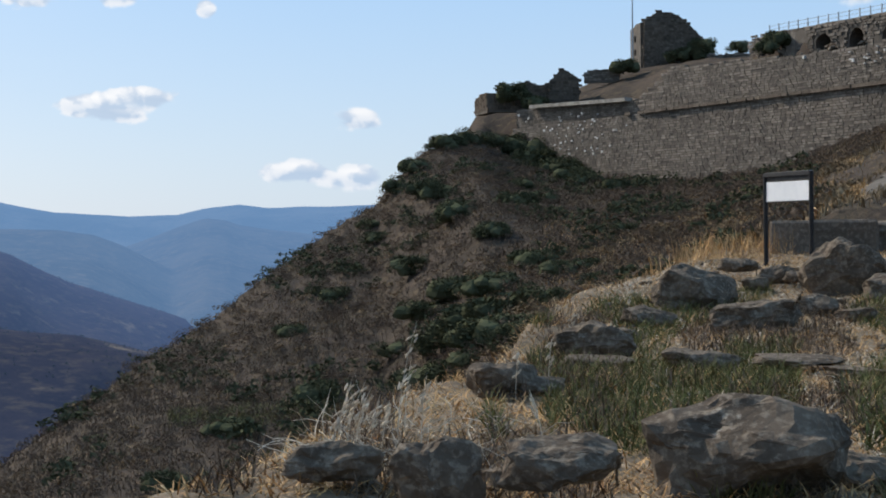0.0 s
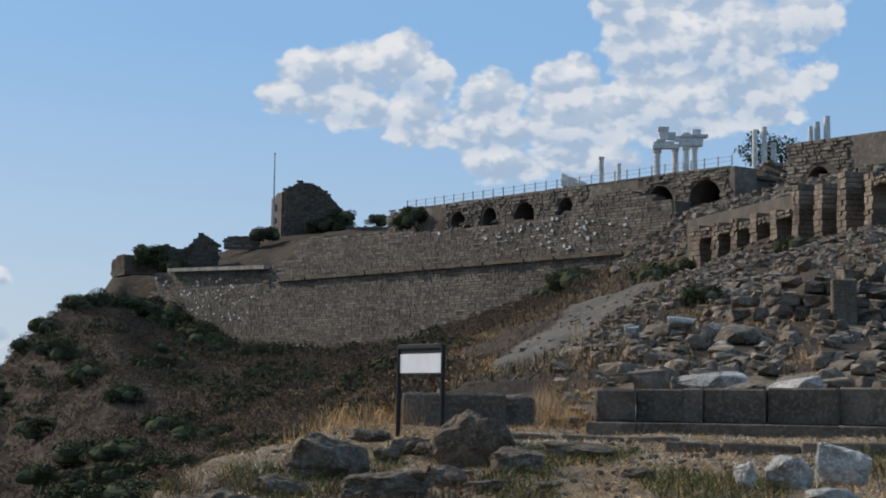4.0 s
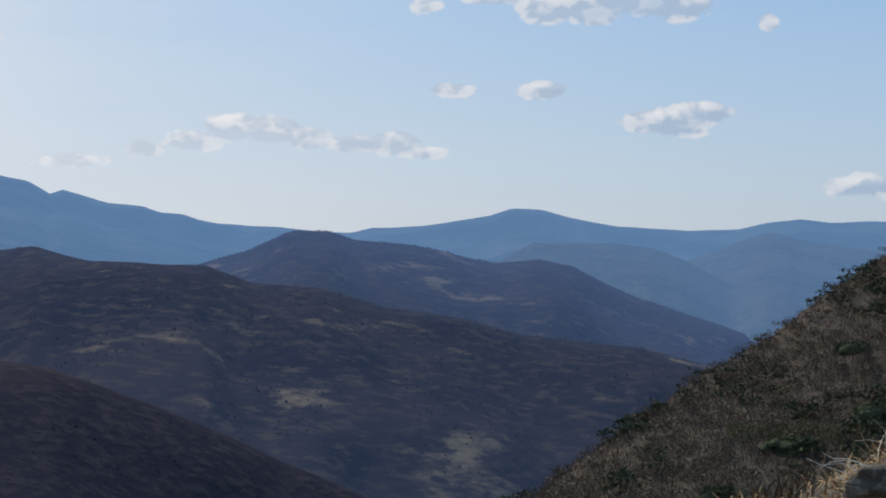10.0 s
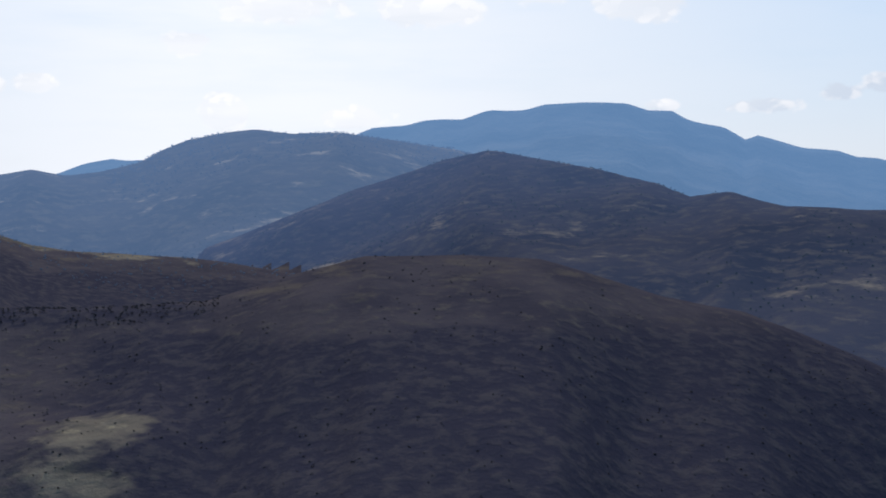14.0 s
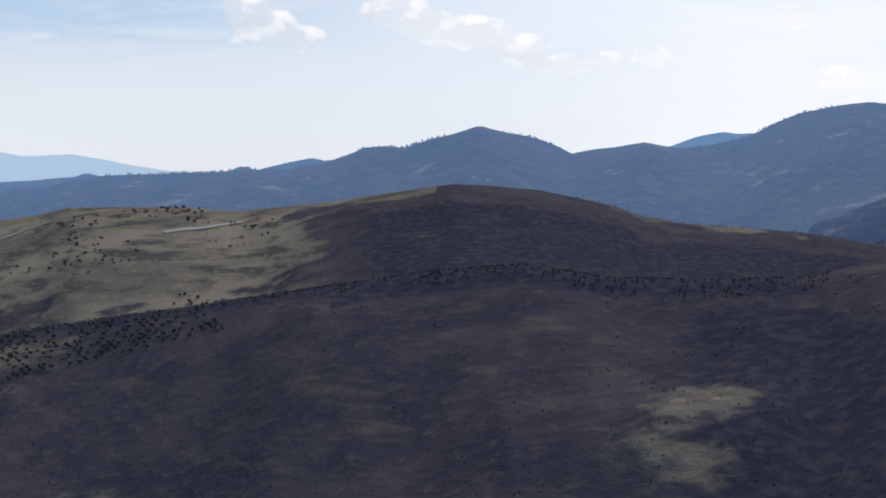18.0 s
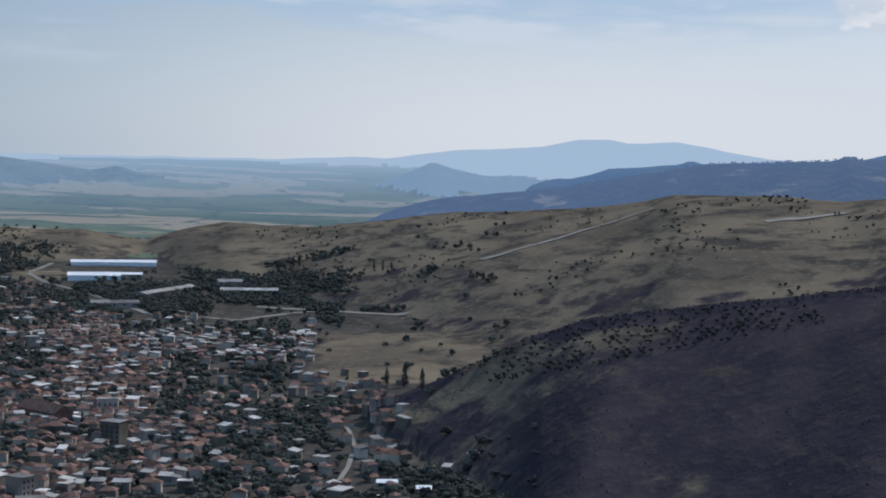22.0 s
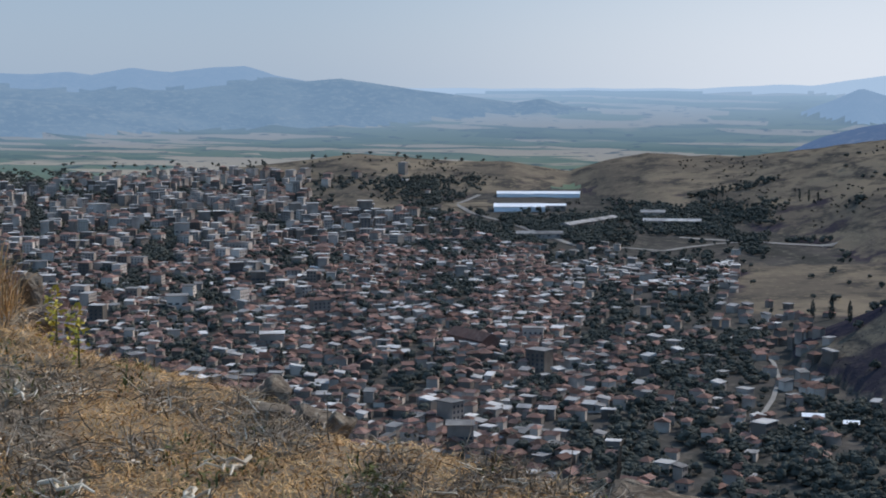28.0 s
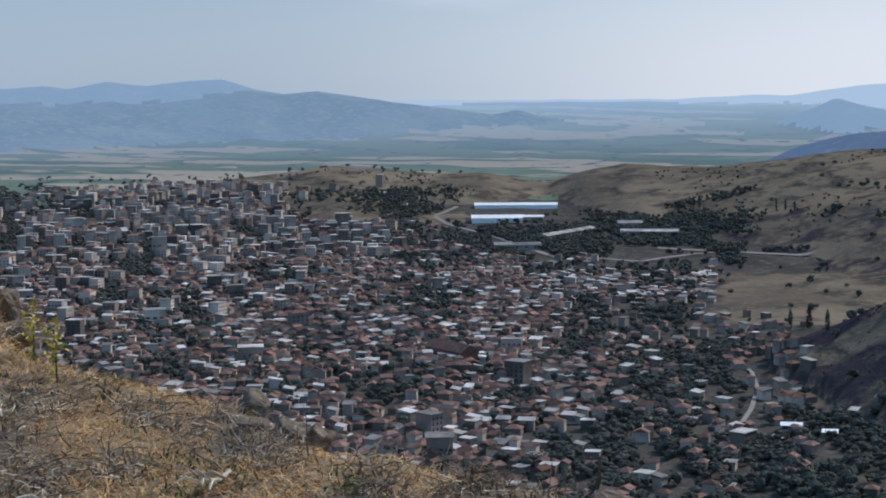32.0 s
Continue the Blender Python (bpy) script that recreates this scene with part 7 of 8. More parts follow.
for az_o, r_o, h_o, l_o in ((-10.0, 12.6, 1.02, 0.16), (-9.75, 12.9, 0.72, 0.06), (-11.7, 12.4, 0.55, 0.14), (-11.9, 12.3, 0.48, 0.1), (-11.4, 12.5, 0.5, 0.12), (-12.2, 12.0, 0.4, 0.08), (-10.9, 12.7, 0.45, 0.08), (-9.2, 12.8, 0.6, 0.05),
                            (-12.0, 12.6, 0.56, 0.12), (-11.55, 12.7, 0.44, 0.16), (-10.5, 12.8, 0.4, 0.06), (-33.0, 8.2, 0.45, 0.06), (-5.1, 13.0, 0.5, -0.1), (-4.9, 17.0, 0.5, 0.04), (-4.2, 20.0, 0.62, 0.06), (-2.2, 24.0, 0.6, 0.04), (-6.0, 16.0, 0.5, 0.03)):
    oat_stem(az_o, r_o, h_o, l_o)

# flat stones and the rock shelf at the brink above the town
ledge = new("rock", broken_mesh("rock", 77, M_ROCK, 0.55, 0.40, 0.30, 34, 3))
p_ = heading(-97.1, 0, 6.45)
ledge.matrix_world = pose(p_.x, p_.y, -0.27, 0, 2, 97)
tagged(ledge, "flat pale rock ledge at the brink", "rock", "rocks at the brink")


def brink_stone(az, r, w, d, h, z, tilt, seed, label):
    ob = new("rock", broken_mesh("rock", 130 + seed, M_ROCK, w, d, h, 22, 2))
    p = heading(az, 0, r)
    ob.matrix_world = pose(p.x, p.y, z, 8, tilt, -az)
    return tagged(ob, label, "rock", "rocks at the brink")


brink_stone(-110.2, 8.2, 0.17, 0.14, 0.05, zed(8.2, -11.15), 14, 3, "flat grey slab lying at the brink")
brink_stone(-109.3, 8.4, 0.22, 0.3, 0.26, zed(8.4, -12.6), 22, 4, "cracked grey rock breaking out of the brink")
brink_stone(-110.2, 8.8, 0.16, 0.2, 0.24, zed(8.8, -11.3), 8, 5, "cracked grey rock breaking out of the brink")
brink_stone(-108.7, 8.2, 0.16, 0.2, 0.22, zed(8.2, -12.8), 30, 6, "cracked grey rock breaking out of the brink")
brink_stone(-117.9, 10.6, 0.27, 0.24, 0.22, zed(10.6, -8.5), -4, 7, "grey block in the dry grass mound")
brink_stone(-118.15, 11.0, 0.18, 0.2, 0.26, zed(11.0, -7.6), 3, 8, "dark grey block in the dry grass mound")
brink_stone(-119.1, 10.8, 0.16, 0.2, 0.22, zed(10.8, -8.1), 0, 9, "grey block in the dry grass mound")
blade_field("tall_dry_grass", near_spots(900, (-121.5, -118.5), (9.8, 11.5)), RND, (0.15, 0.42), (0.002, 0.005), 28, M_STRAW, "tall golden grass on the mound", "grass")


def yellow_weed(az, r):
    p = on_ground(az, r)
    thing = empty("yellow_weed", pose(p.x, p.y, p.z), "small weed with yellow flowers at the brink", "weed")
    V, F = leaf_cloud(random.Random(3), 90, 0.12, 0.12, 0.3, 0.02, 4)
    ob = mesh_ob("blossom", V, F, M_YELLOW)
    ob.parent = thing
    tagged(ob, kind="stuff")
    part("stem", lathe([(0.006, -0.05), (0.004, 0.2)], 5), M_GRASS, thing)


yellow_weed(-116.6, 8.9)
yellow_weed(-117.3, 9.3)


def dead_branch(az, r, length, turn, label="bleached dead branch lying on the straw"):
    rnd = random.Random(int(az * 37))
    p = on_ground(az, r, 0.03)
    thing = empty("dead_branch", pose(p.x, p.y, p.z, 0, 0, turn), label, "branch", "dead branches on the straw")
    for b in range(4):
        bm = bmesh.new()
        q = Vector((0, 0, 0)) if b == 0 else Vector((length * rnd.uniform(0.25, 0.7), 0, 0.02))
        d = Vector((1, 0, 0.10)) if b == 0 else Vector((0.7, rnd.uniform(-.7, .7), rnd.uniform(0.05, 0.5)))
        L2 = length if b == 0 else length * rnd.uniform(0.3, 0.5)
        rings = []
        for i in range(6):
            rad = (0.013 if b == 0 else 0.008) * (1 - 0.13 * i)
            c = q + d * (L2 * i / 5) + Vector((0, 0.02 * math.sin(i * 1.7 + b), 0.015 * math.sin(i * 2.1)))
            rings.append([bm.verts.new(c + Vector((0, rad * math.cos(k * 1.257), rad * math.sin(k * 1.257)))) for k in range(5)])
        for a, e in zip(rings, rings[1:]):
            for k in range(5):
                bm.faces.new((a[k], a[(k + 1) % 5], e[(k + 1) % 5], e[k]))
        part("branch" if b == 0 else "twig", bm, M_STALK, thing)


for az_b, r_b, l_b, t_b in ((-116.2, 6.2, 0.40, 40), (-109.6, 5.9, 0.42, -28), (-116.8, 5.6, 0.3, 110), (-113.0, 6.6, 0.4, 20), (-111.0, 7.2, 0.5, 10), (-118.0, 6.6, 0.35, 60), (-114.2, 5.4, 0.4, -15), (-107.0, 6.2, 0.35, 15), (-118.6, 8.0, 0.4, 30)):
    dead_branch(az_b, r_b, l_b, t_b)

tuft_field("leafy_weeds", [(-116.9, 5.3), (-105.9, 6.4), (-119.3, 5.8), (-118.6, 5.6), (-118.2, 5.9), (-117.6, 5.7), (-119.0, 6.2), (-107.4, 6.3), (-107.0, 6.6), (-106.4, 6.2), (-119.2, 5.4)], RND, (0.10, 0.18), M_GRASS, 0.11, 60, "low leafy green weeds in the straw", 0.9)

# ---------------------------------------------------------------- the town in the valley


def ground_hit(az, el):
    """Distance at which a sight line under el meets the land beyond the near hill."""
    i = int(np.clip(np.searchsorted(COL, az) - 1, 0, len(COL) - 2))
    f = (az - COL[i]) / (COL[i + 1] - COL[i])
    rr = np.geomspace(500, 4600, 500)
    h = (1 - f) * np.interp(rr, ROW, HEIGHT[i]) + f * np.interp(rr, ROW, HEIGHT[i + 1])
    seen = np.nonzero(np.degrees(np.arctan2(h - EYE.z, rr)) >= el)[0]
    return float(rr[seen[0]]) if len(seen) else 4600.0


def house_mesh(w, d, h, roof, over=0.5):
    """Walls and roof of a house, each a mesh: (walls, roof). roof: 'hip', 'gable' or 'flat'."""
    V = [(-w / 2, -d / 2, -3), (w / 2, -d / 2, -3), (w / 2, d / 2, -3), (-w / 2, d / 2, -3), (-w / 2, -d / 2, h), (w / 2, -d / 2, h), (w / 2, d / 2, h), (-w / 2, d / 2, h)]
    F = list(BOXF)
    a, b = w / 2 + over, d / 2 + over
    if roof == "flat":
        R = [(-a, -b, h), (a, -b, h), (a, b, h), (-a, b, h), (-a, -b, h + 0.35), (a, -b, h + 0.35), (a, b, h + 0.35), (-a, b, h + 0.35)]
        G = list(BOXF)
    elif roof == "shed":
        R = [(-a, -b, h), (a, -b, h), (a, b, h), (-a, b, h), (-a, -b, h + 0.3), (a, -b, h + 0.3), (a, b, h + 1.5), (-a, b, h + 1.5)]
        G = list(BOXF)
    else:
        k = (a - b * 0.9) if roof == "hip" else a
        k = max(k, 0.2)
        z = h + 0.42 * b
        R = [(-a, -b, h - 0.1), (a, -b, h - 0.1), (a, b, h - 0.1), (-a, b, h - 0.1), (-k, 0, z), (k, 0, z)]
        G = [(0, 3, 2, 1), (0, 1, 5, 4), (2, 3, 4, 5), (1, 2, 5), (3, 0, 4)]
    return (V, F), (R, G)


class Heap:
    """Collects pieces that end up in one mesh."""

    def __init__(self):
        self.V, self.F, self.k = [], [], 0

    def add(self, v, f, m):
        self.V += [tuple(m @ Vector(q)) for q in v]
        self.F += [tuple(i + self.k for i in q) for q in f]
        self.k += len(v)

    def make(self, name, mat, label, category):
        return tagged(mesh_ob(name, self.V, self.F, mat), label, category, "", "stuff")


TOWN = random.Random(17)


# open ground and dense trees in the town: headings and heights seen from the eye
BARE = [(-116.2, -113.7, -4.5, -4.0), (-117.3, -115.4, -5.4, -4.95), (-108.3, -105.5, -4.5, -3.6), (-104.4, -102.8, -4.45, -4.0), (-118.0, -114.8, -3.3, -2.8), (-99.3, -94.6, -5.75, -5.2)]
DARK = [(-119.6, -116.6, -3.65, -3.0), (-118.3, -117.8, -5.8, -3.6), (-114.9, -113.0, -6.2, -4.9), (-107.2, -104.2, -4.1, -3.25), (-103.8, -98.0, -5.75, -4.5), (-99.4, -93.0, -4.9, -4.1), (-98.2, -94.4, -5.3, -4.8), (-95.3, -93.4, -5.9, -5.1)]


def inside(az, el, regions):
    """How far within one of the regions, 0 to 1, with frayed edges."""
    a = az + 0.5 * noise.noise((az * 1.1, el * 2.5, 31.0))
    e = el + 0.16 * noise.noise((az * 1.1, el * 2.5, 37.0))
    best = 0.0
    for a0, a1, e0, e1 in regions:
        d = min((a - a0) / (a1 - a0), (a1 - a) / (a1 - a0), (e - e0) / (e1 - e0), (e1 - e) / (e1 - e0))
        best = max(best, min(1.0, d * 5.0))
    return best


def town_density(az, r, el):
    """How likely a house stands there."""
    if el > -3.12 - 0.5 * max(0.0, noise.noise((az * 0.9, 3.0, 9.0))):
        return 0.0
    if az < -101 + 2.0 * (r - 900) / 700 or (r < 1250 and az < -98):
        k = 1.0
    else:
        k = 0.36
    # the bright cluster at the foot of the far slope
    if -100.5 < az < -94.6 and -7.1 < el < -6.05:
        k = 0.95
    if az > -94.6 and r > 1450:
        k = 0.0
    if az > -91.5:
        k *= 0.25 if r < 1050 else 0.0
    if r > 2000:
        k = 0.62 if az < -105.5 else (0.15 if az < -103 else 0.0)
    if r > 2750 and az > -108:
        k = 0
    if -101.0 < az < -96.5 and -6.2 < el < -5.0:
        k = 0.12
    # gardens, parks and wooded patches
    if noise.noise((r * 0.006, az * 0.35, 11.0)) > 0.22:
        k *= 0.25
    if noise.noise((r * 0.014, az * 0.8, 2.0)) > 0.25:
        k *= 0.3
    # woods, fields and the tree-lined avenue
    k *= 1 - 0.95 * inside(az, el, BARE + DARK)
    if az > -109 and r > 2300:
        k *= 0.15
    return k * 0.82


WALLS, TILED, PALE, PANES = Heap(), Heap(), Heap(), Heap()
near_houses = []
row_r = 700.0
while row_r < 3300:
    depth = TOWN.uniform(7.5, 10.0) * (1 + row_r / 9000)
    az = -123.0
    while az < -87.5:
        wide = TOWN.uniform(5.5, 10.5)
        az += math.degrees(wide / row_r) * TOWN.uniform(1.0, 1.35)
        r = row_r + TOWN.uniform(-9, 9)
        g = ground(az, r)
        el = math.degrees(math.atan2(g - EYE.z, r))
        if TOWN.random() > town_density(az, r, el):
            continue
        tall = (az < -105 and r > 1900 and TOWN.random() < 0.3) or (az < -108 and r > 1450 and TOWN.random() < 0.05) or TOWN.random() < 0.004
        p = heading(az, 0, r)
        turn = -az + TOWN.choice((0, 90)) - 24 + 60 * noise.noise((r * 0.004, az * 0.2, 21.0)) + TOWN.uniform(-8, 8)
        if tall:
            h = TOWN.uniform(9, 15) if r < 2000 else TOWN.uniform(9, 19)
            w, d = TOWN.uniform(9, 15), TOWN.uniform(8, 12)
            kind = "flat" if TOWN.random() < 0.6 else "hip"
        else:
            h = TOWN.choice((3.2, 3.6, 4.4, 5.8, 6.4))
            w, d = wide * TOWN.uniform(0.7, 0.95), depth * TOWN.uniform(0.5, 0.85)
            light = -100.8 < az < -94.6 and -7.1 < el < -5.75
            kind = TOWN.choices(("hip", "gable", "flat", "shed"), (0.2, 0.15, 0.35, 0.3) if light else (0.46, 0.27, 0.14, 0.13))[0]
        m = pose(p.x, p.y, g, 0, 0, turn)
        (V, F), (R, G) = house_mesh(w, d, h, kind)
        if len(near_houses) < 290 and az < -89 and r > 730:
            near_houses.append((r, az, m, w, d, h, kind, tall))
        else:
            WALLS.add(V, F, m)
            (TILED if kind in ("hip", "gable") else PALE).add(R, G, m)
            if tall and r < 2700:
                n = int(w // 3)
                for s in range(int(h // 3)):
                    for c in range(n):
                        x = -w / 2 + w * (c + 0.5) / n
                        PANES.add([(x - .7, -d / 2 - .06, 1 + s * 3), (x + .7, -d / 2 - .06, 1 + s * 3), (x + .7, -d / 2 - .06, 2.5 + s * 3), (x - .7, -d / 2 - .06, 2.5 + s * 3)], [(0, 1, 2, 3)], m)
    row_r += depth
WALLS.make("house_walls", M_PLASTER, "plastered walls of the crowded town", "houses")
TILED.make("tiled_roofs", M_TILE, "weathered red clay roofs of the town", "roofs")
PALE.make("pale_roofs", M_PALEROOF, "pale sheet metal and concrete roofs of the town", "roofs")
PANES.make("windows", M_WINDOW, "dark windows of the apartment blocks", "windows")


def build_near_houses():
    cache = {}
    for r, az, m, w, d, h, kind, tall in near_houses:
        key = (round(w), round(d), round(h), kind)
        if key not in cache:
            (V, F), (R, G) = house_mesh(key[0], key[1], key[2], kind)
            a = bpy.data.meshes.new("wall")
            a.from_pydata(V, [], F)
            a.materials.append(M_PLASTER)
            b = bpy.data.meshes.new("roof")
            b.from_pydata(R, [], G)
            b.materials.append(M_TILE if kind in ("hip", "gable") else M_PALEROOF)
            c = bpy.data.meshes.new("window")
            c.from_pydata([(-.6, -.03, 0), (.6, -.03, 0), (.6, .03, 0), (-.6, .03, 0), (-.6, -.03, 1.3), (.6, -.03, 1.3), (.6, .03, 1.3), (-.6, .03, 1.3)], [], BOXF)
            c.materials.append(M_WINDOW)
            cache[key] = (a, b, c)
        a, b, c = cache[key]
        label = "apartment block with plain plastered walls" if tall else "small plastered house with a red clay roof" if kind in ("hip", "gable") else "small plastered house with a pale flat roof"
        thing = empty("apartment_block" if tall else "house", m, label, "house", "houses of the old town")
        for name, me in (("wall", a), ("roof", b)):
            ob = new(name, me)
            ob.parent = thing
        for s in range(max(1, int(h // 3))):
            for x in (-0.25, 0.25):
                ob = new("window", c)
                ob.parent = thing
                ob.matrix_local = pose(x * key[0], -key[1] / 2 - 0.02, 1.0 + 3 * s)


build_near_houses()


def big_building(name, az0, el0, az1, el1, height, depth, roof_mat, wall_mat, label, ridge=0.06, glazed=True):
    """A long building between two sight lines, on the ground."""
    ra = ground_hit(az0, el0 - math.degrees(height / 2500.0))
    rb = ra if abs(el0 - el1) < 0.25 else ground_hit(az1, el1 - math.degrees(height / 2500.0))
    p, q = heading(az0, 0, ra), heading(az1, 0, rb)
    d = (q - p).xy
    c = (p + q) / 2
    z = ground_xy(c.x, c.y)
    thing = empty(name, pose(c.x, c.y, z, 0, 0, math.degrees(math.atan2(d.y, d.x))), label, "building")
    part("wall", box(d.length, depth, height + 3, (0, 0, height / 2 - 1.5)), wall_mat, thing)
    bm = bmesh.new()
    L2, D2, H2 = d.length / 2 + 0.8, depth / 2 + 0.8, depth * ridge
    vs = [bm.verts.new(v) for v in ((-L2, -D2, height), (L2, -D2, height), (L2, D2, height), (-L2, D2, height), (-L2, 0, height + H2 + 0.3), (L2, 0, height + H2 + 0.3))]
    for f in ((0, 3, 2, 1), (0, 1, 5, 4), (2, 3, 4, 5), (1, 2, 5), (3, 0, 4)):
        bm.faces.new([vs[i] for i in f])
    part("roof", bm, roof_mat, thing)
    n = max(3, int(d.length / 9))
    me = bpy.data.meshes.new("window")
    me.from_pydata([(-1.6, -.05, 0), (1.6, -.05, 0), (1.6, .05, 0), (-1.6, .05, 0), (-1.6, -.05, 1.6), (1.6, -.05, 1.6), (1.6, .05, 1.6), (-1.6, .05, 1.6)], [], BOXF)
    me.materials.append(M_WINDOW)
    for i in range(n if glazed else 0):
        ob = new("window", me)
        ob.parent = thing
        ob.matrix_local = pose(-d.length / 2 + d.length * (i + 0.5) / n, -depth / 2 - 0.04, height * 0.45)
    return thing


big_building("factory_hall", -102.6, -3.84, -99.84, -3.95, 4.5, 24, M_WHITE, M_WHITE, "very long white sheet-roofed factory hall", 0.12, False)
big_building("factory_hall", -102.7, -4.28, -101.0, -4.25, 6, 34, M_WHITE, M_WHITE, "bright white factory building", 0.10, False)
big_building("factory_annex", -101.0, -4.22, -100.3, -4.2, 7, 20, M_WHITE, M_PLASTER, "small white factory annex with a sheet roof", 0.1)
big_building("long_shed", -101.95, -5.2, -100.4, -4.98, 6, 16, M_PALEROOF, M_PLASTER, "long low shed with a pale roof", 0.15)
big_building("long_shed", -100.35, -4.92, -98.7, -4.62, 6, 16, M_PALEROOF, M_PLASTER, "long low shed with a pale roof", 0.15)
big_building("school_building", -97.8, -4.44, -97.0, -4.46, 7, 18, M_PALEROOF, M_PLASTER, "long plastered building with a bluish roof", 0.15)
big_building("school_building", -97.7, -4.72, -95.8, -4.8, 7, 16, M_PALEROOF, M_PLASTER, "long plastered building with a bluish roof", 0.15)
big_building("market_hall", -115.3, -4.5, -114.2, -4.5, 9, 40, M_PALEROOF, M_PLASTER, "hall with a wide pale roof", 0.08)
big_building("brick_hall", -104.0, -8.7, -102.8, -8.95, 8, 16, M_TILE, M_TILE, "large red hall with a clay roof", 0.3)
big_building("white_barn", -92.35, -11.2, -91.7, -11.25, 4, 9, M_WHITE, M_PLASTER, "low house with a white sheet roof", 0.1)
big_building("white_barn", -91.0, -11.35, -90.55, -11.35, 4, 9, M_WHITE, M_PLASTER, "low house with a white sheet roof", 0.1)
big_building("white_barn", -92.75, -11.6, -92.35, -11.6, 3.5, 8, M_WHITE, M_PLASTER, "low house with a white sheet roof", 0.1)
for az_t, el_t, w_t, h_t in ((-109.6, -4.75, 0.42, 24), (-109.0, -4.8, 0.38, 26), (-107.3, -4.6, 0.5, 22), (-112.6, -4.95, 0.4, 22), (-112.1, -5.0, 0.4, 24), (-116.2, -4.6, 0.6, 22), (-117.2, -4.75, 0.5, 20), (-104.3, -12.4, 0.9, 14), (-108.5, -11.9, 0.55, 10), (-110.9, -6.9, 0.5, 14), (-111.6, -6.6, 0.45, 16), (-113.4, -5.3, 0.5, 20), (-118.2, -6.8, 0.9, 12), (-116.6, -7.2, 0.5, 12), (-113.7, -7.7, 0.7, 14), (-110.6, -9.0, 0.8, 12)):
    big_building("apartment_block", az_t, el_t + h_t / 44.0, az_t + w_t, el_t + h_t / 44.0, h_t, 14, M_PALEROOF, M_PLASTER, "tall plastered apartment block", 0.02)


ROADS = []


def ribbon(name, line, width, mat, label):
    """A road laid over the land. line: heading and height seen from the eye."""
    pts = []
    for az, el in line:
        p = heading(az, 0, ground_hit(az, el))
        pts.append(Vector((p.x, p.y, 0)))
    dense = []
    for a, b in zip(pts, pts[1:]):
        n = max(2, int((b - a).length / 12))
        dense += [a.lerp(b, i / n) for i in range(n)]
    dense.append(pts[-1])
    ROADS.extend((p.x, p.y, width / 2) for p in dense)
    V, F = [], []
    for i, p in enumerate(dense):
        d = dense[min(i + 1, len(dense) - 1)] - dense[max(i - 1, 0)]
        s = Vector((-d.y, d.x, 0)).normalized() * width / 2
        for q in (p - s, p + s):
            V.append((q.x, q.y, ground_xy(q.x, q.y) + 0.9))
    for i in range(len(dense) - 1):
        F.append((2 * i, 2 * i + 1, 2 * i + 3, 2 * i + 2))
    return tagged(mesh_ob(name, V, F, mat), label, "road", "", "structure")


ribbon("sports_pitch", [(-117.2, -5.2), (-115.5, -5.2)], 62, M_FIELD, "green football pitch beside the avenue")
ribbon("yard", [(-104.3, -4.25), (-102.8, -4.2)], 60, M_BARE, "bare pale yard beside the factory")
ribbon("road", [(-118.55, -3.7), (-118.5, -4.6), (-118.6, -5.7)], 12, M_ROAD, "pale avenue beside a row of trees")
ribbon("road", [(-102.0, -4.9), (-100.0, -5.6), (-97.0, -5.75), (-95.4, -5.5), (-94.6, -5.45)], 9, M_ROAD, "pale road past the sheds")
ribbon("road", [(-101.9, -8.45), (-101.1, -8.95), (-100.4, -9.54), (-99.6, -10.4), (-99.3, -11.2)], 7, M_ROAD, "pale street running through the old town")
ribbon("road", [(-94.6, -8.95), (-93.8, -9.05), (-93.35, -9.4), (-93.15, -9.96), (-93.35, -10.6), (-93.8, -11.3), (-94.0, -11.7)], 3.0, M_ROAD, "pale winding road through the trees")
ribbon("road", [(-96.5, -5.3), (-94.6, -5.39), (-93.3, -5.44), (-91.4, -5.46)], 14, M_ROAD, "pale highway across the valley floor")
ribbon("road", [(-89.0, -3.6), (-87.0, -3.0), (-85.5, -2.5), (-84.0, -2.0), (-83.3, -1.75)], 12, M_ROAD, "pale track climbing the dry hill")
ribbon("road", [(-79.6, -2.1), (-78.2, -1.95), (-77.0, -1.75)], 14, M_ROAD, "pale track on the dry hill")
ribbon("road", [(-102.5, -4.75), (-103.5, -4.5), (-104.0, -4.2), (-103.2, -3.9)], 8, M_ROAD, "pale lane beside the factory")

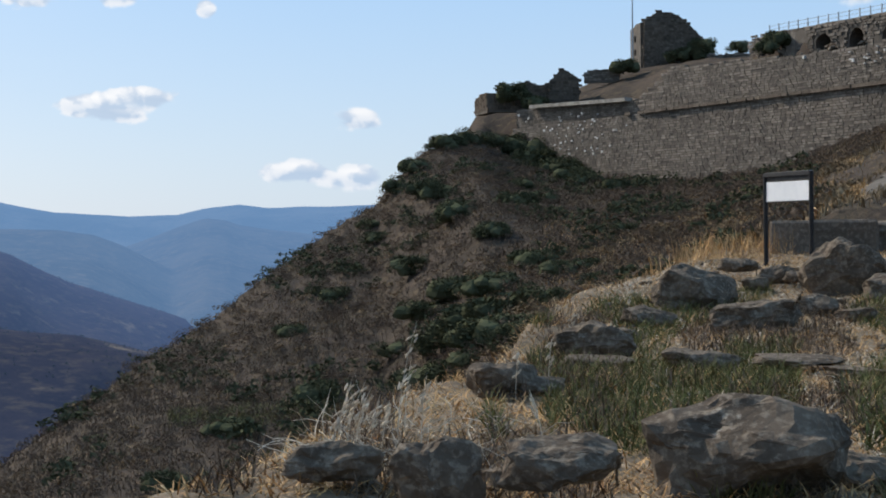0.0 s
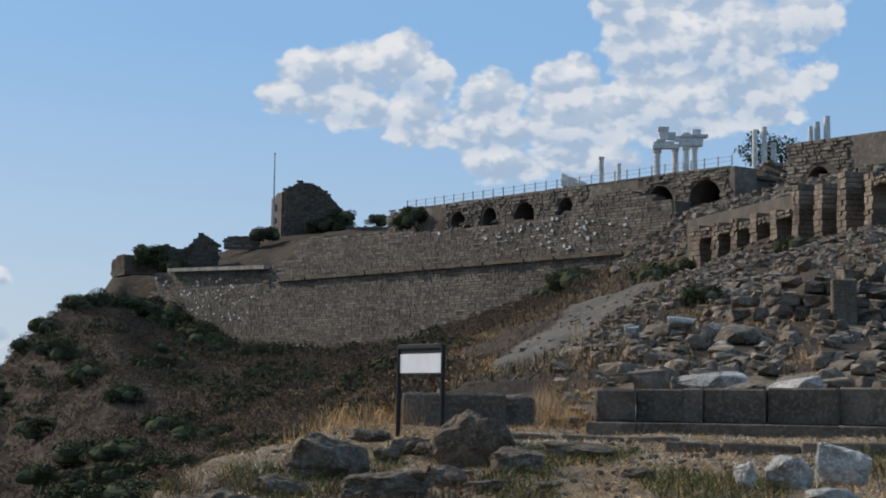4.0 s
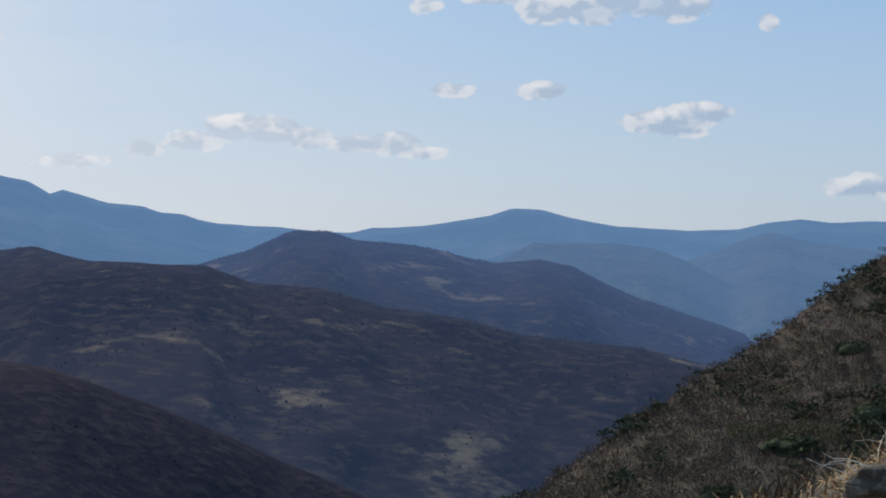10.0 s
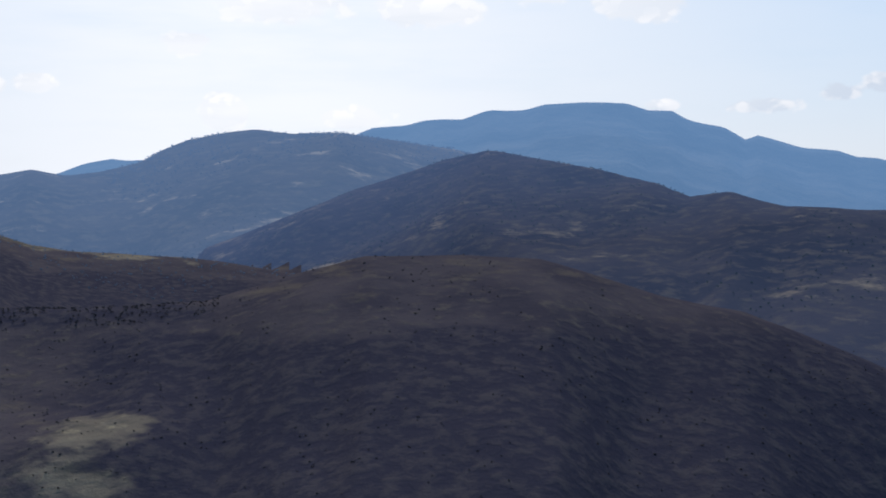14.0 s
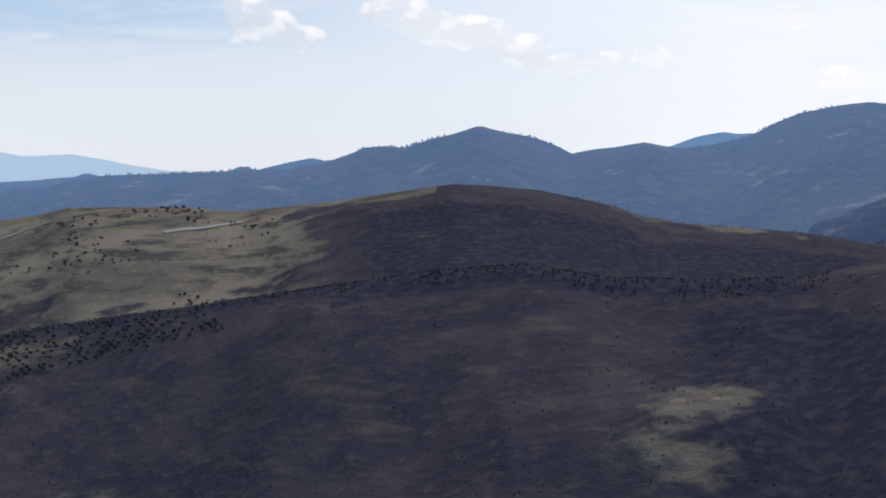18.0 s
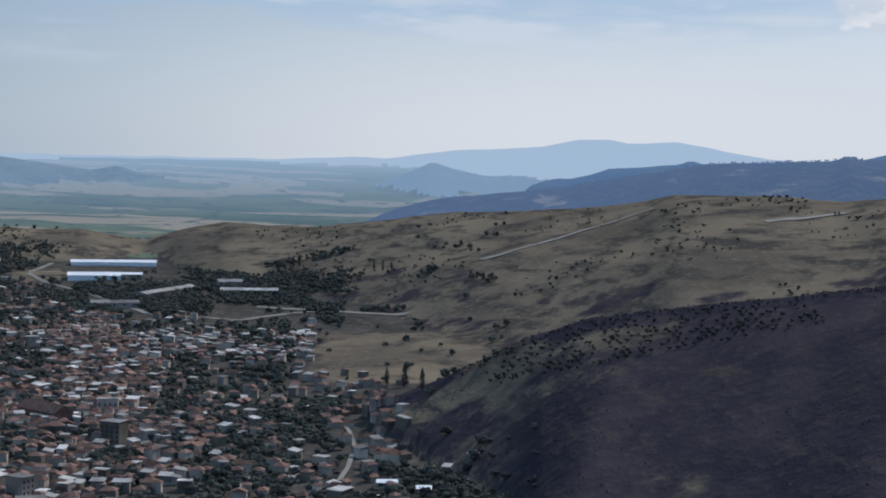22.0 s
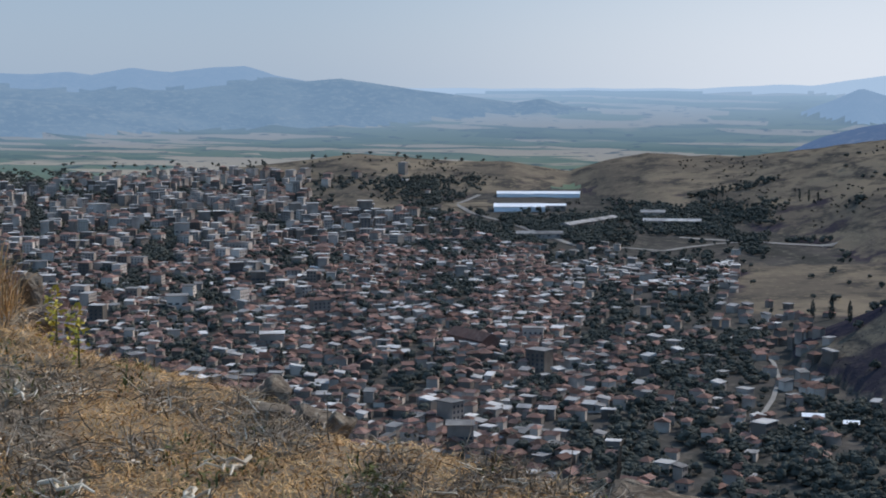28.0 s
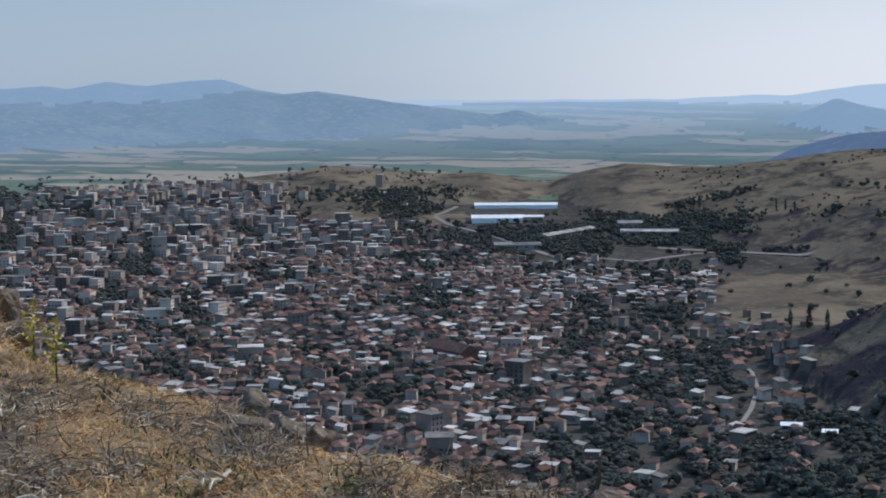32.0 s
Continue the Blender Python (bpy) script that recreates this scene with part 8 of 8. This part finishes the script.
# ---------------------------------------------------------------- trees of the valley


def tree_heap(name, places, rnd, size, mat, label, n=56, leaf=0.14, tall=1.0):
    protos = []
    for _ in range(6):
        one = random.Random(rnd.randrange(9999))
        v, f = leaf_cloud(one, n // 2, 0.9, 0.9, 0.95 * tall, leaf * 0.8, 4)
        v = [q + Vector((0, 0, 0.12)) for q in v] + [Vector(q) for q in ((-.03, -.03, -.2), (.03, -.03, -.2), (0, .04, -.2), (0, 0, .6))]
        k = len(v) - 4
        f = f + [(k, k + 1, k + 3), (k + 1, k + 2, k + 3), (k + 2, k, k + 3)]
        # uneven clumps of foliage under the leaves
        for _ in range(3 if n < 30 else 6):
            bm = bmesh.new()
            bmesh.ops.create_icosphere(bm, subdivisions=1, radius=one.uniform(0.24, 0.42))
            c = Vector((one.uniform(-.42, .42), one.uniform(-.42, .42), one.uniform(0.35, 0.85) * tall))
            k = len(v)
            for q in bm.verts:
                v.append(c + Vector((q.co.x, q.co.y, q.co.z * 0.8)) * one.uniform(0.72, 1.25))
            bm.verts.index_update()
            f = f + [tuple(k + q.index for q in g.verts) for g in bm.faces]
            bm.free()
        protos.append((np.array([tuple(q) for q in v]), f))
    VV, FF, k = [], [], 0
    lanes = np.array(ROADS)
    for a, r in places:
        v, f = protos[rnd.randrange(6)]
        s = rnd.uniform(*size)
        x, y = r * math.sin(radians(a)), r * math.cos(radians(a))
        # no tree on a road, nor just in front of one
        if np.any(np.hypot(lanes[:, 0] - x * 1.015, lanes[:, 1] - y * 1.015) < lanes[:, 2] + s * 0.8 + 1.5) or np.any(np.hypot(lanes[:, 0] - x * 1.04, lanes[:, 1] - y * 1.04) < 9.0):
            continue
        t = rnd.uniform(0, 6.283)
        c, q = math.cos(t), math.sin(t)
        p = on_ground(a, r)
        VV.append(np.stack([(v[:, 0] * c - v[:, 1] * q) * s + p.x, (v[:, 0] * q + v[:, 1] * c) * s + p.y, v[:, 2] * s + p.z], 1))
        FF += [tuple(i + k for i in g) for g in f]
        k += len(v)
    return tagged(mesh_ob(name, np.concatenate(VV), FF, mat), label, "trees", "", "stuff")


def town_tree(a, r):
    el = math.degrees(math.atan2(ground(a, r) - EYE.z, r))
    if el > -3.3:
        return TOWN.random() < 0.03
    if a > -95.2 and 1310 < r < 1950:
        return TOWN.random() < 0.04
    if r > 1950 and a > -103:
        return inside(a, el, DARK) > 0.5 or noise.noise((r * 0.01, a * 0.6, 3.0)) > 0.42
    if inside(a, el, BARE) > 0.4:
        return False
    if inside(a, el, DARK) > 0.6:
        return True
    # the open foot of the hill
    if a > -93.5 and r > 1020:
        return TOWN.random() < 0.06
    wood = -101.5 < a < -88.5 and 700 < r < 1500
    if wood:
        return TOWN.random() < (0.85 if noise.noise((r * 0.008, a * 0.5, 6.0)) > -0.1 else 0.4)
    return TOWN.random() < (0.9 if noise.noise((r * 0.006, a * 0.35, 11.0)) > 0.2 else 0.4)


tree_heap("town_trees", scatter(7400, (-122, -88), (700, 2500), town_tree), RND, (3.5, 7.5), M_TREE, "dark green garden and street trees in the town", 40, 0.17)
tree_heap("town_trees", scatter(3000, (-122, -103), (2000, 3300), town_tree), RND, (4, 8), M_TREE, "dark trees between the apartment blocks", 16, 0.26)


def grove():
    """Dense dark trees in the parks, along the avenue and round the factory."""
    spots = []
    for a0, a1, e0, e1 in DARK:
        n = int(460 * (a1 - a0) * (e1 - e0) / 1.6)
        for _ in range(n):
            a, e = RND.uniform(a0 - 0.3, a1 + 0.3), RND.uniform(e0 - 0.15, e1 + 0.1)
            if RND.random() < inside(a, e, [(a0, a1, e0, e1)]) and noise.noise((a * 1.3, e * 3.0, 5.0)) > -0.15:
                spots.append((a, ground_hit(a, e)))
    tree_heap("grove", spots, RND, (4, 8), M_TREE, "dense dark trees of parks and groves in the town", 20, 0.25)


grove()
tree_heap("wood", scatter(1700, (-99.8, -86.5), (690, 1330), lambda a, r: not (a > -93.5 and r > 1020) and RND.random() < min(1.0, max(0.06, (-88.8 - a) / 3.0)) and noise.noise((r * 0.011, a * 0.8, 6.0)) > -0.02), RND, (2.6, 5.6), M_TREE, "dense dark pine wood on the hillside", 40, 0.15)
tree_heap("scrub_patch", scatter(3600, (-92, -33), (520, 1180), lambda a, r: noise.noise((r * 0.006, a * 0.25, 8.0)) > -0.1), RND, (0.4, 1.1), M_HILLBUSH, "low bushes dotted over the hill", 10, 0.34, 0.5)
tree_heap("tree_belt", scatter(1300, (-90, -57.5), (880, 1190), lambda a, r: (-40 if a > -74 else -22) < r - np.interp(a, (-96, -60, -30), (1230, 960, 950)) < 8 and noise.noise((r * 0.02, a * 0.5, 1.0)) > -0.25), RND, (0.6, 1.5), M_HILLBUSH, "line of dark trees along the hill's crest", 16, 0.3)
tree_heap("far_scrub", scatter(700, (-112, -76), (1500, 2900), lambda a, r: r < np.interp(a, (-112, -98, -82, -70), (3000, 2900, 2300, 1950)) - 30 and (r > 1980 or a > -88) and noise.noise((r * 0.005, a * 0.3, 4.0)) > 0.18), RND, (1.5, 4.2), M_SCRUB, "dark bushes on the dry hills", 12, 0.3)
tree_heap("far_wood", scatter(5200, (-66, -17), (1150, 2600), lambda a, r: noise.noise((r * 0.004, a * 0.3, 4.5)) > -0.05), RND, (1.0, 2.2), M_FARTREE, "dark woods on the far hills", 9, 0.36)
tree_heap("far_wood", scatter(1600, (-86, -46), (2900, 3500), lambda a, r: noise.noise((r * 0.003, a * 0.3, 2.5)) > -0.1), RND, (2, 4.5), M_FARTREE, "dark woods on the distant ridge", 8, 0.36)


def orchard():
    """Olive trees planted in rows on the hill's shoulder."""
    spots = []
    for i in range(40):
        for j in range(15):
            a = -90.2 + i * 0.28 + 0.12 * j + RND.uniform(-.05, .05)
            e = -6.9 + 0.195 * i * 0.28 * 1.15 - j * 0.085 + 0.3
            top = at(RIDGE_E, a)
            if e > top - 0.12 or RND.random() < 0.4:
                continue
            spots.append((a, ground_hit(a, e)))
    tree_heap("olive_orchard", spots, RND, (1.9, 3.0), M_SCRUB, "rows of dark olive trees on the dry slope", 14, 0.28)


orchard()


def cypress(az, el, h):
    r = ground_hit(az, el)
    p = on_ground(az, r, -0.5)
    thing = empty("cypress", pose(p.x, p.y, p.z), "tall narrow dark green cypress", "tree", "cypresses")
    part("trunk", lathe([(0.3, 0), (0.2, h * 0.5)], 6), M_BARK, thing)
    V, F = [], []
    rnd = random.Random(int(az * 10))
    for _ in range(160):
        t = rnd.random()
        rad = h * 0.13 * (math.sin(math.pi * min(1, 0.12 + 0.9 * t)) ** 0.6) * rnd.uniform(0.6, 1.1)
        ang = rnd.uniform(0, 6.283)
        c = Vector((rad * math.cos(ang), rad * math.sin(ang), h * (0.06 + 0.94 * t)))
        a = Vector((rnd.gauss(0, .4), rnd.gauss(0, .4), 1)).normalized() * h * 0.06
        b = Vector((-math.sin(ang), math.cos(ang), rnd.gauss(0, .3))) * h * 0.035
        k = len(V)
        V += [c - a, c + b, c + a, c - b]
        F.append((k, k + 1, k + 2, k + 3))
    ob = mesh_ob("crown", V, F, M_TREE)
    ob.parent = thing


for az_c, el_c, h_c in ((-91.5, -7.9, 20), (-92.1, -7.9, 16), (-90.9, -7.95, 15), (-94.9, -5.15, 14), (-102.2, -9.3, 12), (-109.9, -9.8, 16), (-95.1, -3.95, 18), (-95.3, -3.95, 16), (-92.6, -4.0, 14), (-92.3, -4.0, 14), (-92.0, -4.0, 12), (-98.5, -5.6, 14), (-98.2, -5.5, 13)):
    cypress(az_c, el_c, h_c)


def broad_tree():
    """The broad tree behind the temple columns."""
    r = 275.0
    p = heading(15.0, 0, r)
    thing = empty("broad_tree", pose(p.x, p.y, 34.0), "broad leafy green tree behind the marble columns", "tree")
    part("trunk", lathe([(0.45, 0), (0.34, 4.0), (0.24, 8.0)], 8), M_BARK, thing)
    for k, (x, y) in enumerate(((1.6, 0), (-1.7, 0.4), (0.4, 1.2))):
        bm = lathe([(0.16, 0), (0.06, 2.6)], 6)
        bmesh.ops.transform(bm, matrix=pose(0, 0, 6.0, -18 * y, 32 * x / 1.6, 0), verts=bm.verts)
        part("limb", bm, M_BARK, thing)
    V, F = leaf_cloud(random.Random(8), 2600, 8.0, 4.5, 5.4, 0.28, 11)
    ob = mesh_ob("crown", [v + Vector((0, 0, 5.8)) for v in V], F, M_GREENTREE)
    ob.parent = thing


broad_tree()
